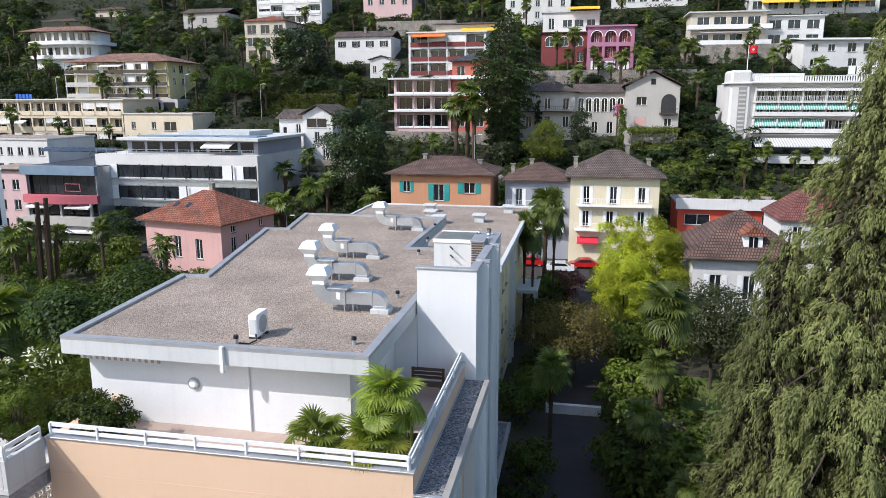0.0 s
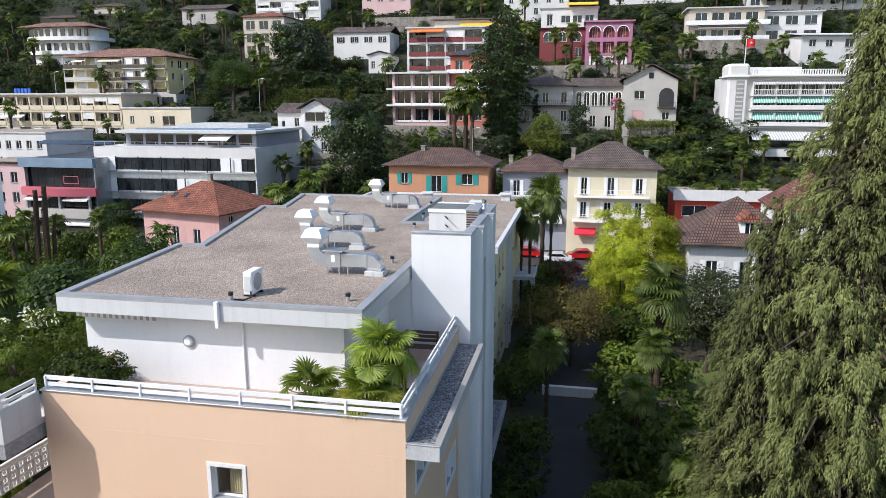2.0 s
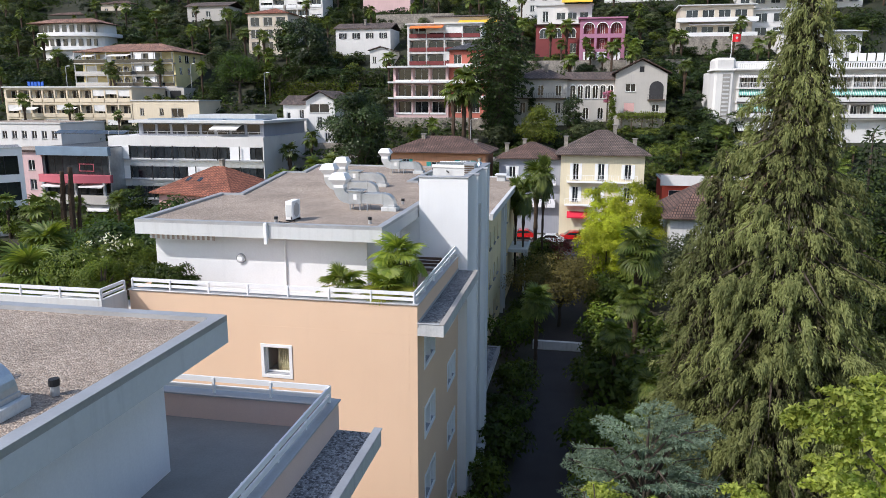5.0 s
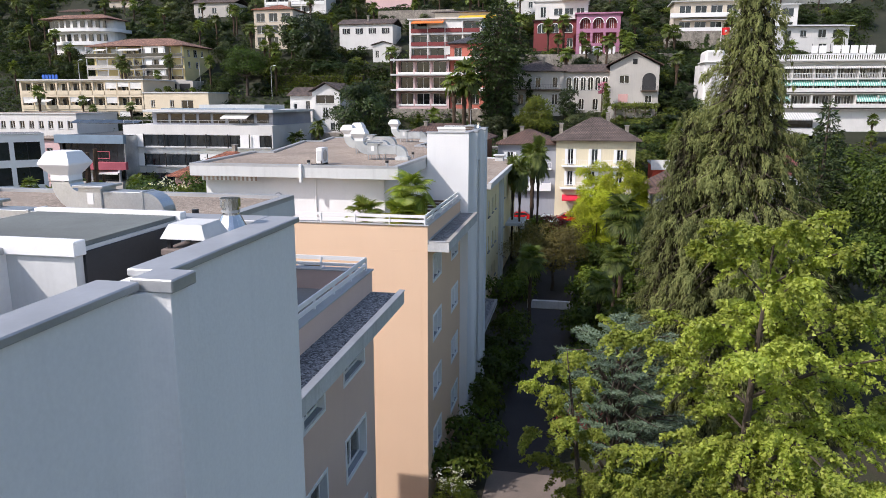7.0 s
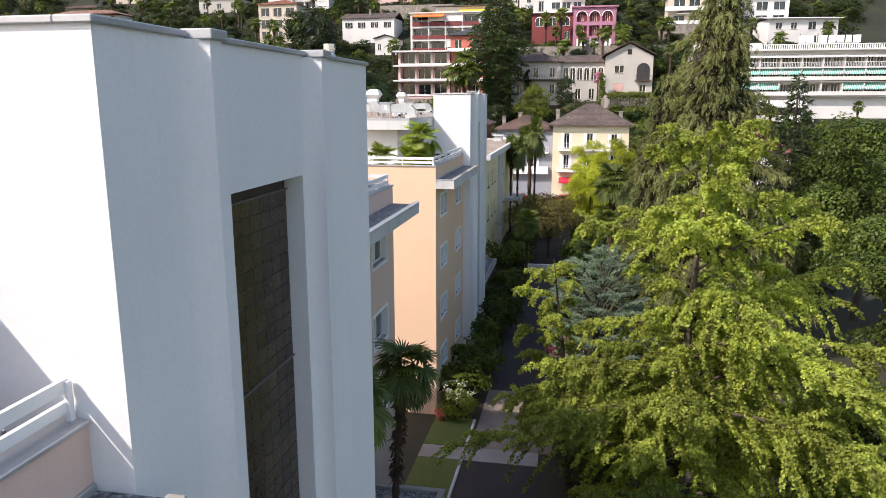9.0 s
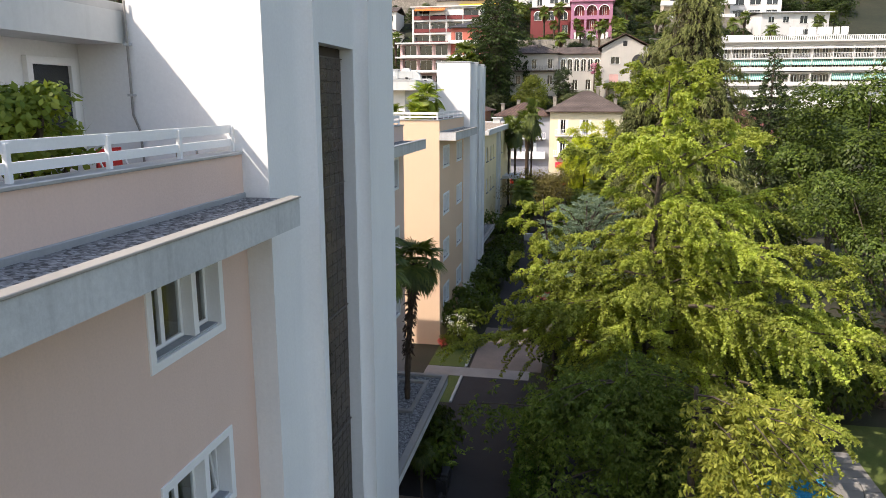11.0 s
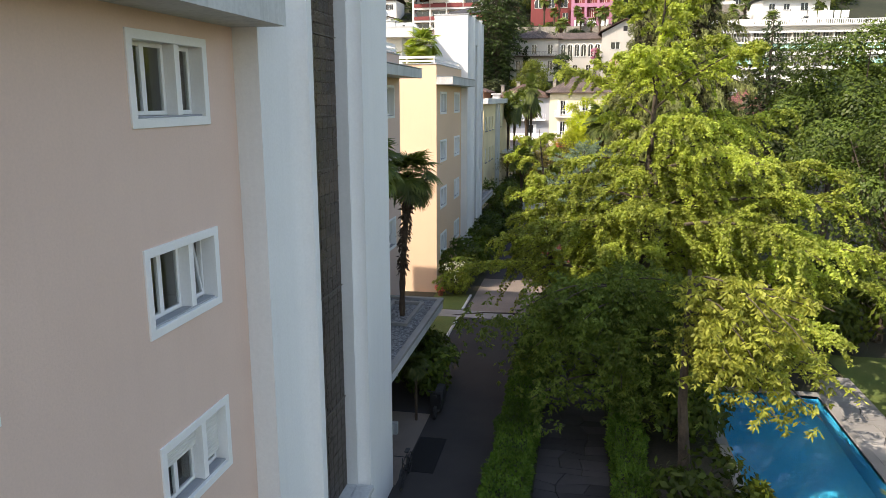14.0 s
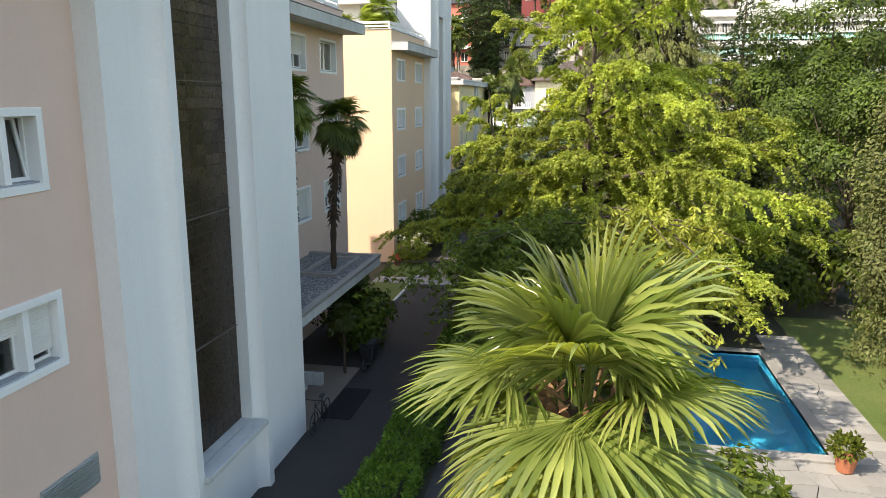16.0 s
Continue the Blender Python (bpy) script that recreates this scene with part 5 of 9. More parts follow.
# --- office block
u = root("office_block", (-84.2, 128, 0), "white office block with ribbon windows and a set-back top floor", "office building")
bands = [(0.3, 30.8, z, z + 2.3) for z in (10.4, 6.7, 3.0, -0.7)]
walls(u, 31.1, 25, 14.5, H_WHITE, bands, base=5)
for a, b, c, e in bands:
    n = 22
    wn_ = part("window", frame_ring(Shape(), "y", 0.1, 0.2, a, b, c, e, 0.1), M_ZINC, u)
    for i in range(n):
        x0, x1 = a + (b - a) * i / n, a + (b - a) * (i + 1) / n
        part("pane", Shape().box(x0 + 0.05, x1 - 0.05, 0.16, 0.2, c + 0.05, e - 0.05), M_PANE, wn_)
    if c > 3:
        part("blind", Shape().box(0.4, 4.2, -0.05, 0.06, c - 0.2, e), M_WHITEPAINT, wn_)
        part("blind", Shape().box(24.5 if c > 8 else 16.0, 28.4 if c > 8 else 22.0, -0.05, 0.06, c, e), M_WHITEPAINT, wn_)
    part("ledge", Shape().box(0, 31.1, -0.45, 0.0, c - 0.25, c - 0.05), M_ZINC, u)
    part("spandrel", Shape().box(4.4, 31.0, -0.06, 0.0, c - 1.35, c - 0.25, 0.01), M_GALV, u, "grey metal spandrel")
    for i in range(8):
        part("mullion", Shape().box(0.1 + i * 4.4, 0.22 + i * 4.4, -0.5, -0.3, c - 0.1, e + 0.15), M_DARK, u)
walls_top = part("top_floor_wall", Shape().box(5, 30.2, 2.4, 22, 14.5, 16.9), H_GREY, u)
for x in range(6, 30, 3):
    part("top_window", Shape().box(x, x + 2.4, 2.3, 2.42, 14.9, 16.6), M_PANE, walls_top)
part("top_roof", Shape().box(4.0, 31.0, 0.8, 23, 16.9, 17.4, 0.02), M_FASCIA, u)
for i in range(16):
    part("rail_post", Shape().box(0.2 + i * 2.0, 0.26 + i * 2.0, 0.1, 0.16, 14.5, 15.4), M_ZINC, u)
part("terrace_rail", Shape().box(0.1, 31.0, 0.1, 0.16, 15.35, 15.42), M_ZINC, u)
for i in range(3):
    part("solar_panel", Shape().box(6 + i * 8, 13.4 + i * 8, 4, 8, 17.42, 17.6, 0.01), H_BLUEPANEL, u)
part("roof_unit", Shape().box(12, 26, 8, 18, 17.4, 18.3), M_CONC, u)
awning(u, 20.6, 26.0, 2.2, 16.6, 2.2, 0.7, H_AWN_WHITE)
for i in range(7):
    part("solar_panel", Shape().prism([(3, 14.7), (5, 15.3), (5, 15.2), (3, 14.6)], "x", -14 + i * 2.2, -12 + i * 2.2), M_PANE, u)
# --- glass-fronted corner building
u = root("shop_building", (-95.2, 124, 0), "dark glazed building with a blue-grey fascia and a red curved balcony", "building")
H_NIGHT = surface("dark_cladding", (0.035, 0.042, 0.055), 0.35, large=0.3, fine=4)
H_ROSERED = paint("rose_red_parapet", (0.52, 0.13, 0.16))
walls(u, 13.8, 22, 12.6, H_NIGHT, [(0.4, 13.4, 7.4, 11.2), (0.4, 13.4, 3.6, 6.2), (0.4, 13.4, 0.2, 2.6)], base=5)
for c, e in ((7.4, 11.2), (3.6, 6.2), (0.2, 2.6)):
    for i in range(4):
        far_window(u, "y", 0.3, 1, 0.4 + 13 / 4 * i, 0.4 + 13 / 4 * (i + 1), c, e, M_DARK, sill=False)
part("fascia", Shape().box(-0.6, 14.2, -0.9, 0.0, 11.1, 12.7, 0.02), H_BLUEPANEL, u)
part("side_wall", Shape().box(13.8, 13.95, -0.2, 20, 0, 12.5), M_GALV, u)
s = Shape().prism([(-0.6, 0.0)] + [(-0.6 + 14.8 * i / 14, -0.8 - 1.5 * math.sin(math.pi * i / 14)) for i in range(15)] + [(14.2, 0.0)], "z", 6.2, 7.6)
part("curved_balcony", s, H_ROSERED, u, "rose red curved parapet")
part("lower_parapet", Shape().box(-0.4, 13.8, -1.6, 0, 2.3, 3.9, 0.02), H_STONEGREY, u)
for x in (0.4, 7.0, 12.9):
    part("pillar", Shape().box(x, x + 0.4, -1.3, -0.9, 3.9, 6.2), M_ZINC, u)
awning(u, 0.6, 5.4, -0.2, 6.1, 1.8, 0.5, H_AWN_WHITE)
awning(u, 8.4, 13.2, -0.2, 6.1, 1.8, 0.5, H_AWN_WHITE)
awning(u, 7.6, 13.6, -0.2, 2.4, 1.2, 1.2, H_AWN_WHITE)
part("orange_frame", frame_ring(Shape(), "y", -0.2, -0.12, 7.6, 10.6, 8.2, 9.6, 0.12), H_ROSERED, u)
s = Shape()
for i in range(9):
    s.box(0.4 + i * 0.34, 0.62 + i * 0.34, -0.53, -0.5, 11.7, 12.1)
part("sign_bars", s, M_WHITEPAINT, u, "white sign bars")
u = root("glass_office", (-83.1 - 22.9 * math.cos(radians(44)), 105.3 - 22.9 * math.sin(radians(44)), 0), "white framed office block with large dark windows", "office building", turn=44)
fr = [(0.7 + 4.45 * i, 4.45 * (i + 1), z, z + 2.9) for i in range(5) for z in (1.6, 5.5, 9.6)]
walls(u, 22.9, 7, 13.7, M_WHITEPAINT, fr)
for q in fr:
    far_window(u, "y", 0.0, 1, *q, frame_mat=M_DARK, sill=False)
part("parapet", Shape().box(-0.1, 23.0, -0.1, 7.1, 13.7, 13.85, 0.02), M_FASCIA, u)
part("roof_covering", Shape().box(0.2, 22.7, 0.2, 6.8, 13.85, 13.88), M_GRAVELG, u)
house("pink_house", "narrow pink house with a brown flat roof", -106, 124, 0, 10.6, 10, 11.6, H_ROSE, grid(3, 10.6, 1.6, 1.4, (8.2, 4.6, 1.2), 1.9), "flat", R_BROWN, over=0.4)
house("grey_block", "pale grey block with square windows", -124, 138, 6, 22, 14, 10.2, H_WHITE, grid(9, 22, 1.0, 1.2, (7.2, 4.0, 0.8), 1.6), "flat", M_CONC, over=0.2)

# --- cream hotel with loggias
def loggia_block(name, label, x, y, z, w, d, h, wall, rows, n, storey, depth=1.5, parapet=None, turn=0.0, arch_rows=(), margin=0.4, cat="hotel", rail_h=0.9):
    """A block with rows of recessed balconies between piers."""
    u = root(name, (x, y, z), label, cat, turn=turn)
    bay = (w - 2 * margin) / n
    holes = [(margin + i * bay + 0.18, margin + (i + 1) * bay - 0.18, r, r + storey - 0.55) for r in rows for i in range(n)]
    part("wall", holed(Shape(), "y", 0.0, 0.3, 0, w, -4, h, holes), wall, u)
    part("wall", Shape().box(w - 0.3, w, 0.3, d, -4, h), wall, u)
    part("wall", Shape().box(0, 0.3, 0.3, d, -4, h), wall, u)
    part("back_wall", Shape().box(0.3, w - 0.3, depth, depth + 0.3, -4, h - 0.1), wall, u)
    part("roof", Shape().box(-0.4, w + 0.4, -0.4, d, h, h + 0.3, 0.02), M_FASCIA, u)
    for r in rows:
        part("floor", Shape().box(0.3, w - 0.3, 0.3, depth, r - 0.2, r), M_CONC, u)
    for k, (a, b, c, e) in enumerate(holes):
        bl = part("balcony", Shape().box(a - 0.05, b + 0.05, -0.14, -0.002, c - 0.1, c + rail_h, 0.01), parapet or wall, u)
        far_window(bl, "y", depth - 0.2, 1, a + 0.15, b - 0.35, c + 0.05, e - 0.25, sill=False)
        if random.random() < 0.42:
            part("blind", Shape().box(a + 0.02, b - 0.02, 0.1, 0.16, e - (e - c) * random.uniform(0.3, 0.7), e), H_AWN_WHITE, bl)
    return u


u = loggia_block("cream_hotel", "cream hotel with rows of loggias", -134, 160, 13.0, 34, 14, 10.9, H_CREAM, (0.7, 4.1, 7.6), 10, 3.4)
s = Shape()
for i in range(5):
    s.box(7.0 + i * 0.9, 7.6 + i * 0.9, -0.3, -0.1, 11.3, 12.3)
part("sign_bars", s, surface("blue_sign", (0.05, 0.16, 0.6), 0.5), u, "blue sign bars on the roof edge")
for i, x in enumerate((3.2, 6.6, 17.0)):
    awning(u, x, x + 2.6, -0.1, 6.4, 1.4, 0.5, H_AWN_WHITE)
house("cream_wing", "low cream wing with a planted roof terrace", -100.2, 160, 14, 17, 10, 6.8, H_CREAM, [(2, 3, 3.6, 5.2), (7, 8, 3.6, 5.2), (10, 13, 3.2, 5.2)], "flat", M_CONC, over=0.2)
# --- yellow terraced villa
u = root("terraced_villa", (-127.0, 180, 25.0), "yellow and white villa with arcades and terraces under a tiled roof", "house")
ah = [(9.6 + i * 2.15, 11.3 + i * 2.15, z, z + 2.2) for i in range(3) for z in (2.5, -0.3)]
wh = [(1.0, 4.0, 2.7, 4.8), (5.2, 8.2, 2.7, 4.8), (1.0, 4.0, -0.2, 1.9), (1.0, 4.2, 5.7, 7.7), (5.2, 8.4, 5.7, 7.7), (9.8, 12.6, 5.7, 7.7), (13.4, 15.8, 5.7, 7.7)]
eh = [(2.0, 3.2, 5.7, 7.4), (5.0, 7.0, 5.6, 7.6), (9.0, 10.2, 5.7, 7.4), (2.0, 3.2, 2.7, 4.4), (6.0, 7.2, 2.7, 4.4)]
walls(u, 26.6, 13, 8.2, H_YELLOW, ah + wh, eh, base=4)
for a, b, c, e in ah:
    arch_fill(u, a, b, e, 0.0, H_YELLOW, H_PALEYELLOW)
    far_window(u, "y", 0.5, 1, a + 0.3, b - 0.3, c + 0.02, e - 0.4, sill=False)
for k, q in enumerate(wh):
    if k in (0, 2, 4):
        part("shutter", Shape().box(q[0], q[1], 0.06, 0.14, q[2], q[3]), M_WHITEPAINT, u, "closed white shutter")
    else:
        far_window(u, "y", 0.0, 1, *q, sill=False)
for q in eh:
    far_window(u, "x", 26.6, -1, *q)
roof(u, "hip", 0, 26.6, -1.0, 13, 8.2, 2.4, R_FADED, 1.2)
for z in (5.4, 2.4, -0.4):
    for x0, x1, y0 in ((-0.6, 9.2, -2.8), (9.2, 16.0, -1.1), (16.0, 23.4, -2.9), (23.4, 26.9, -1.4)):
        b_ = part("terrace_slab", Shape().box(x0, x1, y0, 0, z - 0.2, z, 0.02), H_STONEGREY, u)
        part("top_rail", Shape().box(x0, x1, y0 + 0.02, y0 + 0.07, z + 0.92, z + 0.97), M_ZINC, b_)
        part("glass_rail", Shape().box(x0 + 0.1, x1 - 0.1, y0 + 0.03, y0 + 0.05, z + 0.1, z + 0.88), M_PANE if x0 > 9 or z > 5 else H_STONEGREY, b_)
        for i in range(1 + int((x1 - x0) / 3.2)):
            part("column", Shape().box(x0 + 0.1 + i * 3.1, x0 + 0.28 + i * 3.1, y0 + 0.1, y0 + 0.28, z, z + 2.6), M_ZINC, b_)
part("bay", Shape().box(16.4, 22.5, -2.2, 0, -0.4, 8.0, 0.02), H_STONEGREY, u, "pale bay front with closed blinds")
for z in (5.7, 2.7, -0.1):
    for i in range(3):
        part("bay_window", Shape().box(16.8 + i * 1.95, 18.6 + i * 1.95, -2.26, -2.2, z, z + 2.0), M_WHITEPAINT if (i + int(z)) % 3 else M_PANE, u)
awning(u, 2.2, 5.4, -0.1, 7.9, 3.2, 0.7, H_AWN_WHITE)
awning(u, 9.6, 15.6, -0.1, 7.9, 3.4, 0.7, H_AWN_WHITE)
part("lower_terrace", Shape().box(-2, 30, -5.4, -2.85, -3.0, -0.6, 0.03), H_STONEGREY, u, "grey garden terrace wall")
part("garage", Shape().box(22, 32, -5.8, -0.2, -4.2, -0.9, 0.03), H_STONEGREY, u)
part("garage_door", Shape().box(24, 27.4, -5.86, -5.8, -3.9, -1.6), M_DARK, u)
part("garage_door", Shape().box(28.2, 31.2, -5.86, -5.8, -3.9, -1.6), M_DARK, u)
# --- round-ended house
u = root("round_house", (-160.3, 203, 35.4), "white round-ended house with a faded tiled roof", "house")
arc = [(0, 9)] + [(11 - 11 * math.cos(math.pi * i / 14), 4.5 - 4.5 * math.sin(math.pi * i / 14)) for i in range(15)] + [(22, 9)]
part("wall", Shape().prism(arc, "z", -4, 7.9), H_WHITE, u)
for z in (0.6, 4.6):
    big = [(11 + (p[0] - 11) * 1.12, 5 + (p[1] - 5) * 1.25) for p in arc]
    part("balcony", Shape().prism(big, "z", z - 0.3, z + 0.7), M_WHITEPAINT, u)
    for i in range(2, 13):
        p = Vector((arc[i][0], arc[i][1]))
        part("pane", Shape().box(p.x - 0.7, p.x + 0.7, p.y - 0.12, p.y + 0.3, z + 0.9, z + 2.9), M_PANE, u)
roof(u, "hip", 0, 22, 0, 9, 7.9, 1.7, R_FADED, 0.9)
# --- tall beige house
u = house("tall_beige_house", "tall beige house with loggias and a red hip roof", -93.6, 209, 31.5, 12.3, 15, 14.0, H_BEIGE,
          grid(3, 12.3, 0.8, 2.7, (10.6, 7.2, 3.8, 0.4), 2.4), "hip", R_RED, 2.0, over=0.5, east=[(3, 4, 7.6, 9.2), (7, 8, 7.6, 9.2), (3, 4, 11, 12.4), (7, 8, 11, 12.4)], stacks=((9.0, 6.0, 15.6),))
# --- white arcaded villa, two parts
house("white_villa", "white villa with a low brown roof on the slope", -66, 206, 34.5, 15.8, 10, 6.0, H_WHITE, grid(4, 15.8, 1.5, 1.1, (3.4,), 1.5), "gable_x", R_GREY, 1.8, shutters=M_DARK, over=0.5, base=8, stacks=((7.8, 3, 7.5),))
house("white_lodge", "small white lodge with dark windows", -53.2, 196, 26.5, 6.0, 8, 7.4, H_WHITE, [(0.7, 1.7, 4.2, 6.0), (3.7, 4.7, 4.2, 6.0), (0.5, 1.8, 0.6, 2.6), (2.3, 3.6, 0.6, 2.6), (4.1, 5.4, 0.6, 2.6)], "gable_y", R_GREY, 1.0, over=0.5)
# --- white chalet
house("white_chalet", "white chalet with a dark gabled roof", -53.5, 150, 12.5, 6.2, 12, 8.4, H_WHITE, [(0.8, 5.0, 6.0, 7.8), (2.4, 3.4, 3.0, 5.2), (0.8, 2.0, 0.4, 2.0), (4.0, 5.0, 0.4, 2.0)], "gable_y", R_GREY, 2.0, over=0.8)
house("white_annex", "white annex with small arched windows", -59.8, 153, 12.5, 6.3, 9, 7.6, H_WHITE, [(0.8, 1.6, 4.6, 6.0), (3.6, 4.6, 4.8, 6.6), (0.8, 2.2, 0.6, 2.4), (3.4, 4.6, 0.6, 2.4)], "gable_x", R_GREY, 1.8, over=0.6)
# --- red and white apartments with orange awning
u = loggia_block("terrace_apartments", "white apartment block with dark red balconies and an orange awning", -42.5, 194, 29.5, 19.5, 12, 10.6, H_WHITE, (0.6, 4.0, 7.4), 4, 3.3, 1.8, H_DARKRED, cat="apartment building")
awning(u, 1.0, 9.6, -0.1, 10.3, 1.8, 0.6, H_AWN_ORANGE)
u = house("upper_house", "flat-roofed house with a long yellow awning", -37.5, 204, 37.5, 19, 9, 5.4, H_BEIGE, grid(4, 19, 1.5, 3, (1.8,), 2.0), "gable_x", R_GREY, 0.8, over=0.8)
awning(u, 7.0, 18.4, -0.1, 4.6, 2.4, 0.8, H_AWN_YELLOW)
# --- pink and coral apartments
u = loggia_block("pink_apartments", "pink apartment block with white balcony bands", -38.7, 165, 17.5, 12.4, 12, 10.6, H_ROSE, (0.6, 4.2, 7.7), 3, 3.5, 1.6, M_WHITEPAINT, cat="apartment building", rail_h=0.3)
for z in (4.0, 7.4, 10.7):
    part("band", Shape().box(-1.0, 12.4, -1.3, 0.0, z - 0.15, z + 0.22, 0.02), M_FASCIA, u)
u = house("coral_apartments", "coral red apartment tower with pale balconies", -26.2, 165.5, 17.5, 7.8, 11, 14.2, H_CORAL, grid(2, 7.8, 1.0, 1.7, (11.2, 7.8, 4.4, 0.9), 2.1), "hip", R_SLATE, 1.7, over=0.7)
for z in (10.8, 7.4, 4.0):
    balcony(u, -0.5, 8.3, -1.3, 0, z, None, M_WHITEPAINT, up=0.55)
part("blind", Shape().box(3.3, 4.7, -0.6, -0.5, 7.4, 10.4), M_WHITEPAINT, u)
# --- long house with arcade and gabled house
u = house("long_house", "long grey-beige house with a dark balcony and brown roof", -11.6, 163, 17.0, 11.0, 9, 8.4, H_STONEGREY, grid(3, 11, 1.2, 1.2, (5.0, 1.4), 2.2), "hip", R_GREY, 2.2, over=0.8, frame_mat=M_WHITEPAINT, stacks=((6.5, 3, 10.3),))
balcony(u, 0, 10.8, -1.2, 0, 4.6, M_WOOD, M_DARK, up=1.0, solid=False)
u = house("arcade_wing", "wing with a glazed white arcade under a brown roof", -0.6, 163.6, 17.0, 10.0, 8, 8.2, H_STONEGREY, [(0.6 + i * 1.55, 1.75 + i * 1.55, 4.4, 7.2) for i in range(6)] + [(3.4, 4.6, 0.2, 2.6), (6.4, 7.6, 0.2, 2.6)], "gable_x", R_GREY, 1.7, over=0.6)
for i in range(6):
    arch_fill(u, 0.6 + i * 1.55, 1.75 + i * 1.55, 7.2, 0.0, H_STONEGREY, M_WHITEPAINT)
for a in (3.4, 6.4):
    arch_fill(u, a, a + 1.2, 2.6, 0.0, H_STONEGREY)
u = house("gabled_house", "pale gabled house with a balcony and red blind", 9.2, 161, 17.0, 10.1, 11, 9.4, H_STONEGREY, [(2.0, 4.0, 5.8, 7.4), (1.8, 3.9, 1.8, 3.6), (7.4, 8.8, 1.8, 3.3)], "gable_y", R_BROWN, 2.9, over=0.8)
# no recess here: a flat black panel stands in for the loggia's shade
part("loggia", Shape().box(6.7, 9.5, -0.03, 0.0, 4.3, 7.9), M_TAR, u, "black wall panel painted as the shade of an arched loggia")
arch_fill(u, 6.7, 9.5, 7.9, -0.035, H_STONEGREY, None, 0.03)
part("attic_window", Shape().box(4.6, 5.5, -0.04, 0.0, 9.7, 10.8), M_DARK, u)
balcony(u, 6.4, 9.8, -0.9, 0, 4.3, M_WOOD, M_DARK, up=0.9, solid=False)
part("blind", Shape().box(1.85, 3.85, -0.06, 0.08, 1.85, 3.55), H_PINK, u)
# --- magenta arcaded villa
u = root("arcaded_villa", (1.3, 199, 31), "magenta villa with white-edged arches on two storeys", "house")
holes = [(0.9 + i * 3.35, 3.6 + i * 3.35, z, z + 2.7) for i in range(3) for z in (6.6, 2.9)]
walls(u, 11.2, 10, 10.2, H_MAGENTA, holes + [(0.9 + i * 3.35, 3.6 + i * 3.35, 0.2, 2.2) for i in range(3)])
for a, b, c, e in holes:
    if c > 5:
        k = Shape()
        r = (b - a) / 2
        m = (a + b) / 2
        for i in range(10):
            t0, t1 = math.pi * i / 10, math.pi * (i + 1) / 10
            p = [(m + r * math.cos(t), e - r + r * math.sin(t)) for t in (t0, t1)]
            k.poly((p[0][0], -0.005, p[0][1]), (p[1][0], -0.005, p[1][1]), (p[1][0], -0.005, e + 0.02), (p[0][0], -0.005, e + 0.02))
            k.poly((p[0][0], -0.005, p[0][1]), (p[1][0], -0.005, p[1][1]), (p[1][0], 0.25, p[1][1]), (p[0][0], 0.25, p[0][1]))
        part("arch", k, H_MAGENTA, u)
        w_ = Shape()
        for i in range(12):
            t0, t1 = math.pi * i / 12, math.pi * (i + 1) / 12
            q = [(m + rr * math.cos(t), e - r + rr * math.sin(t)) for t in (t0, t1) for rr in (r - 0.02, r + 0.16)]
            w_.poly(*[(q[j][0], -0.02, q[j][1]) for j in (0, 1, 3, 2)])
        part("arch_trim", w_, M_WHITEPAINT, u)
    far_window(u, "y", 0.75, 1, a + 0.8, b - 0.8, c, e - 0.3, sill=False)
    part("wall_back", Shape().box(a - 0.1, b + 0.1, 0.86, 0.9, c - 0.1, e + 0.1), H_DARKRED, u)
part("cornice", Shape().box(-0.5, 11.7, -0.5, 10.4, 10.2, 10.6, 0.03), H_MAGENTA, u)
for i in range(3):
    part("garage_door", Shape().box(1.0 + i * 3.35, 3.5 + i * 3.35, 0.05, 0.2, 0.2, 2.2), M_WHITEPAINT, u)
u = house("red_arcade_house", "dark red house with an arcade of arches", -10.2, 205, 33, 11.6, 8, 7.4, H_DARKRED, [(1.0, 3.2, 4.2, 6.6), (4.6, 6.8, 4.2, 6.6), (8.2, 10.4, 4.2, 6.6), (9.0, 10.6, 0.4, 2.8)], "flat", R_BROWN, over=0.5)
for a, b in ((1.0, 3.2), (4.6, 6.8), (8.2, 10.4)):
    arch_fill(u, a, b, 6.6, 0.0, H_DARKRED, M_WHITEPAINT)
u = house("white_upper_house", "white house with wide windows and a yellow awning", -10.4, 212, 41, 14.6, 9, 5.2, H_WHITE, [(1.5, 3.0, 1.0, 3.8), (5.2, 7.6, 1.6, 3.4), (8.2, 10.6, 1.6, 3.4), (11.4, 13.6, 1.4, 3.4)], "flat", M_CONC, over=0.4)
awning(u, 6.5, 14.6, -0.2, 6.6, 2.0, 0.7, H_AWN_YELLOW)
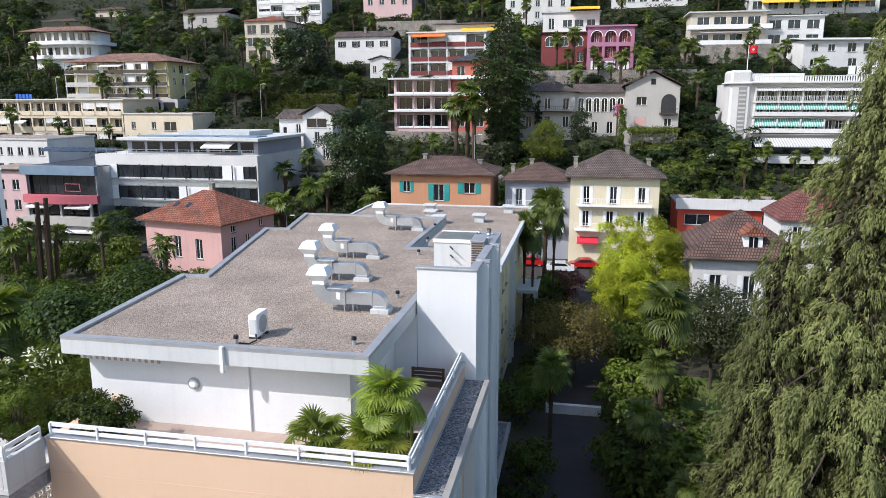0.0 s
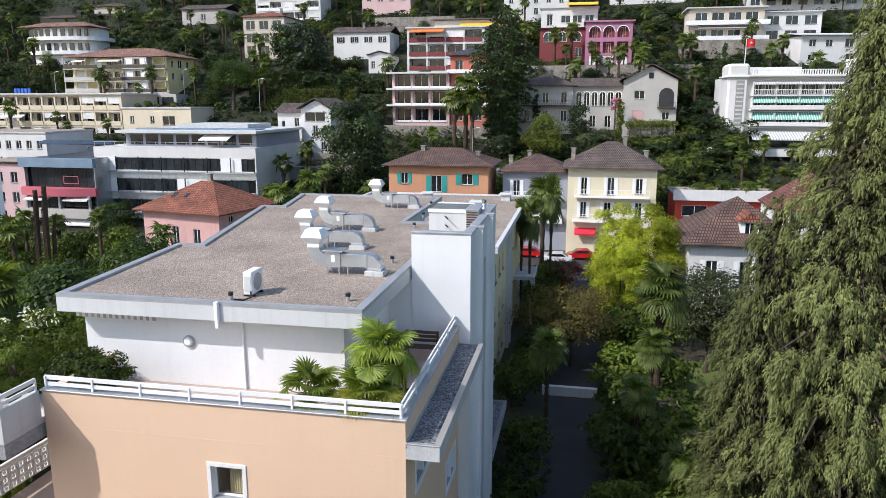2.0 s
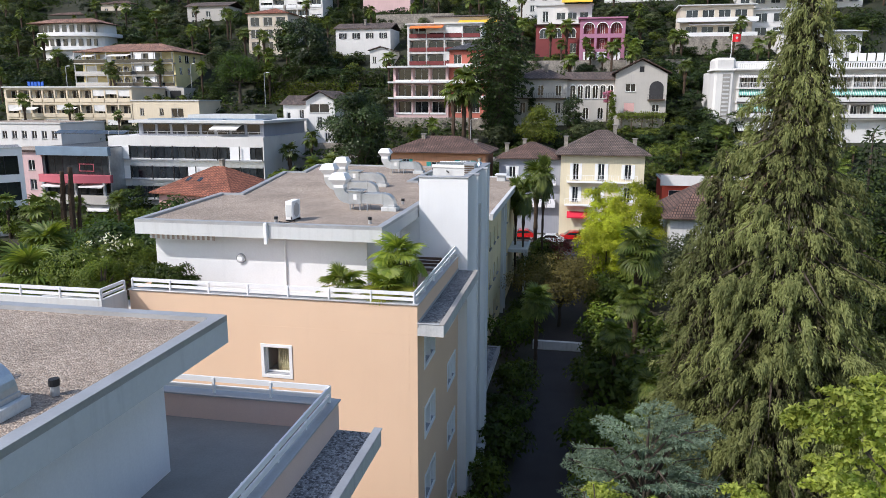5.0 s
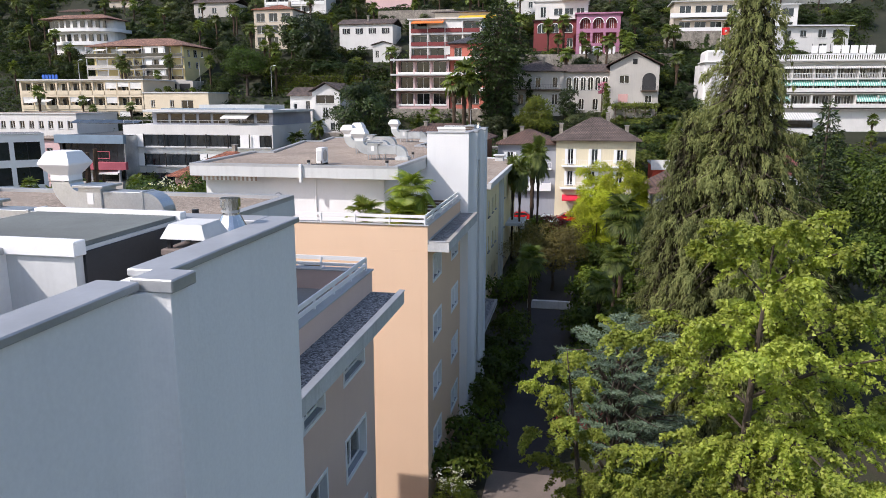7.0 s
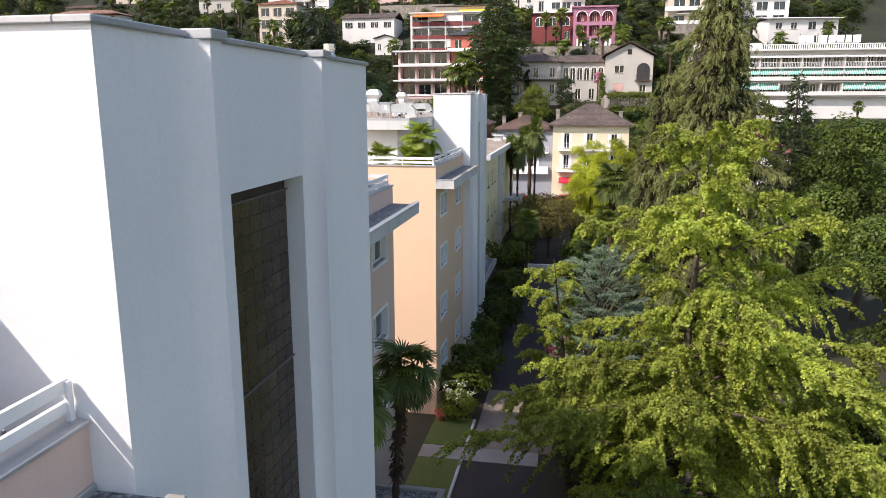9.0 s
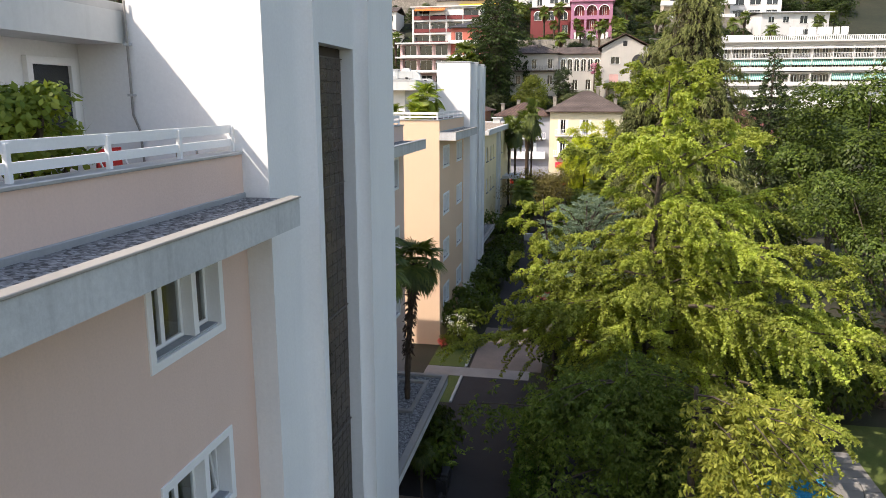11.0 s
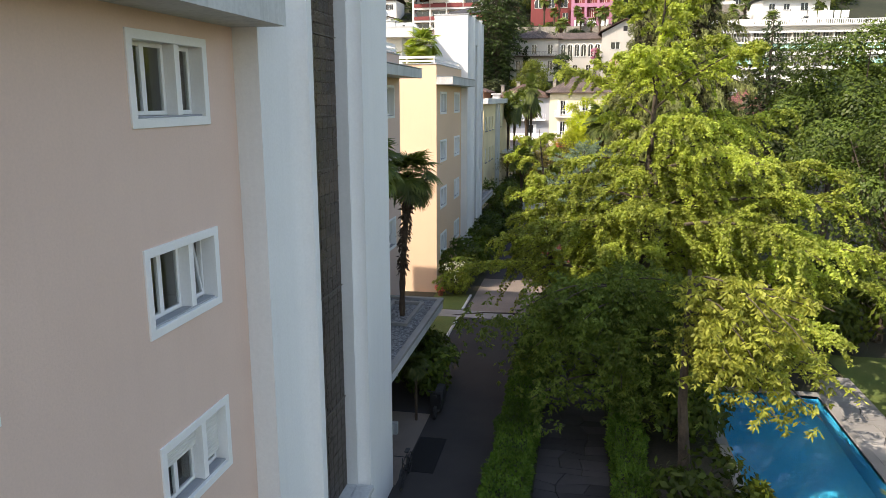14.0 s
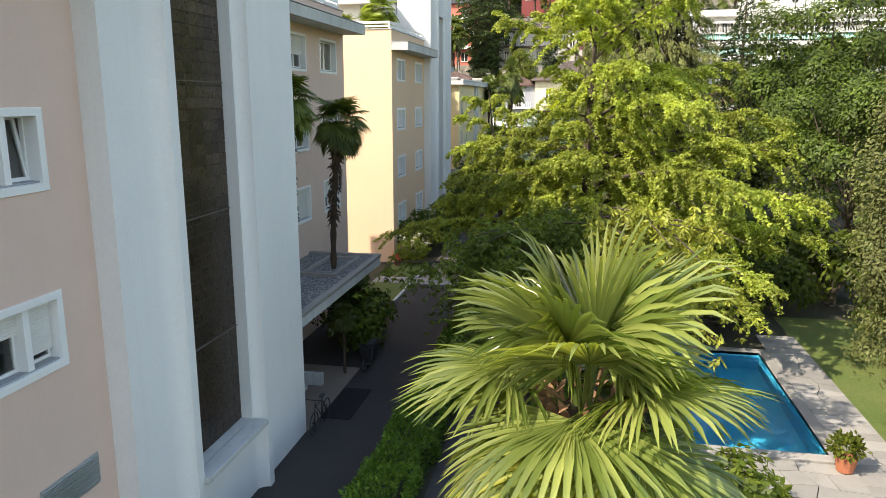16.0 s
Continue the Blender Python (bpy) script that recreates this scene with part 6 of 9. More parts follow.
# --- terraced houses on the upper slope
u = house("stepped_house", "cream stepped house with white terraces", 27.2, 213, 37, 18, 10, 8.4, H_BEIGE, grid(4, 18, 1.4, 3.0, (5.4, 1.2), 2.0), "flat", M_CONC, over=0.8)
for z in (4.4, 0.6):
    balcony(u, -1, 19, -2.4, 0, z, None, M_WHITEPAINT, up=0.9)
awning(u, 2, 16, -0.1, 4.0, 1.8, 0.4, H_AWN_WHITE)
house("white_terrace_house", "white flat-roofed terrace house", 45.5, 216, 37, 14, 10, 7.4, H_WHITE, grid(3, 14, 1, 3, (4.4, 0.8), 2.2), "flat", M_CONC, over=0.6)
u = house("white_slope_house", "white house with a low roof on the slope", 51.0, 200, 30.5, 17.5, 11, 6.9, H_WHITE, [(1.8, 3.4, 4.4, 6.0), (5.6, 7.2, 4.4, 6.0), (10.0, 12.0, 4.2, 6.2), (13.6, 16.2, 4.2, 6.2), (1.8, 3.4, 1.2, 2.6), (10.4, 12.4, 1.0, 2.8)], "gable_x", M_FASCIA, 0.8, turn=8, over=0.9)
# --- white hotel with awnings
def grand_hotel():
    u = root("white_hotel", (28.0, 157, 10.0), "white hotel with rows of balconies and green striped awnings", "hotel")
    w, d, h = 42.0, 16, 16.7
    b0, bay, bays = 4.0, 4.0, 9
    rows = (13.55, 10.9, 7.9)
    holes = [(b0 + i * bay + 0.1, b0 + (i + 1) * bay - 0.1, r, r + 2.35) for r in rows for i in range(bays)] + [(b0 + 0.2, 21, 3.9, 6.4)]
    walls(u, w, d, h, H_WHITE, holes, base=10)
    part("corner_tower", Shape().box(-0.5, 3.2, -0.9, 6, -6, h + 2.4, 0.4), H_WHITE, u)
    part("tower_cap", Shape().box(-0.9, 3.6, -1.3, 6.3, h - 0.1, h + 0.25, 0.1), H_WHITE, u)
    strip = part("tower_strip", Shape().box(1.0, 2.4, -0.95, -0.9, 3.5, h - 0.6), M_PAVE, u, "pierced grey stair screen")
    for k in range(16):
        part("screen_band", Shape().box(1.1, 2.3, -0.98, -0.95, 3.7 + k * 0.77, 4.0 + k * 0.77), M_CONC, strip)
    part("cornice", Shape().box(3.0, w + 0.6, -1.5, d, h, h + 0.4, 0.08), H_WHITE, u)
    for r in rows:
        sl = part("balcony_slab", Shape().box(b0 - 0.3, w, -1.3, 0.0, r - 0.3, r - 0.02, 0.02), H_WHITE, u)
        for i in range(bays + 1):
            part("divider", Shape().box(b0 + i * bay - 0.08, b0 + i * bay + 0.08, -1.2, -0.0, r, r + 2.4), H_WHITE, sl)
        if r > 13:
            rail = Shape()
            for i in range(int((w - b0) / 0.3)):
                rail.box(b0 + i * 0.3, b0 + i * 0.3 + 0.05, -1.25, -1.2, r, r + 0.85)
            rail.box(b0, w, -1.28, -1.18, r + 0.85, r + 0.93)
            part("rail", rail, M_WHITEPAINT, sl)
        else:
            part("parapet", Shape().box(b0 - 0.2, w, -1.3, -1.18, r - 0.35, r + 0.75, 0.02), H_WHITE, sl)
    for k, (a, b, c, e) in enumerate(holes[:-1]):
        for q in (a + 0.5, (a + b) / 2 + 0.3):
            far_window(u, "y", 0.4, 1, q, q + 1.2, c + 0.05, e - 0.1, sill=False)
        m = H_AWN_GREEN if c < 13 else H_AWN_WHITE
        if c > 9 or k % 9 < 3 or k % 9 > 5:
            drop = 0.5 if c > 13 else 1.15
            aw_ = awning(u, a, b, 0.0, e + 0.15, 1.5, drop, m)
            for q in range(9):
                x = a + (b - a) * (q + 0.5) / 9
                part("stripe", Shape().prism([(0.0, e + 0.17), (-1.5, e + 0.17 - drop), (-1.52, e - 0.08 - drop), (-1.51, e - 0.08 - drop), (-1.49, e + 0.16 - drop), (0, e + 0.16)], "x", x - 0.05, x + 0.05), M_WHITEPAINT if c < 13 else M_ZINC, aw_)
    big = awning(u, b0 - 0.2, 21.0, -1.3, 6.9, 3.4, 1.2, H_AWN_WHITE)
    for q in range(36):
        x = b0 + q * 0.48
        part("stripe", Shape().prism([(-1.3, 6.92), (-4.7, 5.72), (-4.73, 5.48), (-4.72, 5.48), (-4.69, 5.71), (-1.3, 6.91)], "x", x - 0.09, x + 0.09), M_ZINC, big)
    part("veranda_glass", Shape().box(b0 + 0.2, 21, 0.3, 0.35, 3.9, 6.4), M_PANE, u)
    part("veranda_floor", Shape().box(b0 - 1, 22, -5.2, 0, 3.0, 3.3), M_PAVE, u)
    part("veranda_parapet", Shape().box(b0 - 1, 22, -5.4, -5.2, 2.6, 3.9, 0.03), H_WHITE, u)
    bal = Shape()
    for i in range(int((w - 3.6) / 0.42)):
        bal.box(3.6 + i * 0.42, 3.8 + i * 0.42, -1.3, -1.15, h + 0.4, h + 1.2)
    bal.box(3.6, w, -1.35, -1.1, h + 1.2, h + 1.32)
    part("balustrade", bal, M_WHITEPAINT, u)
    part("roof_hut", Shape().box(4.0, 13, 3, 8, h + 0.35, h + 1.9, 0.02), H_WHITE, u)
    sign = part("roof_sign", Shape().box(19.0, 30.4, -0.6, -0.5, h + 1.4, h + 1.5), M_WHITEPAINT, u, "white sign bars on the roof")
    x = 19.2
    for i, wd in enumerate((1.1, 1.3, 0, 1.3, 1.3, 1.3, 1.1, 1.4)):
        if wd:
            part("bar", Shape().box(x, x + wd, -0.7, -0.5, h + 1.55, h + 3.0, 0.02), M_WHITEPAINT, sign)
        x += wd + 0.28 if wd else 0.9
    for x in (19.3, 22.6, 26.4, 30.2):
        part("stay", Shape().tube((x, -0.45, h + 0.35), (x, -0.45, h + 3.4), 0.05, n=6), M_DARK, sign)
    return u


grand_hotel()
fp = thing("flagpole", (30.4, 157.5, 28.6), "flagpole with a red flag bearing a white cross", "flag")
part("pole", Shape().tube((30.4, 157.5, 28.6), (30.4, 157.5, 33.6), 0.07, 0.05, 8), M_WHITEPAINT, fp)
s = Shape()
for i in range(6):
    a, b = i / 6, (i + 1) / 6
    y0, y1 = 157.5 + 0.12 * math.sin(a * 7), 157.5 + 0.12 * math.sin(b * 7)
    s.poly((30.45 + 1.5 * a, y0, 32.1), (30.45 + 1.5 * b, y1, 32.1), (30.45 + 1.5 * b, y1, 33.5), (30.45 + 1.5 * a, y0, 33.5))
fl = part("flag", s, surface("flag_red", (0.65, 0.015, 0.02), 0.7), fp, "red flag")
part("cross", Shape().box(30.98, 31.42, 157.3, 157.34, 32.7, 32.92).box(31.09, 31.31, 157.3, 157.34, 32.59, 33.03), M_WHITEPAINT, fl)
# --- top row
u = loggia_block("white_upper_block", "white apartment block high on the slope", -104, 240, 47, 22, 10, 11, H_WHITE, (0.6, 4.0, 7.4), 5, 3.3, 1.6, M_WHITEPAINT, cat="apartment building")
house("dark_roofed_house", "grey house with a dark roof high on the slope", -128, 236, 45, 15, 10, 6.5, H_STONEGREY, grid(3, 15, 1.5, 1.6, (3.2, 0.5), 1.8), "gable_x", R_GREY, 1.8)
house("cream_hill_house", "cream house with a brown roof on the hill", -188, 246, 44, 13, 9, 7, H_CREAM, grid(3, 13, 1.5, 1.2, (4.0, 1.0), 1.6), "hip", R_BROWN, 1.8)
house("stone_hill_house", "grey stone house among the trees", -170, 250, 50, 12, 9, 5, H_BEIGE, grid(3, 12, 1.5, 1.2, (2.0,), 1.5), "hip", R_BROWN, 1.6)
house("white_arched_house", "white house with small windows high on the slope", -23, 236, 47, 19, 9, 7, H_WHITE, grid(5, 19, 1.5, 1.3, (3.8, 0.6), 1.8), "gable_x", R_BROWN, 1.6)
u = house("yellow_awning_house", "long white house with yellow awnings", 46, 240, 47, 34, 10, 5.6, H_WHITE, grid(8, 34, 1, 2.6, (2.0,), 2.2), "flat", M_CONC, over=0.5)
awning(u, 3, 32, -0.1, 4.4, 2.2, 0.8, H_AWN_YELLOW)
house("rose_hill_house", "rose house on the hilltop", -70, 246, 51, 16, 10, 6, H_ROSE, grid(4, 16, 1.5, 1.6, (2.8,), 2.0), "hip", R_RED, 1.6)
house("wide_hill_house", "white wide-windowed house among hillside trees", 8, 246, 50, 22, 10, 6, H_WHITE, grid(6, 22, 1.2, 2.2, (2.6,), 2.2), "flat", M_CONC)

# --- retaining walls of the slope
def rubble_wall(x0, x1, y, z0, z1, label):
    single("retaining_wall", Shape().box(x0, x1, y, y + 0.6, z0, z1, 0.05), M_STONE, label, "wall", kind="structure")


rubble_wall(-40, -17, 161.5, 11.5, 17.4, "rough stone retaining wall under the pink apartments")
rubble_wall(-14, 26, 189, 26.0, 30.6, "stone retaining wall below the magenta villa")
rubble_wall(-62, -44, 147.5, 8.0, 12.5, "stone retaining wall under the white chalet")
rubble_wall(-60, -36, 226, 40.5, 46.5, "stone retaining wall high on the slope")
rubble_wall(24, 48, 204, 32.5, 37.0, "stone retaining wall below the stepped house")
flat_sheet("upper_road", -140, -12, 141.5, 146.5, 10.2, M_PAVE, "pale road climbing behind the houses", "road", 4.0)


def car(x, y, turn, paint_mat, label):
    u = root("car", (x, y, 0.04), label, "car", group="parked cars", turn=turn)
    prof = [(-2.0, 0.35), (-2.05, 0.75), (-1.9, 0.9), (-1.35, 0.95), (-0.7, 1.42), (0.75, 1.45), (1.5, 0.98), (2.0, 0.88), (2.08, 0.5), (2.0, 0.35)]
    part("body", Shape().prism(prof, "y", -0.82, 0.82), paint_mat, u)
    for y0 in (-0.835, 0.825):
        part("side_window", Shape().prism([(-1.15, 0.98), (-0.65, 1.34), (0.7, 1.36), (1.25, 1.0)], "y", y0, y0 + 0.01), M_PANE, u)
    part("windscreen", Shape().prism([(-1.33, 0.99), (-0.72, 1.41), (-0.75, 1.43), (-1.37, 1.0)], "y", -0.7, 0.7), M_PANE, u)
    part("rear_screen", Shape().prism([(0.8, 1.43), (1.47, 1.02), (1.5, 1.04), (0.83, 1.45)], "y", -0.7, 0.7), M_PANE, u)
    for wx in (-1.3, 1.3):
        for wy in (-0.8, 0.64):
            w_ = part("wheel", Shape().tube((wx, wy, 0.31), (wx, wy + 0.18, 0.31), 0.31, n=18), M_DARK, u)
            part("rim", Shape().tube((wx, wy - 0.01, 0.31), (wx, wy + 0.19, 0.31), 0.19, n=14), M_ZINC, w_)
    return u


car(2.2, 116.4, 5, M_CARRED, "red hatchback parked on the street")
car(-1.2, 113.6, 0, M_CARWHITE, "white car on the street")
car(-5.5, 116.6, 3, M_CARRED, "red car parked by the grey house")
car(-66, 114.5, 0, surface("car_dark", (0.02, 0.02, 0.025), 0.2, coat=0.6), "dark car parked by the office block")
car(-26.5, 144.0, 4, surface("car_blue", (0.12, 0.2, 0.3), 0.25, coat=0.6), "blue-grey car on the climbing road")


# ---------------------------------------------------------------- plants
L_BROAD = leafy("broad_leaf", (0.034, 0.060, 0.008), (0.088, 0.120, 0.020))
L_LIGHT = leafy("light_leaf", (0.085, 0.12, 0.018), (0.18, 0.20, 0.032))
L_DARK = leafy("dark_glossy_leaf", (0.015, 0.031, 0.007), (0.046, 0.072, 0.016), shine=0.45, through_light=0.2, gloss=0.3)
L_MID = leafy("mid_leaf", (0.060, 0.095, 0.012), (0.14, 0.175, 0.03))
# darker copy of the chestnut leaf, painting its side in the tower's shade
L_SHADY = leafy("shaded_chestnut_leaf", (0.075, 0.125, 0.024), (0.17, 0.22, 0.052), through_light=0.42)
L_MAGNOLIA = leafy("magnolia_leaf", (0.022, 0.046, 0.010), (0.064, 0.100, 0.020), gloss=0.16)
L_OLIVE = leafy("olive_leaf", (0.065, 0.085, 0.035), (0.12, 0.14, 0.06))
L_GINKGO = leafy("ginkgo_leaf", (0.186, 0.242, 0.042), (0.392, 0.435, 0.092), through_light=0.4)
L_CHESTNUT = leafy("chestnut_leaf", (0.17, 0.20, 0.032), (0.40, 0.41, 0.085), through_light=0.36)
L_CEDAR = leafy("cedar_spray", (0.108, 0.126, 0.042), (0.190, 0.204, 0.074), shine=0.6, through_light=0.18, spread=0.28)
# dark brownish leaf colour that paints the shade inside the cedar crowns
L_INNERSHADE = leafy("inner_shade_spray", (0.030, 0.032, 0.014), (0.070, 0.062, 0.032), shine=0.7, through_light=0.05)
L_BLUE = leafy("blue_needles", (0.115, 0.168, 0.118), (0.22, 0.29, 0.205), shine=0.7, through_light=0.2)
L_BAMBOO = leafy("bamboo_leaf", (0.22, 0.28, 0.022), (0.44, 0.46, 0.04), through_light=0.42)
L_RUST = leafy("rusty_leaf", (0.09, 0.08, 0.022), (0.15, 0.125, 0.04))
L_PALM = leafy("palm_frond", (0.060, 0.095, 0.016), (0.15, 0.185, 0.04), shine=0.4, through_light=0.3, spread=0.3, gloss=0.35)
L_PALMNEAR = leafy("fresh_palm_frond", (0.14, 0.21, 0.042), (0.47, 0.53, 0.155), shine=0.24, through_light=0.38, spread=0.35, gloss=0.9)
L_PALMMID = leafy("terrace_palm_frond", (0.10, 0.15, 0.022), (0.24, 0.28, 0.05), shine=0.38, through_light=0.35, spread=0.3, gloss=0.35)
L_YELLOWFROND = leafy("yellowing_frond", (0.26, 0.29, 0.045), (0.40, 0.40, 0.08), shine=0.4)
L_FLOWER = leafy("pink_blossom", (0.60, 0.10, 0.14), (0.75, 0.25, 0.28))
L_WHITEFLOWER = leafy("white_blossom", (0.75, 0.75, 0.66), (0.85, 0.85, 0.8))
RNG = np.random.default_rng(7)


def unit(a):
    return a / np.maximum(np.linalg.norm(a, axis=1, keepdims=True), 1e-9)


def leaf_data(name, V, material):
    """A mesh of separate faces from an array of n x corners x 3."""
    n, k = V.shape[:2]
    me = bpy.data.meshes.new(name)
    me.vertices.add(n * k)
    me.vertices.foreach_set("co", V.reshape(-1).astype(np.float32))
    me.loops.add(n * k)
    me.loops.foreach_set("vertex_index", np.arange(n * k, dtype=np.int32))
    me.polygons.add(n)
    me.polygons.foreach_set("loop_start", np.arange(0, n * k, k, dtype=np.int32))
    me.update(calc_edges=True)
    me.materials.append(material)
    return me


def leaf_mesh(name, C, D, U, length, width, material, fold=0.0, tips=4):
    """Pointed leaves at C, along D, with their breadth along U. Arrays of equal length. tips: 4 for a kite, 3 for a wedge."""
    n = len(C)
    length, width = np.broadcast_to(length, (n,))[:, None], np.broadcast_to(width, (n,))[:, None]
    D = unit(D)
    U = unit(U - D * (U * D).sum(1, keepdims=True))
    if tips == 3:
        return leaf_data(name, np.stack([C - U * width / 2, C + U * width / 2, C + D * length], 1), material)
    N = np.cross(D, U)
    V = np.empty((n, 4, 3))
    V[:, 0], V[:, 2] = C, C + D * length
    mid = C + D * length * 0.55
    V[:, 1], V[:, 3] = mid + U * width / 2 + N * fold * width, mid - U * width / 2 + N * fold * width
    return leaf_data(name, V, material)


def child(name, me, parent, label=""):
    ob = new(name, me)
    ob.parent = parent
    if label:
        tagged(ob, label)
    return ob


def rand_dirs(n):
    return unit(RNG.normal(size=(n, 3)))


def clump_cloud(centres, radii, per, flat=0.8, droop=0.25):
    """Leaf bases and directions in shells round clump centres."""
    C, D = [], []
    for c, r, k in zip(centres, radii, per):
        d = rand_dirs(k)
        d[:, 2] = np.where(d[:, 2] < -0.5, -d[:, 2], d[:, 2])
        rr = r * RNG.uniform(0.55, 1.05, (k, 1)) * (1 + 0.25 * np.sin(d[:, :1] * 5 + c[0]) * np.cos(d[:, 1:2] * 4 + c[1]))
        C.append(np.array(c) + d * rr * np.array([1, 1, flat]))
        q = d + RNG.normal(size=(k, 3)) * 0.7
        q[:, 2] -= droop
        D.append(q)
    return np.concatenate(C), unit(np.concatenate(D))


def skin_cloud(centres, radii, per, middle, flat=0.8, ragged=0.34, shed=0.35):
    """Leaves lying roughly on the skin of leaf clumps: places, directions and breadths."""
    C, D, U = [], [], []
    for c, r, k in zip(centres, radii, per):
        d = rand_dirs(k)
        d[:, 2] = np.where(d[:, 2] < -0.35, -d[:, 2], d[:, 2])
        rr = r * RNG.uniform(0.72, 1.06, (k, 1)) * (1 + 0.22 * np.sin(d[:, :1] * 5 + c[0]) * np.cos(d[:, 1:2] * 4 + c[1]))
        C.append(np.array(c) + d * rr * np.array([1, 1, flat]))
        out = np.array(c) - middle
        n = unit(d + 0.45 * out / max(np.linalg.norm(out), 0.1) + RNG.normal(size=(k, 3)) * ragged)
        q = np.cross(n, rand_dirs(k)) + n * 0.3
        q[:, 2] -= shed
        D.append(q)
        U.append(np.cross(n, q))
    return np.concatenate(C), unit(np.concatenate(D)), np.concatenate(U)


def broad_tree(name, label, h, r, leaves, size, material, trunk_h=0.3, clumps=22, seed=1, category="tree", squash=1.0, trunk_r=0.16, aspect=0.55, group="", limbs=True, tips=4):
    """A tree of trunk, limbs and a crown of leaf clumps with gaps. Stands at the origin."""
    global RNG
    RNG = np.random.default_rng(seed)
    u = root(name, (0, 0, 0), label, category, group)
    z0 = h * trunk_h
    zc, rz = (h + z0) / 2, (h - z0) / 2 * 0.92
    cs, rs = [], []
    for i in range(clumps):
        d = rand_dirs(1)[0]
        k = RNG.uniform(0.45, 0.92)
        cs.append((d[0] * r * k, d[1] * r * k, zc + d[2] * rz * k))
        rs.append(r * RNG.uniform(0.24, 0.44) * squash)
    w = np.array(rs) ** 2
    per = np.maximum((leaves * w / w.sum()).astype(int), 8)
    C, D, U = skin_cloud(cs, rs, per, np.array([0, 0, zc - rz * 0.3]))
    n = len(C)
    child("crown", leaf_mesh("crown", C, D, U, size * RNG.uniform(0.7, 1.3, n), size * aspect * RNG.uniform(0.7, 1.2, n), material, tips=tips), u)
    s = Shape()
    s.path([(0, 0, -0.3), (0.1 * r * 0.2, 0, z0 * 0.6), (0, 0.05 * r, z0 * 1.2), (0, 0, zc)], [trunk_r * 1.25, trunk_r, trunk_r * 0.8, trunk_r * 0.4])
    for c in cs[::2] if clumps < 80 and limbs else ():
        b = Vector((0, 0, z0 + (c[2] - z0) * 0.3))
        c = Vector(c)
        s.path([b, b.lerp(c, 0.5) + Vector((0, 0, -0.05 * h)), c], [trunk_r * 0.5, trunk_r * 0.3, trunk_r * 0.1], 5)
    child("trunk", mesh_of("trunk", s, M_BARK), u)
    return u


def blade_mesh(name, blades, material):
    """Long folded blades: lists of (points along the rib, half-width, normal)."""
    s = Shape()
    for pts, hw, nrm in blades:
        k = len(s.v)
        n = len(pts)
        for i, p in enumerate(pts):
            d = (pts[min(i + 1, n - 1)] - pts[max(i - 1, 0)]).normalized()
            side = d.cross(nrm).normalized()
            w = hw * (0.45 + 1.1 * i / (n - 1) if i < n - 1 and i / (n - 1) < 0.55 else 1.15 * (1 - i / (n - 1)) ** 0.40 + 0.03)
            lift = nrm * (w * 0.55)
            s.v += [tuple(p + side * w + lift), tuple(p), tuple(p - side * w + lift)]
        for i in range(n - 1):
            a = k + 3 * i
            s.f += [(a, a + 1, a + 4, a + 3), (a + 1, a + 2, a + 5, a + 4)]
    me = bpy.data.meshes.new(name)
    me.from_pydata(s.v, [], s.f)
    me.materials.append(material)
    for p in me.polygons:
        p.use_smooth = True
    return me


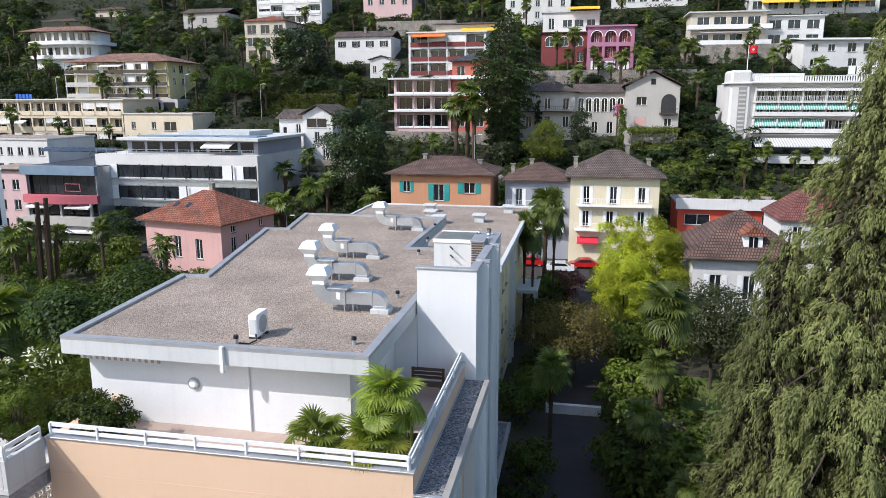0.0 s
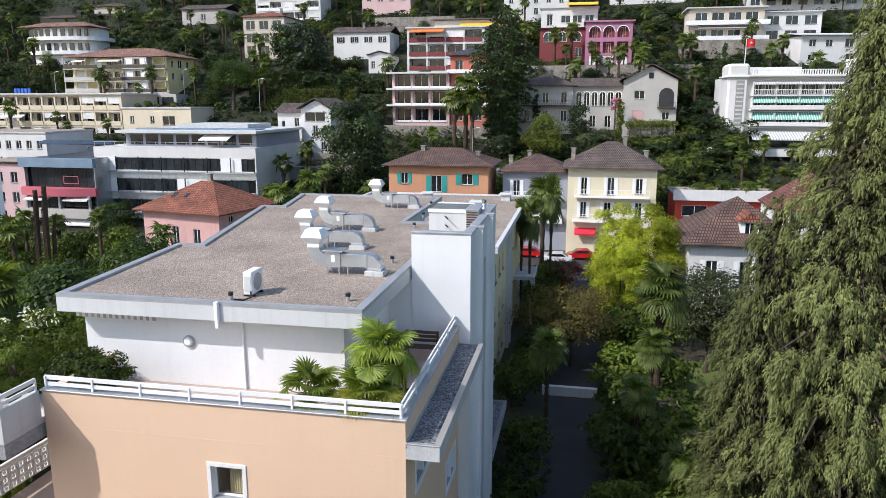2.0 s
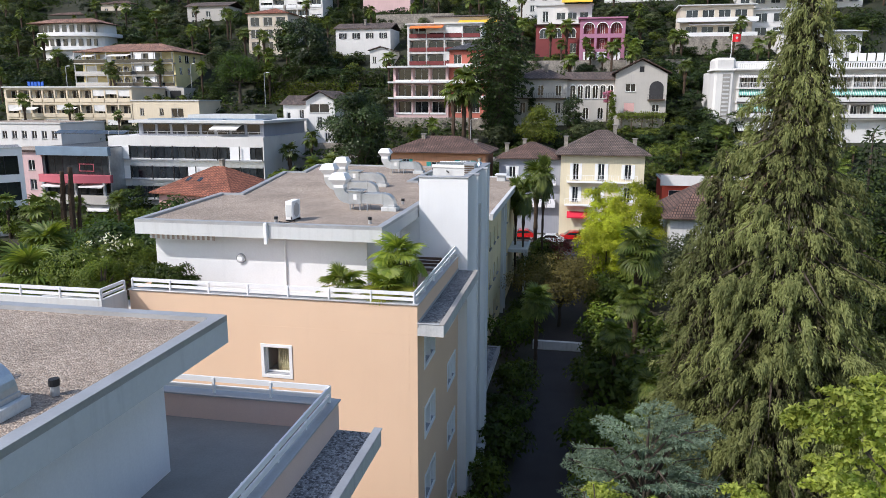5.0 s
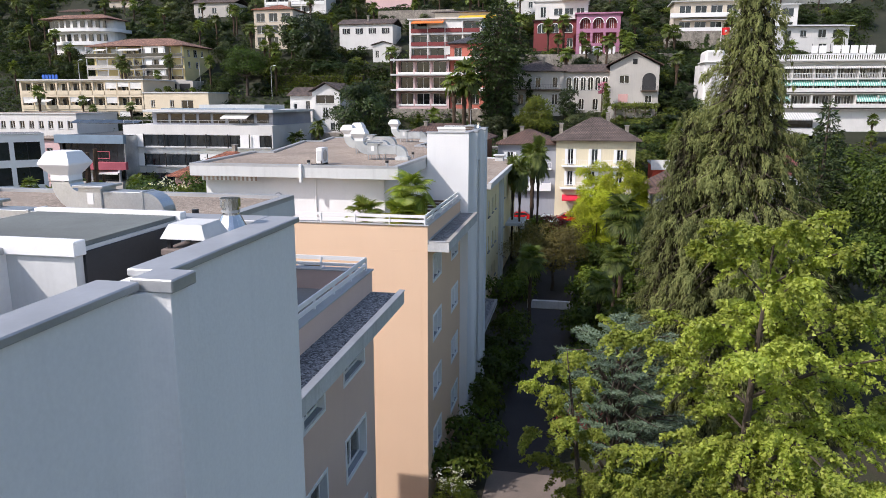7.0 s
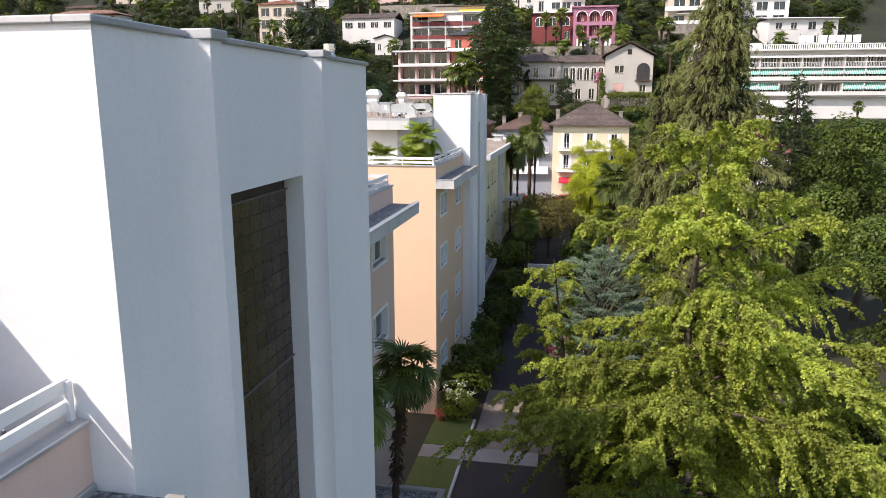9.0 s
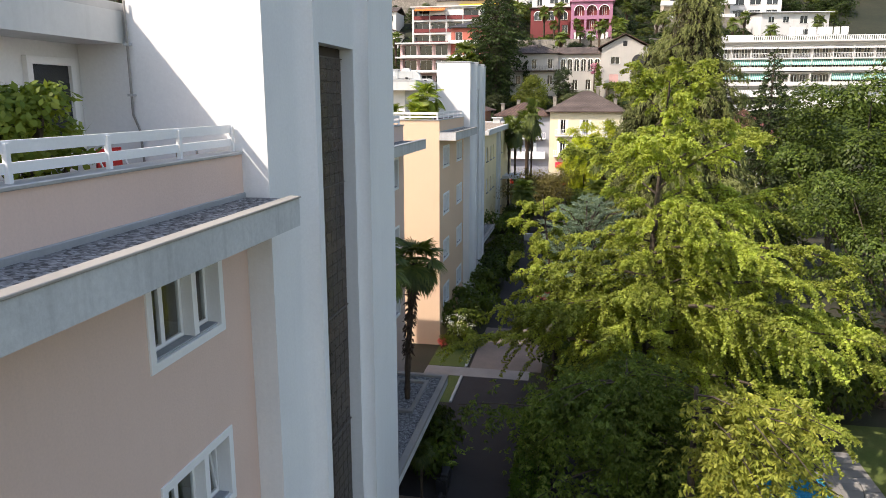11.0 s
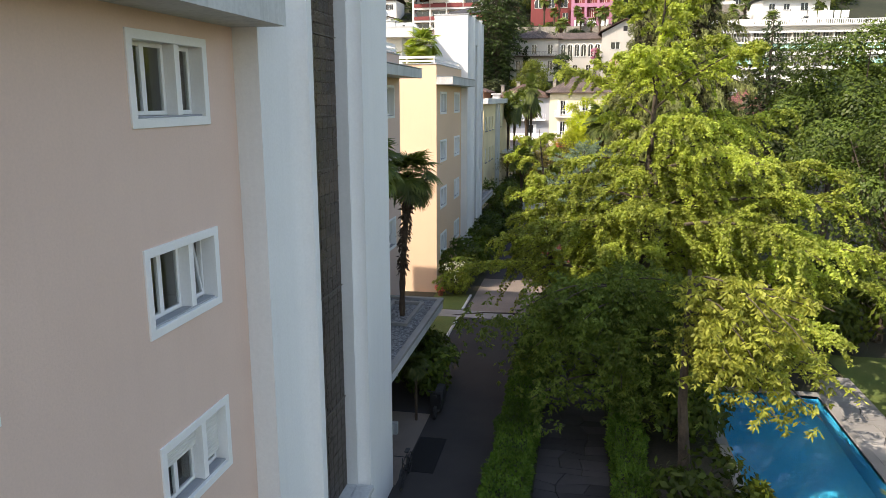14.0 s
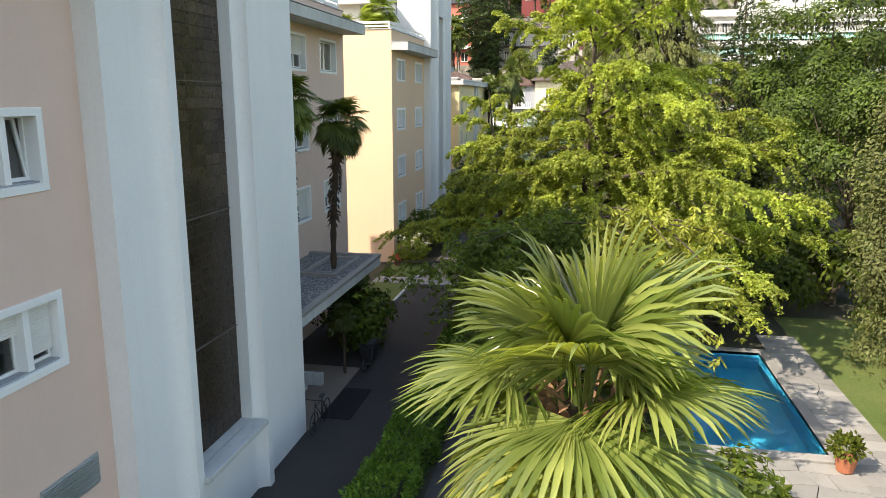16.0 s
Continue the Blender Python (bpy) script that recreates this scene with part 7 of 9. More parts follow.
def fan_palm(name, label, h, fronds, r, segs, steps=3, seed=1, material=None, sweep=112, trunk_r=0.13, lean=0.0, dry=4, yellow=0, skirt=True, group="", stalk=0.8, fan=1.0, spread=256, sag=0.28, face=(-0.35, 0.15), tip=None, shaggy=0):
    """A fan palm: fibrous trunk, petioles and pleated fan leaves. Stands at the origin."""
    rnd = random.Random(seed)
    u = root(name, (0, 0, 0), label, "palm", group)
    top = Vector((lean * h, 0, h))
    s = Shape()
    n = 12
    s.path([(lean * h * (i / n) ** 2, 0, h * i / n) for i in range(n + 1)], [trunk_r * (0.8 + 0.25 * (i % 2) + (0.35 if i > n - 4 and skirt else 0)) for i in range(n + 1)], 9)
    child("trunk", mesh_of("trunk", s, M_PALMBARK), u)
    if shaggy:
        g = np.random.default_rng(seed + 100)
        zz, an = h * g.uniform(0.32, 1.0, shaggy), g.uniform(0, 6.283, shaggy)
        q = np.stack([np.cos(an), np.sin(an), np.zeros(shaggy)], 1)
        base = q * trunk_r * (0.7 + 0.5 * (zz / h)[:, None]) + np.stack([lean * h * (zz / h) ** 2, 0 * zz, zz], 1)
        child("fibre", leaf_mesh("fibre", base, q * 0.55 + g.normal(size=(shaggy, 3)) * 0.25 + np.array([0, 0, -0.8]), g.normal(size=(shaggy, 3)), g.uniform(0.12, 0.32, shaggy), 0.07, M_PALMBARK), u, "shaggy brown trunk fibre")
    pet, groups = Shape(), {0: [], 1: [], 2: []}
    for f in range(fronds + dry):
        t = f / max(fronds - 1, 1)
        kind = 0
        az = f * 2.39996 + rnd.uniform(-0.25, 0.25)
        el = math.radians(80 - sweep * min(t, 1.0) ** 1.15 + rnd.uniform(-8, 8))
        if f >= fronds:
            el, kind = math.radians(rnd.uniform(-75, -55)), 2
        elif f >= fronds - yellow:
            kind = 1
        d = Vector((math.cos(az) * math.cos(el), math.sin(az) * math.cos(el), math.sin(el)))
        pl = r * stalk * rnd.uniform(0.8, 1.2) * (0.6 if kind == 2 else 1)
        bend = Vector((0, 0, -0.18 * pl * (1 - max(d.z, 0))))
        hub = top + d * pl + bend
        pet.path([top - Vector((0, 0, 0.15)), top + d * pl * 0.5 + bend * 0.3, hub], [0.022, 0.016, 0.011], 4)
        way = (d + bend.normalized() * 0.35 if bend.length > 1e-4 else d).normalized()
        side = way.cross(Vector((0, 0, 1)))
        side = side.normalized() if side.length > 0.05 else Vector((1, 0, 0))
        nrm = side.cross(way).normalized()
        if tip:
            # the blade hangs from its stalk and shows its face outward
            ph = math.radians(rnd.uniform(*tip))
            way = (way * math.cos(ph) - nrm * math.sin(ph)).normalized()
            nrm = side.cross(way).normalized()
        # the fan tips back so that its face looks up and outward
        nrm = (nrm + way * rnd.uniform(*face)).normalized()
        fr = r * fan * rnd.uniform(0.85, 1.1) * (0.7 if kind == 2 else 1)
        for i in range(segs):
            a = (i / (segs - 1) - 0.5) * math.radians(spread * rnd.uniform(0.94, 1.04) if kind != 2 else 110)
            b = (way * math.cos(a) + side * math.sin(a)).normalized()
            ln = fr * (0.78 + 0.22 * math.cos(a * 0.6)) * rnd.uniform(0.94, 1.04)
            pts, p = [hub.copy()], hub.copy()
            for k in range(steps):
                g = 0.1 + sag * (k / max(steps - 1, 1)) ** 2 * rnd.uniform(0.6, 1.5)
                q = (b - Vector((0, 0, g)) + nrm * 0.06).normalized()
                p = p + q * (ln / steps)
                pts.append(p.copy())
            groups[kind].append((pts, ln * math.sin(math.radians(spread) / segs / 2) * 0.66, nrm))
    child("stalk_head", mesh_of("stalk_head", pet, L_PALM), u)
    if steps > 4:
        g = np.random.default_rng(seed)
        an, zz = g.uniform(0, 6.28, 260), g.uniform(-0.55, 0.12, 260)
        q = np.stack([np.cos(an), np.sin(an), np.zeros(260)], 1)
        base = q * (trunk_r * (1.5 - 0.8 * zz[:, None])) * 0.9 + np.array(top) + np.stack([0 * zz, 0 * zz, zz], 1)
        child("fibre", leaf_mesh("fibre", base, q * 0.6 + g.normal(size=(260, 3)) * 0.5 + np.array([0, 0, 0.25]), g.normal(size=(260, 3)), g.uniform(0.1, 0.26, 260), 0.05, M_DRYFROND), u, "ragged brown fibre at the crown")
    for kind, m, nm in ((0, material or L_PALM, "frond_head"), (1, L_YELLOWFROND, "yellow_frond_ring"), (2, M_DRYFROND, "dry_skirt")):
        if groups[kind]:
            child(nm, blade_mesh(nm, groups[kind], m), u, {1: "yellowing lower fronds", 2: "dry brown fronds"}.get(kind, ""))
    return u


def stand(u, x, y, z, turn=0.0, k=1.0, kz=None):
    u.matrix_world = pose(x, y, z, 0, 0, turn) @ Matrix.Diagonal((k, k, kz or k, 1))
    return u


def weeping_conifer(name, label, h, profile, leaves, size, material, seed, droop=0.9, trunk_r=0.35, aspect=0.35, lift=0.0, tufted=False):
    """A conifer of tiers of arching branches hung with drooping sprays. profile: radius at fractions of the height."""
    global RNG
    RNG = np.random.default_rng(seed)
    u = root(name, (0, 0, 0), label, "tree")
    s = Shape()
    s.path([(0, 0, -0.4), (0, 0, h * 0.5), (0, 0, h * 0.98)], [trunk_r, trunk_r * 0.6, 0.04], 9)
    fr, ra = [p[0] for p in profile], [p[1] for p in profile]
    C, D, B = [], [], []
    nb = int(h * 9)
    weights = []
    branches = []
    for b in range(nb):
        t = 0.04 + 0.95 * (b + RNG.uniform()) / nb
        R = np.interp(t, fr, ra) * RNG.uniform(0.62, 1.12)
        branches.append((t, R, b * 2.39996 + RNG.uniform(-0.3, 0.3)))
        weights.append(max(R, 0.4) ** 1.35)
    weights = np.array(weights) / sum(weights)
    for (t, R, az), w in zip(branches, weights):
        z = t * h
        o = np.array([math.cos(az), math.sin(az), 0])
        side = np.array([-o[1], o[0], 0])
        pts = [np.array([0, 0, z]), o * R * 0.5 + np.array([0, 0, z + lift * R + 0.04 * R]), o * R + np.array([0, 0, z + lift * R * 1.3 - 0.16 * R])]
        if R > 1.9:
            child("branch", mesh_of("branch", Shape().path([tuple(p) for p in pts], [0.05 * R ** 0.5, 0.028 * R ** 0.5, 0.008], 5), M_BARK), u)
        k = max(int(leaves * w), 6)
        if tufted:
            nt, m = max(k // 34, 2), 34
            nc = int(3 + 1.5 * R)
            pick = RNG.integers(0, nc, nt)
            q = np.clip((RNG.uniform(0.15, 1.0, nc) ** 0.7)[pick] + RNG.normal(size=nt) * 0.25 / R, 0.1, 1.05)
            base = (1 - q)[:, None] ** 2 * pts[0] + (2 * q * (1 - q))[:, None] * pts[1] + (q ** 2)[:, None] * pts[2]
            spread = R * 0.36 * (1 - 0.35 * q) * (RNG.uniform(-1, 1, nc)[pick] + RNG.normal(size=nt) * 0.25 / R)
            a = base + side * spread[:, None]
            a[:, 2] += 0.14 - 0.16 * np.abs(spread) - RNG.uniform(0, 0.25, nt)
            out = unit(o * RNG.uniform(0.4, 1.0, (nt, 1)) + side * (np.sign(spread) * RNG.uniform(0.0, 0.6, nt))[:, None] + RNG.normal(size=(nt, 3)) * 0.2)
            ln = RNG.uniform(0.4, 1.2, (nt, 1, 1)) * (0.72 + 0.045 * R)
            f = RNG.uniform(0, 1, (nt, m, 1)) ** 0.85
            r = RNG.normal(size=(nt, m, 3)) * np.array([1, 1, 0.45])
            r /= np.linalg.norm(r, axis=2, keepdims=True)
            o3, down = out[:, None, :], np.array([0, 0, -1.0])
            p = a[:, None, :] + o3 * ln * 0.7 * f * (1 - 0.3 * f) + down * ln * 0.8 * f ** 1.7 + r * 0.2 * (1.1 - 0.85 * f) * np.sqrt(ln)
            nm = r * 0.8 + o3 * 0.5 + np.array([0, 0, 0.45]) * (1 - f) + RNG.normal(size=(nt, m, 3)) * 0.15
            d = down * (0.5 + 1.1 * f) + o3 * (1 - 0.7 * f) + r * 0.4 + RNG.normal(size=(nt, m, 3)) * 0.16
            C.append(p.reshape(-1, 3))
            D.append(d.reshape(-1, 3))
            B.append(np.cross(nm, d).reshape(-1, 3))
            continue
        q = RNG.uniform(0.22, 1.02, k) ** 0.75
        base = (1 - q)[:, None] ** 2 * pts[0] + (2 * q * (1 - q))[:, None] * pts[1] + (q ** 2)[:, None] * pts[2]
        spread = R * 0.30 * (1 - 0.35 * q) * RNG.uniform(-1, 1, k)
        hang = RNG.uniform(-0.06, 1, k) * RNG.uniform(0, 1, k) ** 0.6 * droop * (0.5 + 0.14 * R) * (0.55 + 0.45 * np.sin(q * 19 + az * 3) * np.cos(spread * 4.0))
        C.append(base + side * spread[:, None] + np.stack([np.zeros(k), np.zeros(k), -np.where(hang < 0, hang * 2.5, np.abs(hang)) - 0.10 * np.abs(spread)], 1))
        d = o * 0.38 + side * (np.sign(spread) * 0.2)[:, None] + RNG.normal(size=(k, 3)) * 0.26
        d[:, 2] -= droop * RNG.uniform(0.7, 1.5, k)
        D.append(d)
    C, D = np.concatenate(C), np.concatenate(D)
    n = len(C)
    child("crown", leaf_mesh("crown", C, D, np.concatenate(B) if tufted else rand_dirs(n), size * RNG.uniform(0.6, 1.35, n), size * aspect * RNG.uniform(0.7, 1.2, n), material, tips=3 if tufted else 4), u)
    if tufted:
        # foliage added round the trunk; its dark colour stands for the crown's inner shade
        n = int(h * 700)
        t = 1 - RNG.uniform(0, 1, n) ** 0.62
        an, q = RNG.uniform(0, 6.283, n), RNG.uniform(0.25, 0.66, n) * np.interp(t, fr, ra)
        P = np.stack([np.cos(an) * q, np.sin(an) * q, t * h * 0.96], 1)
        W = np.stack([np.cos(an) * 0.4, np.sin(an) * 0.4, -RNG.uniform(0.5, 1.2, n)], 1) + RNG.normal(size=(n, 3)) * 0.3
        child("inner_foliage", leaf_mesh("inner_foliage", P, W, rand_dirs(n), RNG.uniform(0.2, 0.42, n), RNG.uniform(0.1, 0.2, n), L_INNERSHADE, tips=3), u, "added inner sprays coloured dark for the shade in the crown")
    child("trunk", mesh_of("trunk", s, M_BARK), u)
    return u


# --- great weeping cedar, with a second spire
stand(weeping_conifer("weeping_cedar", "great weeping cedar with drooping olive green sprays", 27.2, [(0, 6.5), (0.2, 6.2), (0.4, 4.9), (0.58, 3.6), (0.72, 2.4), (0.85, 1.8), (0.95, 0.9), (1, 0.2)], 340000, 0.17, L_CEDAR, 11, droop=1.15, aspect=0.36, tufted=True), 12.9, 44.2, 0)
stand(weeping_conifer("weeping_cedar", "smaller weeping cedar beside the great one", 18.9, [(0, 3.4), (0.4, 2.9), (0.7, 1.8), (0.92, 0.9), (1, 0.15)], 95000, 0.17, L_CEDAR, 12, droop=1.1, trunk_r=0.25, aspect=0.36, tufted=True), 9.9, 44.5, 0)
# --- blue-grey conifer
stand(weeping_conifer("blue_conifer", "blue-grey conifer with feathery needles", 9.0, [(0, 3.3), (0.35, 3.4), (0.65, 2.7), (0.88, 1.3), (1, 0.3)], 44000, 0.15, L_BLUE, 13, droop=0.02, trunk_r=0.16, lift=0.75, aspect=0.28), 5.9, 34.3, 0)
L_TIER = leafy("dark_fir_needles", (0.024, 0.042, 0.016), (0.070, 0.095, 0.036), shine=0.5, through_light=0.12)
# --- layered conifer farther off
stand(weeping_conifer("tiered_conifer", "dark tiered conifer behind the garden trees", 19.4, [(0, 4.4), (0.4, 3.7), (0.7, 2.1), (1, 0.1)], 16000, 0.42, L_TIER, 14, droop=0.12, lift=0.06), 22.0, 60.0, 0)


def ginkgo(label, x, y, stem, profile, limbs_n, z0, z1, seed, lean_to=0.0, lean=0.0, extra=(), shy=0.0):
    """Open crown of separate long limbs, each a plume of short leafy shoots that hang at their tips.
    stem: points and radii of the trunk; profile: heights and reaches; extra: limbs given as (height, azimuth, reach, rise); shy: the side where neighbours keep the limbs short."""
    global RNG
    RNG = np.random.default_rng(seed)
    u = root("ginkgo_tree", (x, y, 0), label, "tree")
    s = Shape()
    s.path([p[:3] for p in stem], [p[3] for p in stem], 9)
    zt, xt, yt = [p[2] for p in stem], [p[0] for p in stem], [p[1] for p in stem]
    C, D, U = [], [], []
    limbs = []
    for b in range(limbs_n):
        t = (b + RNG.uniform(0.1, 0.9)) / limbs_n
        z = z0 + (z1 - z0) * t
        az = b * 2.39996 + RNG.uniform(-0.35, 0.35)
        R = np.interp(z, *profile) * RNG.uniform(0.66, 1.12)
        R *= 1 + lean * math.cos(az - lean_to)
        if shy and math.cos(az - shy) > 0.35 and z < 10.5:
            R *= 0.5
        limbs.append((z, az, R, RNG.uniform(-0.06, 0.32) + 0.85 * max(t - 0.4, 0) ** 1.15))
    for z, az, R, rise in [*limbs, *extra]:
        o = np.array([math.cos(az), math.sin(az), 0.0])
        side = np.array([-o[1], o[0], 0.0])
        sag = RNG.uniform(0.10, 0.24) * R * (1 - min(rise, 0.8))
        c0 = np.array([np.interp(z, zt, xt), np.interp(z, zt, yt), z])
        p0, p1 = c0, c0 + o * R * 0.55 + side * RNG.uniform(-0.15, 0.15) * R + np.array([0, 0, rise * R * 0.8 + 0.08 * R])
        p2 = c0 + o * R + side * RNG.uniform(-0.12, 0.12) * R + np.array([0, 0, rise * R * 1.25 - sag])
        q = np.linspace(0, 1, 7)[:, None]
        line = (1 - q) ** 2 * p0 + 2 * q * (1 - q) * p1 + q ** 2 * p2
        s.path([tuple(p) for p in line], [0.014 + 0.010 * R * (1 - i / 6) for i in range(7)], 5)
        for k in range(int(7 + R * 4.6)):
            f = RNG.uniform(0.03, 1.0) ** 0.85
            a = (1 - f) ** 2 * p0 + 2 * f * (1 - f) * p1 + f ** 2 * p2
            ln = (0.45 + 0.17 * R * (1.25 - f)) * RNG.uniform(0.5, 1.35)
            way = o * RNG.uniform(0.25, 1.0) + side * RNG.choice([-1, 1]) * RNG.uniform(0.1, 0.9) + np.array([0, 0, RNG.uniform(-0.3, 0.35) + 0.25 * rise])
            way /= np.linalg.norm(way)
            fall = RNG.uniform(0.1, 1.25) * ln * (1 - 0.6 * min(rise, 1.0))
            e = a + way * ln + np.array([0, 0, -fall])
            mid = (a + e) / 2 + np.array([0, 0, 0.22 * fall + 0.04 * ln])
            if ln > 0.75:
                s.path([tuple(a), tuple(mid), tuple(e)], [0.020, 0.013, 0.006], 4)
            m = int(132 * ln + 30)
            g = RNG.uniform(0, 1.03, (m, 1))
            axis = (1 - g) ** 2 * a + 2 * g * (1 - g) * (2 * mid - (a + e) / 2) + g ** 2 * e
            r = unit(RNG.normal(size=(m, 3)) + np.array([0, 0, 0.25]))
            C.append(axis + r * RNG.uniform(0.03, 0.17, (m, 1)) * (1.15 - 0.6 * g))
            nm = unit(r * 0.8 + np.array([0, 0, 0.3]) + RNG.normal(size=(m, 3)) * 0.4)
            d = np.cross(nm, rand_dirs(m)) + r * 0.35
            d[:, 2] -= 0.4
            D.append(d)
            U.append(np.cross(nm, d))
    C, D, U = np.concatenate(C), np.concatenate(D), np.concatenate(U)
    n = len(C)
    child("crown", leaf_mesh("crown", C, D, U, 0.088 * RNG.uniform(0.7, 1.35, n), 0.10 * RNG.uniform(0.7, 1.3, n), L_GINKGO, tips=3), u)
    child("trunk", mesh_of("trunk", s, M_BARK), u)


ginkgo("spreading yellow-green ginkgo tree in the garden", 8.5, 20.2, [(0, 0, -0.4, 0.27), (0.05, 0.1, 4, 0.22), (-0.05, -0.05, 8, 0.15), (0.1, 0.05, 12, 0.08), (0.25, -0.3, 16.0, 0.02)],
       ([1.5, 4.0, 7.0, 9.3, 11.2, 13.2, 15.0, 16.2], [5.2, 6.6, 6.8, 5.6, 4.0, 2.7, 1.5, 0.5]), 58, 1.7, 15.8, 24, lean_to=-0.85, lean=0.24, shy=-1.95,
       extra=((6.5, -2.6, 5.6, 0.10), (7.4, -1.9, 3.6, 0.12), (6.8, 3.1, 5.6, 0.10), (7.6, -2.9, 5.2, 0.12), (5.9, -2.1, 3.9, 0.10), (4.4, -0.2, 8.6, 0.12), (3.3, -0.65, 8.0, 0.12), (5.4, 0.12, 9.0, 0.14), (2.6, -1.2, 5.0, 0.12), (6.8, -0.45, 7.6, 0.2), (6.2, -0.90, 8.3, 0.18), (8.6, -1.05, 6.3, 0.22), (6.4, -2.4, 4.4, 0.12), (3.9, 3.05, 8.3, 0.10), (4.6, 2.8, 7.0, 0.14), (7.4, 0.15, 6.0, 0.15), (5.0, -0.35, 8.2, 0.2)))
ginkgo("slender young ginkgo leaning over the drive", 4.5, 25.4, [(0, 0, -0.3, 0.16), (0.0, 0.1, 3, 0.13), (-0.35, 0.3, 6, 0.09), (-0.9, 0.9, 10.2, 0.015)],
       ([1.5, 4.0, 7.0, 9.0, 10.4], [1.5, 1.9, 1.7, 1.1, 0.4]), 22, 2.0, 10.0, 25, lean_to=3.3, lean=0.45)


def bunch_tree(name, label, x, y, trunk, limbs_n, zs, reach, turn, material, seed, per=1.0, leaf=0.26, hang=0.55):
    """A broad tree with hanging bunches of long leaflets. turn: maps a limb's azimuth to its direction and length."""
    global RNG
    RNG = np.random.default_rng(seed)
    u = root(name, (x, y, 0), label, "tree")
    s = Shape()
    s.path([(0, 0, -0.3), (0.1, 0.05, 1.5), (-0.05, 0.1, 3.2), (-0.1, 0.15, zs[1])], [trunk, trunk * 0.8, trunk * 0.6, trunk * 0.25], 9)
    C, D = [], []
    for b in range(limbs_n):
        o, k = turn(b * 2.39996 + RNG.uniform(-0.3, 0.3))
        z = RNG.uniform(*zs)
        R = reach * RNG.uniform(0.5, 1.05) * k * np.interp(z, [zs[0], (zs[0] + zs[1]) / 2, zs[1]], [0.95, 1.05, 0.7])
        o = np.array([*o, 0.0])
        side = np.array([-o[1], o[0], 0])
        p0, p1, p2 = np.array([-0.05, 0.1, z]), o * R * 0.5 + np.array([0, 0, z + 0.20 * R]), o * R + np.array([0, 0, z + RNG.uniform(-0.30, 0.10) * R])
        q = np.linspace(0, 1, 6)[:, None]
        line = (1 - q) ** 2 * p0 + 2 * q * (1 - q) * p1 + q ** 2 * p2
        s.path([tuple(p) for p in line], [0.012 + 0.010 * R * (1 - i / 5) for i in range(6)], 5)
        for k in range(int((8 + 5 * R) * per)):
            f = RNG.uniform(0.22, 1.0)
            a = (1 - f) ** 2 * p0 + 2 * f * (1 - f) * p1 + f ** 2 * p2
            e = a + side * RNG.normal() * 0.22 * R + np.array([RNG.normal() * 0.25, RNG.normal() * 0.25, RNG.uniform(-hang, 0.40)])
            for j in range(4):
                c = a + (e - a) * (0.4 + 0.2 * j) + RNG.normal(size=3) * 0.09
                m = 9
                an = RNG.uniform(0, 6.28, m)
                C.append(np.repeat(c[None], m, 0) + RNG.normal(size=(m, 3)) * 0.03)
                D.append(np.stack([np.cos(an), np.sin(an), RNG.uniform(-1.5, -0.15, m)], 1))
    C, D = np.concatenate(C), np.concatenate(D)
    n = len(C)
    child("crown", leaf_mesh("crown", C, D, rand_dirs(n), leaf * RNG.uniform(0.7, 1.25, n), leaf * 0.33 * RNG.uniform(0.8, 1.3, n), material), u)
    child("trunk", mesh_of("trunk", s, M_BARK), u)


def eastward(a):
    x, y = math.cos(a), math.sin(a)
    if x < 0.1:
        x = 0.25 * abs(x) + 0.15
        y = -abs(y)
    y = y * 0.75 - 0.15
    n = math.hypot(x, y)
    return (x / n, y / n), 0.55 + 0.45 * x / n


def northward(a):
    x, y = math.cos(a), math.sin(a)
    n = math.hypot(x, y)
    return (x / n, y / n), 1.0 + 0.6 * max(-x / n, 0.0) - 0.45 * max(-y / n, 0.0)


bunch_tree("chestnut_tree", "sunlit tree with hanging yellow-green leaf bunches beside the pool", 8.9, 9.4, 0.22, 26, (4.5, 7.1), 4.6, eastward, L_CHESTNUT, 31, 0.8, 0.185, 0.6)
# the chestnut's shaded half, added as a second tree in the darker leaf colour
bunch_tree("shaded_tree", "shaded side of the chestnut as its own tree with darker coloured leaves", 7.3, 13.6, 0.09, 58, (1.7, 5.8), 3.5, northward, L_SHADY, 32, 1.5, 0.175, 1.25)

# --- palms near the camera and on the terraces
stand(fan_palm("fan_palm", "tall fan palm with a shaggy trunk and fresh fronds", 7.98, 25, 0.66, 44, 6, seed=3, material=L_PALMNEAR, yellow=5, dry=7, trunk_r=0.15, stalk=0.72, fan=1.16, spread=235, sweep=128, sag=0.5), 8.32, -5.72, 0.0, 40)
stand(fan_palm("fan_palm", "slender fan palm growing through the porch roof", 5.5, 28, 0.76, 24, 3, seed=4, trunk_r=0.12, dry=7, lean=0.07, sweep=135, sag=0.4, tip=(10, 45), shaggy=420), -0.85, 15.4, 3.4)
stand(fan_palm("fan_palm", "fan palm beside the stair tower", 6.3, 24, 0.72, 22, 3, seed=5, trunk_r=0.12, dry=6, sweep=130, sag=0.4, tip=(10, 45), shaggy=300), -0.65, 11.0, 3.4, 120)
stand(fan_palm("fan_palm", "bushy fan palm in a terrace planter", 1.65, 26, 1.0, 26, 4, seed=6, sweep=125, trunk_r=0.12, dry=2, yellow=2, material=L_PALMMID, stalk=0.72, fan=0.74, spread=250, sag=0.5, tip=(15, 60)), -3.95, 33.3, 13.1, 10)
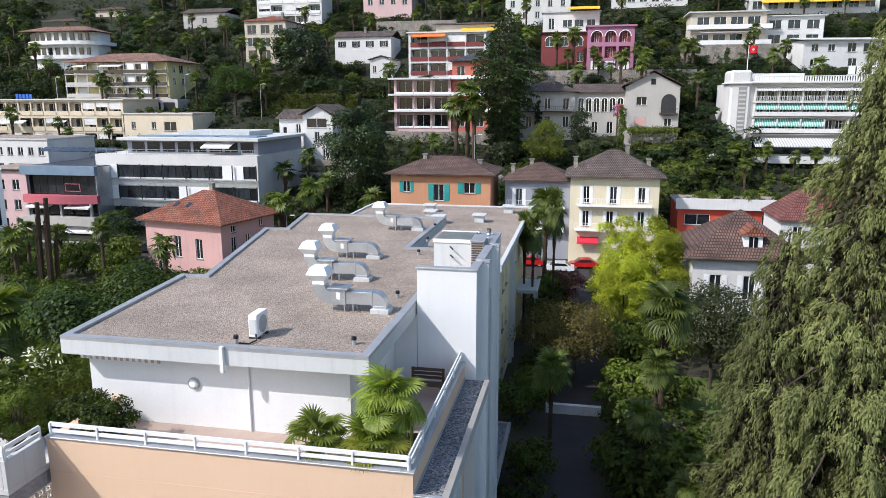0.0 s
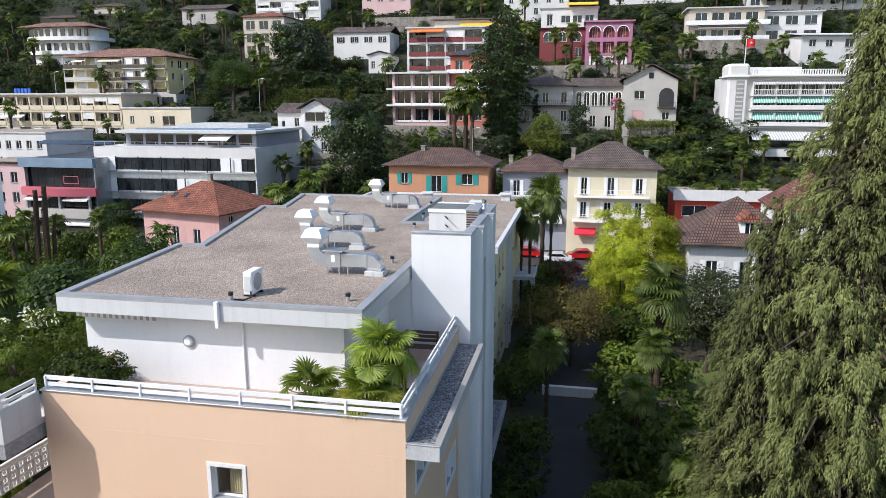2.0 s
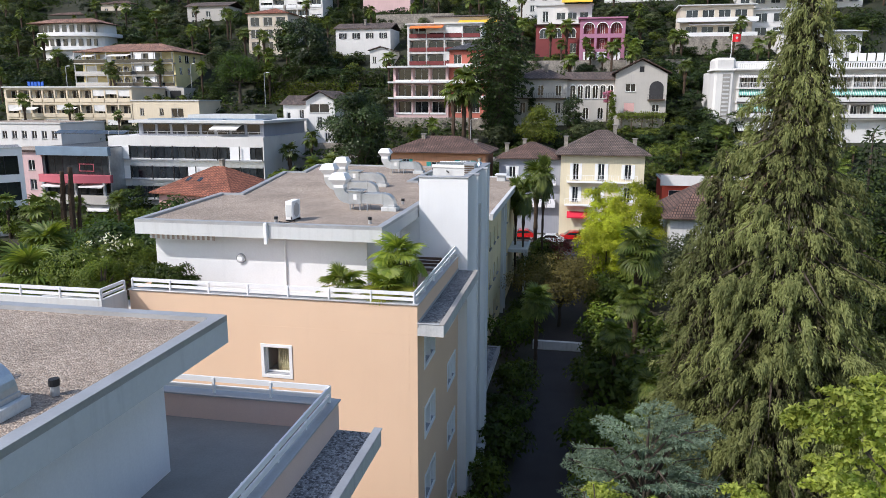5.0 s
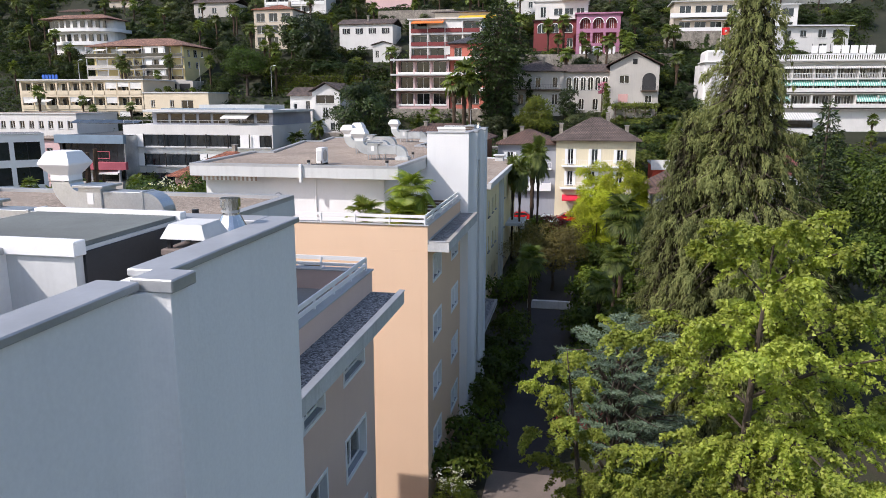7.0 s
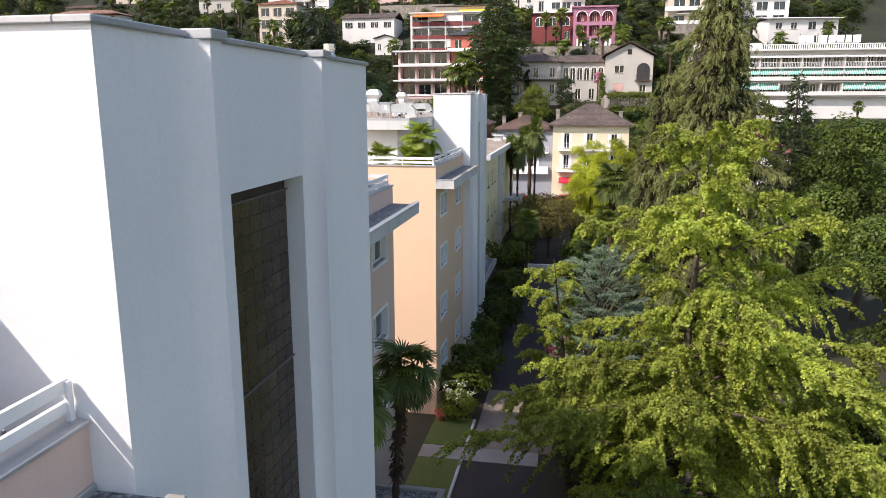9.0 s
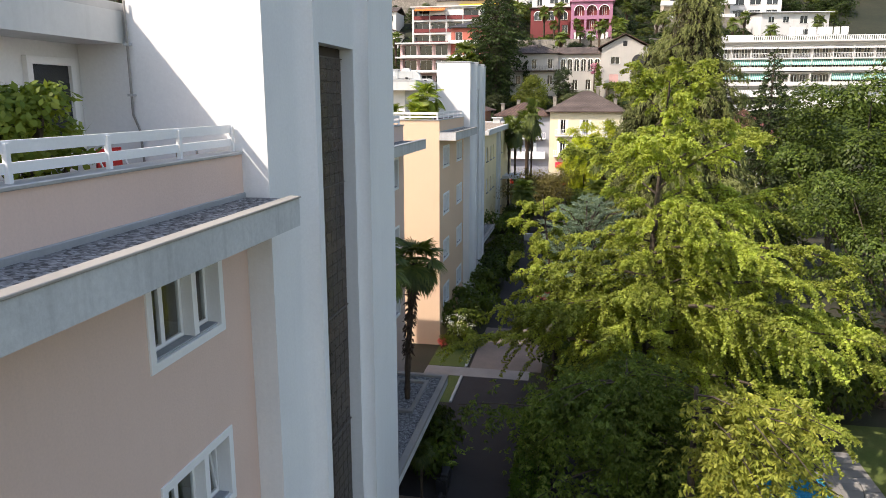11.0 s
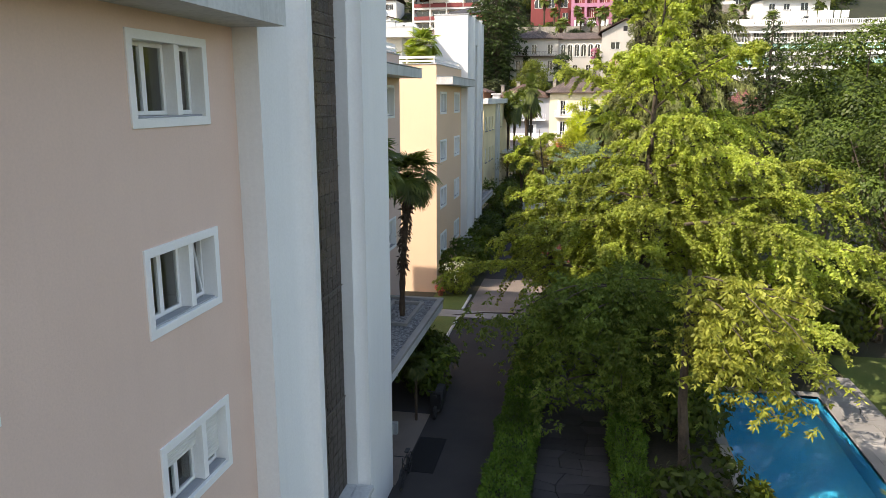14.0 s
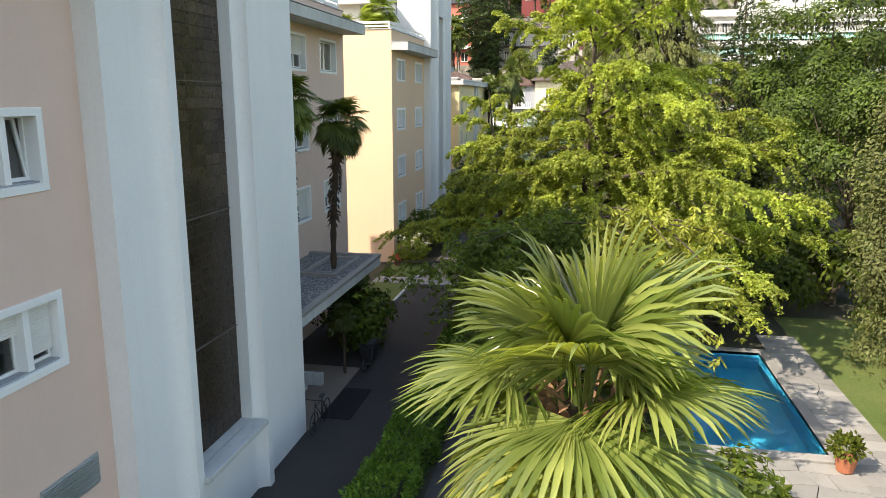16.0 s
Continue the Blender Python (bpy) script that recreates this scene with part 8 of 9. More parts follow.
stand(fan_palm("fan_palm", "low yellowing fan palm in a terrace planter", 0.5, 16, 0.95, 22, 4, seed=7, sweep=66, trunk_r=0.1, dry=0, yellow=8, material=L_PALMMID, fan=0.74, spread=240, sag=0.35, tip=(5, 50)), -4.2, 32.5, 13.1, 50)
stand(fan_palm("fan_palm", "small fan palm in a terrace planter", 0.6, 17, 0.88, 22, 4, seed=8, sweep=58, trunk_r=0.1, dry=0, yellow=1, material=L_PALMMID, fan=0.72, spread=240, sag=0.3, tip=(5, 50)), -5.9, 32.4, 13.1, 80)
stand(fan_palm("fan_palm", "low fan palm on the roof of the tower corner", 1.1, 18, 0.7, 18, 3, seed=9, trunk_r=0.1, dry=0), -8.2, 64.2, 11.66)
mid_palm = fan_palm("garden_palm", "fan palm among the garden shrubs", 5.2, 24, 0.85, 20, 3, seed=15, sag=0.45, tip=(10, 55), trunk_r=0.14, dry=6, group="garden palms")
stand(mid_palm, 0.0, 60.2, 0, 0, 1.15)
for x, y, k, t in ((7.0, 61.5, 1.0, 30), (7.7, 64.4, 1.55, 70), (5.6, 54.6, 0.9, 110), (7.3, 48.6, 0.72, 200), (7.9, 38.9, 0.5, 250), (-2.7, 101.0, 1.85, 130), (-29.8, 44.0, 1.7, 40), (-33.5, 50.0, 1.75, 90), (-36.5, 56.0, 1.5, 15), (20.5, 22.0, 0.8, 20), (-0.9, 18.6, 0.42, 70), (0.1, 13.6, 0.36, 20)):
    copy_thing(mid_palm, pose(x, y, 0, 0, 0, t) @ Matrix.Diagonal((k, k, k, 1)))
for x, y, k, t in ((-1.1, 87.2, 2.08, 10), (-3.1, 85.2, 1.75, 60), (-4.05, 86.4, 1.76, 140)):
    copy_thing(mid_palm, pose(x, y, 0, 0, 0, t) @ Matrix.Diagonal((0.88, 0.88, k, 1)))

L_WALNUT = leafy("walnut_leaf", (0.030, 0.052, 0.009), (0.080, 0.110, 0.020), through_light=0.22)
# --- broad trees of the garden
for x, y, h, r, sd in ((30.5, 82, 12.5, 5.0, 91), (35, 92, 14, 5.5, 92), (29, 74, 11.5, 4.6, 93)):
    stand(broad_tree("garden_tree", "tall dark tree behind the garden villas", h, r, 9000, 0.5, L_BROAD, 0.1, 46, sd, trunk_r=0.3), x, y, 0)
stand(broad_tree("magnolia_tree", "large dark glossy magnolia beside the gravel roof", 14.7, 5.4, 44000, 0.29, L_MAGNOLIA, 0.14, 50, 41, trunk_r=0.3, squash=0.95), -24.7, 49.2, 0)
stand(broad_tree("garden_tree", "dense green tree beyond the pool", 17.2, 6.5, 32000, 0.25, L_WALNUT, 0.15, 38, 42, trunk_r=0.3, squash=0.74, aspect=0.6), 24.4, 44, 0)
stand(broad_tree("garden_tree", "dark leafy tree by the garden wall", 12, 5.6, 24000, 0.22, L_WALNUT, 0.12, 56, 43, squash=0.62), 23.0, 33, 0)
stand(broad_tree("garden_tree", "dense dark tree at the garden's edge", 11, 5.5, 15000, 0.32, L_DARK, 0.08, 50, 44, squash=0.65), 27, 25, 0)
stand(broad_tree("garden_tree", "green tree with light leaves", 21, 7, 18000, 0.36, L_BROAD, 0.15, 60, 45, squash=0.65), 34, 56, 0)
stand(broad_tree("garden_tree", "tall leafy tree with an uneven crown behind the pool garden", 17.6, 4.3, 15000, 0.32, L_WALNUT, 0.2, 26, 59, trunk_r=0.28, squash=0.85), 26.2, 54.5, 0)
stand(broad_tree("rusty_tree", "small tree with rust-tinged leaves over the drive", 7.2, 4.4, 12000, 0.2, L_RUST, 0.22, 40, 46), 1.4, 73.0, 0)
stand(broad_tree("grey_leaved_tree", "grey-green tree in front of the villa", 9.2, 3.9, 14000, 0.24, L_OLIVE, 0.2, 42, 47), 12.6, 73.5, 0)
stand(broad_tree("bamboo_grove", "bright yellow-green bamboo thicket", 11.0, 3.0, 20000, 0.34, L_BAMBOO, 0.02, 85, 48, squash=0.75, aspect=0.25, category="bamboo"), 5.9, 83.5, 0)
stand(broad_tree("bamboo_grove", "tall yellow-green bamboo thicket", 13.2, 3.6, 20000, 0.38, L_BAMBOO, 0.02, 85, 49, squash=0.75, aspect=0.25, category="bamboo"), 9.2, 88.0, 0)
stand(broad_tree("bamboo_grove", "tall yellow-green bamboo thicket", 12.6, 3.1, 16000, 0.38, L_BAMBOO, 0.02, 80, 50, squash=0.75, aspect=0.25, category="bamboo"), 5.6, 90.0, 0)
stand(broad_tree("oleander_bush", "oleander bush with white flowers on the terrace", 1.95, 1.7, 12000, 0.18, L_MID, 0.02, 28, 51, category="bush", aspect=0.36), -17.9, 33.9, 12.75)
stand(broad_tree("oleander_bush", "green oleander bush beside the terrace", 2.4, 1.7, 10000, 0.2, L_MID, 0.02, 26, 52, category="bush", aspect=0.36), -18.4, 37.2, 12.0)
stand(broad_tree("laurel_bush", "round dark laurel bush in a planter", 1.45, 0.82, 4200, 0.12, L_BROAD, 0.05, 24, 53, category="bush"), -13.0, 32.5, 13.02)
stand(broad_tree("laurel_bush", "dark laurel bush beside the white wall", 1.6, 0.95, 3600, 0.13, L_BROAD, 0.05, 24, 54, category="bush"), -14.4, 33.4, 12.8)
stand(broad_tree("citrus_bush", "citrus bush with glossy leaves in a tub", 1.7, 0.8, 3400, 0.13, L_MID, 0.06, 26, 55, category="bush"), -1.3, -2.15, 13.5)
stand(broad_tree("balcony_bush", "rounded green bush on the grey balcony", 1.9, 0.92, 8000, 0.1, L_MID, 0.02, 34, 57, category="bush", aspect=0.4), -16.0, 32.1, 12.85)
cyp = broad_tree("column_cypress", "dense columnar cypress beside the pool lawn", 13, 2.0, 46000, 0.13, L_CEDAR, 0.01, 150, 56, squash=1.1, category="tree")
stand(cyp, 17.7, 11.4, 0)

# shrubs along the drive
shrub = broad_tree("garden_shrub", "leafy green shrub in the garden", 2.4, 1.6, 1500, 0.28, L_MID, 0.02, 18, 60, category="bush", group="garden shrubs")
stand(shrub, -1.7, 33.2, 0)
shrub_dark = broad_tree("dark_shrub", "dark evergreen shrub in the garden", 2.6, 1.7, 1300, 0.3, L_BROAD, 0.02, 18, 61, category="bush", group="dark shrubs")
stand(shrub_dark, -1.5, 37.0, 0)
shrub_light = broad_tree("light_shrub", "pale green shrub in the garden", 2.2, 1.5, 1700, 0.21, L_LIGHT, 0.02, 20, 62, category="bush", group="pale shrubs")
stand(shrub_light, -1.5, 31.2, 0, 0, 0.7)
SHRUBS = [shrub, shrub_dark, shrub_light]
rnd = random.Random(5)
spots = [(-1.6, 41.5, 0, .9), (-1.4, 46, 1, 1.0), (-1.5, 51, 1, 1.0), (-1.2, 56, 0, 1.0), (-2.2, 64, 1, 1.1), (-1.9, 69, 0, 1.2), (-1.8, 72, 1, 1.0), (-1.0, 84, 1, 1.5), (-1.2, 88, 1, 1.4), (-1.5, 96, 0, 1.3), (-1.4, 101, 1, 1.2), (5, 97, 1, .9),
         (4.6, 42, 0, 1.0), (4.4, 46, 1, 1.2), (4.6, 50, 0, 1.1), (4.8, 54, 1, 1.4), (5.0, 58, 0, 1.3), (5.2, 63, 1, 1.2), (5.6, 69, 0, 1.5), (5.8, 75, 1, 1.5), (6.0, 80, 0, 1.3),
         (7.5, 47, 0, 1.3), (7.2, 52, 2, 1.4), (8.0, 56, 0, 1.7), (9.5, 60, 1, 1.5), (10.5, 64, 2, 1.2), (9.5, 80, 0, 1.8), (9, 69, 1, 1.2), (15, 78, 1, 1.5), (18, 64, 0, 2.0), (18, 76, 1, 2.0), (22, 60, 0, 2.2),
         (6.8, 33, 0, 1.0), (7.6, 30, 1, 1.1), (5.6, 31.5, 1, .9), (9.5, 31, 0, 1.2), (13.5, 29, 0, 1.2), (17.5, 28, 1, 1.5), (20.5, 26.5, 0, 1.4), (21.5, 18, 1, 1.3), (23, 13, 0, 1.5), (22, 8, 0, 1.3), (17.6, 24.5, 0, 1.0),
         (9.6, 13.5, 1, .9), (9.4, 16.0, 1, 1.1), (9.5, 7.5, 1, .9), (9.0, 19.5, 1, 1.2), (11.5, 21, 1, 1.1), (14.5, 22, 0, 1.2), (9.8, 5.0, 0, .8), (12, 5.5, 0, .9), (6.0, 25.5, 0, 1.0), (5.0, 28.0, 1, 1.0),
         (0.0, 16.2, 1, 0.8), (-0.4, 17.4, 1, 0.8), (-1.0, 18.5, 1, 0.7), (-24, 36, 1, 1.6), (-27, 40, 0, 1.6), (-24, 55, 1, 1.6), (-22, 60, 0, 1.6), (-31, 50, 1, 2.4), (-36, 58, 1, 2.4), (-31, 45, 1, 2.6), (-35, 52, 1, 2.4), (-40, 60, 0, 2.2), (-44, 66, 1, 2.4), (-48, 72, 1, 2.2), (-55, 76, 1, 2.0), (-21, 27, 0, 2.0), (-24, 24, 1, 2.0)]
for x, y, i, k in spots:
    copy_thing(SHRUBS[i], pose(x + rnd.uniform(-.3, .3), y + rnd.uniform(-.3, .3), 0, 0, 0, rnd.uniform(0, 360)) @ Matrix.Diagonal((k, k, k * rnd.uniform(.85, 1.25), 1)))
stand(broad_tree("flowering_bush", "oleander bush with pink flowers by the drive", 2.6, 1.5, 3000, 0.16, L_FLOWER, 0.02, 40, 63, category="bush", squash=0.6), 4.6, 39.2, 0)
stand(broad_tree("dark_red_bush", "dark red-leaved bush by the lane", 4.2, 2.2, 4000, 0.2, leafy("dark_red_leaf", (0.07, 0.015, 0.018), (0.14, 0.04, 0.035)), 0.05, 26, 64, category="bush"), 0.2, 97, 0)


def hedge(x0, x1, y0, y1, h, n, label):
    """A clipped hedge: a skin of small leaves over an added box, dark for the shade inside."""
    u = thing("hedge", ((x0 + x1) / 2, (y0 + y1) / 2, 0), label, "hedge")
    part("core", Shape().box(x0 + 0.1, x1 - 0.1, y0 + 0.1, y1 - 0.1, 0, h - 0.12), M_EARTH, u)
    P = RNG.uniform(size=(n, 3)) * np.array([x1 - x0, y1 - y0, h]) + np.array([x0, y0, 0])
    f = RNG.uniform(size=n)
    wob = 0.09 * np.sin(P[:, 1] * 1.7) + 0.06 * np.sin(P[:, 1] * 4.1 + P[:, 2] * 3)
    Nn = np.zeros((n, 3))
    top, lft = f < 0.42, (f >= 0.42) & (f < 0.72)
    rgt = f >= 0.72
    P[top, 2] = h + wob[top] + RNG.normal(size=top.sum()) * 0.05
    Nn[top] = (0, 0, 1)
    P[lft, 0] = x0 - wob[lft] + RNG.normal(size=lft.sum()) * 0.05
    Nn[lft] = (-1, 0, 0)
    P[rgt, 0] = x1 + wob[rgt] + RNG.normal(size=rgt.sum()) * 0.05
    Nn[rgt] = (1, 0, 0)
    me = leaf_mesh("foliage", P - np.array(u.location), unit(Nn + RNG.normal(size=(n, 3)) * 0.7), rand_dirs(n), 0.10 * RNG.uniform(0.7, 1.3, n), 0.065, M_HEDGE, tips=3)
    child("foliage", me, u)


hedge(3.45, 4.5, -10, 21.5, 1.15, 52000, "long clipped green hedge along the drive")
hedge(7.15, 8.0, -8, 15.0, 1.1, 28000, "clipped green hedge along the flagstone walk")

# ---------------------------------------------------------------- hillside woods
bpy.context.view_layer.update()
BLOCKS = []
for ob in list(scene.objects):
    if ob.parent is None and ob.get("category") in ("house", "hotel", "apartment building", "office building", "building"):
        pts = [c.matrix_world @ Vector(v) for c in ob.children for v in c.bound_box if c.type == "MESH"]
        if pts:
            BLOCKS.append((min(p.x for p in pts), max(p.x for p in pts), min(p.y for p in pts), max(p.y for p in pts), ob.location.z, max(p.z for p in pts)))
VALLEY = Vector((1.5, 8.0, 22.0))


def room_for(x, y, r, h, low=0.32):
    """The tallest tree, up to h, that fits at a place without standing in a house or hiding its front from the valley."""
    g = height(x, y)
    for x0, x1, y0, y1, z0, z1 in BLOCKS:
        if x0 - r < x < x1 + r and y0 - r < y < y1 + r:
            return 0.0
        if y < y0 and y0 - y < 60:
            k = (y0 - VALLEY.y) / (y - VALLEY.y)
            xs = VALLEY.x + (x - VALLEY.x) * k
            if x0 - r * k < xs < x1 + r * k:
                lim = VALLEY.z + (z0 + low * (z1 - z0) - VALLEY.z) / k - g
                h = min(h, lim)
    return h


L_HILL = leafy("hill_leaf", (0.018, 0.035, 0.010), (0.056, 0.080, 0.022))
L_HILLDARK = leafy("hill_dark_leaf", (0.013, 0.028, 0.011), (0.042, 0.064, 0.022), through_light=0.2)
L_HILLLIGHT = leafy("hill_light_leaf", (0.055, 0.082, 0.016), (0.13, 0.15, 0.032))
L_HILLOLIVE = leafy("hill_olive_leaf", (0.050, 0.066, 0.032), (0.10, 0.115, 0.055))
kinds = [broad_tree("hill_oak", "broadleaf oak on the hillside", 9, 4.0, 1150, 0.72, L_HILL, 0.1, 20, 71, group="hillside oaks", limbs=False, tips=3),
         broad_tree("holm_oak", "dark evergreen oak on the hillside", 9.5, 3.7, 1150, 0.72, L_HILLDARK, 0.1, 20, 72, group="hillside holm oaks", limbs=False, tips=3),
         broad_tree("lime_tree", "light green tree on the hillside", 8, 3.8, 1150, 0.72, L_HILLLIGHT, 0.1, 20, 73, group="hillside limes", limbs=False, tips=3),
         broad_tree("olive_tree", "olive green tree on the hillside", 7.5, 3.6, 1150, 0.72, L_HILLOLIVE, 0.1, 20, 74, group="hillside olives", limbs=False, tips=3),
         broad_tree("hill_ash", "tall green ash on the hillside", 11.5, 3.8, 1150, 0.72, L_HILL, 0.08, 30, 75, group="hillside ashes", limbs=False, tips=3)]
heights = (9, 9.5, 8, 7.5, 11.5)
hill_palm = fan_palm("hill_palm", "fan palm on the hillside", 5.5, 13, 1.0, 11, 2, seed=77, trunk_r=0.2, dry=1, sag=0.4, tip=(10, 50), group="hillside palms")
hill_cypress = broad_tree("hill_cypress", "slim dark cypress on the hillside", 9, 0.95, 900, 0.5, L_DARK, 0.02, 30, 78, squash=1.5, group="hillside cypresses", limbs=False)
used = set()
rnd = random.Random(9)
cells = [(i, j) for j in range(27) for i in range(70)]
for i, j in cells:
    y = 124 + j * 5.1 + rnd.uniform(-2.2, 2.2)
    x = -248 + i * 5.4 + rnd.uniform(-2.4, 2.4)
    pick = rnd.random()
    k = rnd.choices(range(5), (4, 3, 1.5, 1.5, 2.5))[0]
    want = heights[k] * rnd.uniform(0.6, 1.15)
    if x < -98 - (y - 124) * 1.02 or x > 24 + (y - 100) * 0.44:
        continue
    if -43 < x < -16 and 144 < y < 162:
        want = min(want, 2.2)
    if -80 < x < -45 and 156 < y < 172 or -86 < x < -46 and 175 < y < 184:
        want = min(want, 1.4)
    if -12 < x < 21 and 146 < y < 162:
        want, pick = min(want, 5.5), max(pick, 0.25)
    if 22 < x < 66 and 128 < y < 158:
        want, pick = min(want, 4.2), max(pick, 0.25)
    h = room_for(x, y, 1.6, want, 0.62 if pick < 0.19 else 0.32)
    if h < 1.5:
        continue
    z = height(x, y) - 0.3
    if pick < 0.19 and h > 3.2:
        src, k0 = hill_palm, min(h, 7.5) / 6.2
    elif pick < 0.22 and h > 5:
        src, k0 = hill_cypress, h / 9
    else:
        src, k0 = kinds[k], h / heights[k]
    wide = max(k0, min(0.85, k0 * 1.6)) if src in kinds else k0
    m = pose(x, y, z, 0, 0, rnd.uniform(0, 360)) @ Matrix.Diagonal((wide * rnd.uniform(.85, 1.15), wide * rnd.uniform(.85, 1.15), k0, 1))
    if src.name not in used:
        used.add(src.name)
        src.matrix_world = m
    else:
        copy_thing(src, m)


# denser planting round the gabled house, before the long house and below the hotel
for x, y, i, h in ((22.5, 155, 1, 8.5), (25.5, 151, 0, 7.5), (21.5, 163, 0, 9), (24.5, 167, 1, 9.5), (22.0, 175, 2, 8), (26, 181, 1, 9), (20.5, 186, 0, 9), (24, 192, 1, 9), (19.5, 151, 0, 6.5),
                   (15.5, 153, 1, 6.4), (11.5, 152, 0, 6.2), (18.5, 156, 0, 6.4), (5.0, 153, 2, 5.6), (2.0, 152, 0, 6.6), (3.6, 158, 1, 5.6), (5.6, 158.6, 3, 4.6), (-3.5, 157, 1, 7.0), (-8.5, 157, 0, 6.0), (-11.5, 155, 1, 7.0), (23.5, 149, 0, 6.0), (27.5, 153.5, 1, 6.5), (29.5, 157, 0, 6.5), (27.8, 162, 1, 8), (29, 149, 0, 4.5), (33, 148, 1, 4.2), (37, 147, 0, 4.6), (41, 148, 2, 4.2), (46, 149, 1, 4.8), (51, 149, 0, 5),
                   (25.5, 157, 1, 11.5), (28.6, 155.5, 0, 11.0), (23.0, 158.5, 4, 12.0), (30.5, 152, 2, 8.5), (26.8, 150, 0, 8.5), (21.0, 156.5, 2, 8.0), (49, 190, 1, 7.5), (54, 192, 0, 6.0), (59, 191, 1, 7.0), (64, 192, 0, 6.5), (44, 193, 0, 9), (39, 196, 1, 8), (34, 198, 0, 7)):
    k = h / heights[i]
    copy_thing(kinds[i], pose(x, y, height(x, y) - 0.3, 0, 0, x * 53) @ Matrix.Diagonal((k, k, k, 1)))


def undergrowth():
    """Low scrub and small crowns that cover the slope between the trees: one sheet of leaf clumps."""
    global RNG
    RNG = np.random.default_rng(80)
    cs, rs = [], []
    for _ in range(6800):
        y = RNG.uniform(121, 258)
        x = RNG.uniform(-98 - (y - 100) * 0.98, 26 + (y - 100) * 0.45)
        r = RNG.uniform(0.9, 2.1)
        h = room_for(x, y, r * 0.6, 3.2)
        if -80 < x < -45 and 164 < y < 174 or -86 < x < -46 and 178 < y < 184.5:
            h = min(h, 0.7)
        if h < 0.4:
            continue
        cs.append((x, y, height(x, y) + min(h, r) * 0.35))
        rs.append(min(r, max(h, 0.7)))
    for _ in range(1500):
        x, y, r = RNG.uniform(-290, 110), RNG.uniform(250, 320), RNG.uniform(1.8, 3.6)
        cs.append((x, y, height(x, y) + r * 0.5))
        rs.append(r)
    per = [int(17 * r) for r in rs]
    C, D, U = skin_cloud(cs, rs, per, np.array([-40.0, 190, -400]))
    n = len(C)
    ob = new("undergrowth", leaf_mesh("undergrowth", C, D, U, 0.6 * RNG.uniform(0.6, 1.3, n), 0.5 * RNG.uniform(0.6, 1.2, n), L_HILL, tips=3))
    tagged(ob, "mixed green scrub covering the slope", "undergrowth", kind="stuff")


undergrowth()

# palm gardens and pale bushes below the hotel and the long house
rnd = random.Random(61)
for k in range(30):
    x, y = rnd.uniform(20, 62), rnd.uniform(134, 158)
    if room_for(x, y, 0.8, 9) < 2.2:
        continue
    q = rnd.uniform(0.5, 0.85)
    copy_thing(hill_palm, pose(x, y, height(x, y) - 0.2, 0, 0, rnd.uniform(0, 360)) @ Matrix.Diagonal((q * 1.15, q * 1.15, q, 1)))
for k in range(26):
    x, y = rnd.uniform(16, 62), rnd.uniform(131, 157)
    if room_for(x, y, 0.8, 9) < 1.8:
        continue
    q = rnd.uniform(0.9, 1.6)
    copy_thing(SHRUBS[rnd.choice((2, 2, 0))], pose(x, y, height(x, y) - 0.2, 0, 0, rnd.uniform(0, 360)) @ Matrix.Diagonal((q, q, q, 1)))

# --- trees that stand out on the slope
L_PINE = leafy("pine_needles", (0.045, 0.090, 0.018), (0.10, 0.16, 0.03))


def ivy_bank(x0, x1, y0, z0, z1, lean, n, material, label):
    """A terrace wall grown over with ivy."""
    u = thing("ivy_bank", ((x0 + x1) / 2, y0, z0), label, "ivy wall")
    part("core", Shape().prism([(y0, z0), (y0 + lean, z1), (y0 + lean + 1.5, z1), (y0 + lean + 1.5, z0)], "x", x0, x1), M_EARTH, u)
    f, g = RNG.uniform(size=n), RNG.uniform(size=n) ** 0.85
    P = np.stack([x0 + (x1 - x0) * f, y0 + lean * g - 0.15, z0 + (z1 - z0) * g], 1) + RNG.normal(size=(n, 3)) * np.array([0.1, 0.22, 0.12])
    child("foliage", leaf_mesh("foliage", P - np.array(u.location), unit(np.array([0, -1, 0.2]) + RNG.normal(size=(n, 3)) * 0.7), rand_dirs(n), 0.5 * RNG.uniform(0.6, 1.2, n), 0.36, material), u)


ivy_bank(-76, -50, 173.5, 20.6, 25.2, 2.5, 3800, L_HILLLIGHT, "terrace wall overgrown with yellow-green ivy")
ivy_bank(-83, -66, 184.5, 25.6, 29.6, 1.0, 2200, L_HILL, "clipped dark green hedge wall on a terrace")
ivy_bank(-66, -46, 182.0, 24.8, 27.2, 1.5, 1800, L_HILL, "green hedge wall along a terrace")
stand(broad_tree("evergreen_magnolia", "huge dark evergreen tree behind the street", 21, 6.2, 15000, 0.5, L_DARK, 0.08, 44, 81, trunk_r=0.4), -37.5, 136, 4)
stand(weeping_conifer("deodar", "tall dark deodar among the houses", 27, [(0, 3.6), (0.25, 4.2), (0.5, 6.6), (0.72, 5.4), (0.88, 2.8), (1, 0.2)], 14000, 0.62, L_DARK, 82, droop=0.3, aspect=0.45, lift=0.05), -14.2, 157, 14)
stand(broad_tree("round_pine", "bright green round-headed pine", 11.5, 5.4, 9000, 0.36, L_PINE, 0.38, 46, 83, trunk_r=0.35), -79, 172, 20.6)
stand(broad_tree("dark_round_tree", "dark round tree on the slope", 15, 5.6, 4500, 0.7, L_DARK, 0.1, 40, 84), -68, 190, 27)
stand(broad_tree("dark_round_tree", "dark tree beside the tall beige house", 12, 4.6, 3600, 0.7, L_DARK, 0.1, 36, 85), -78, 201, 31)
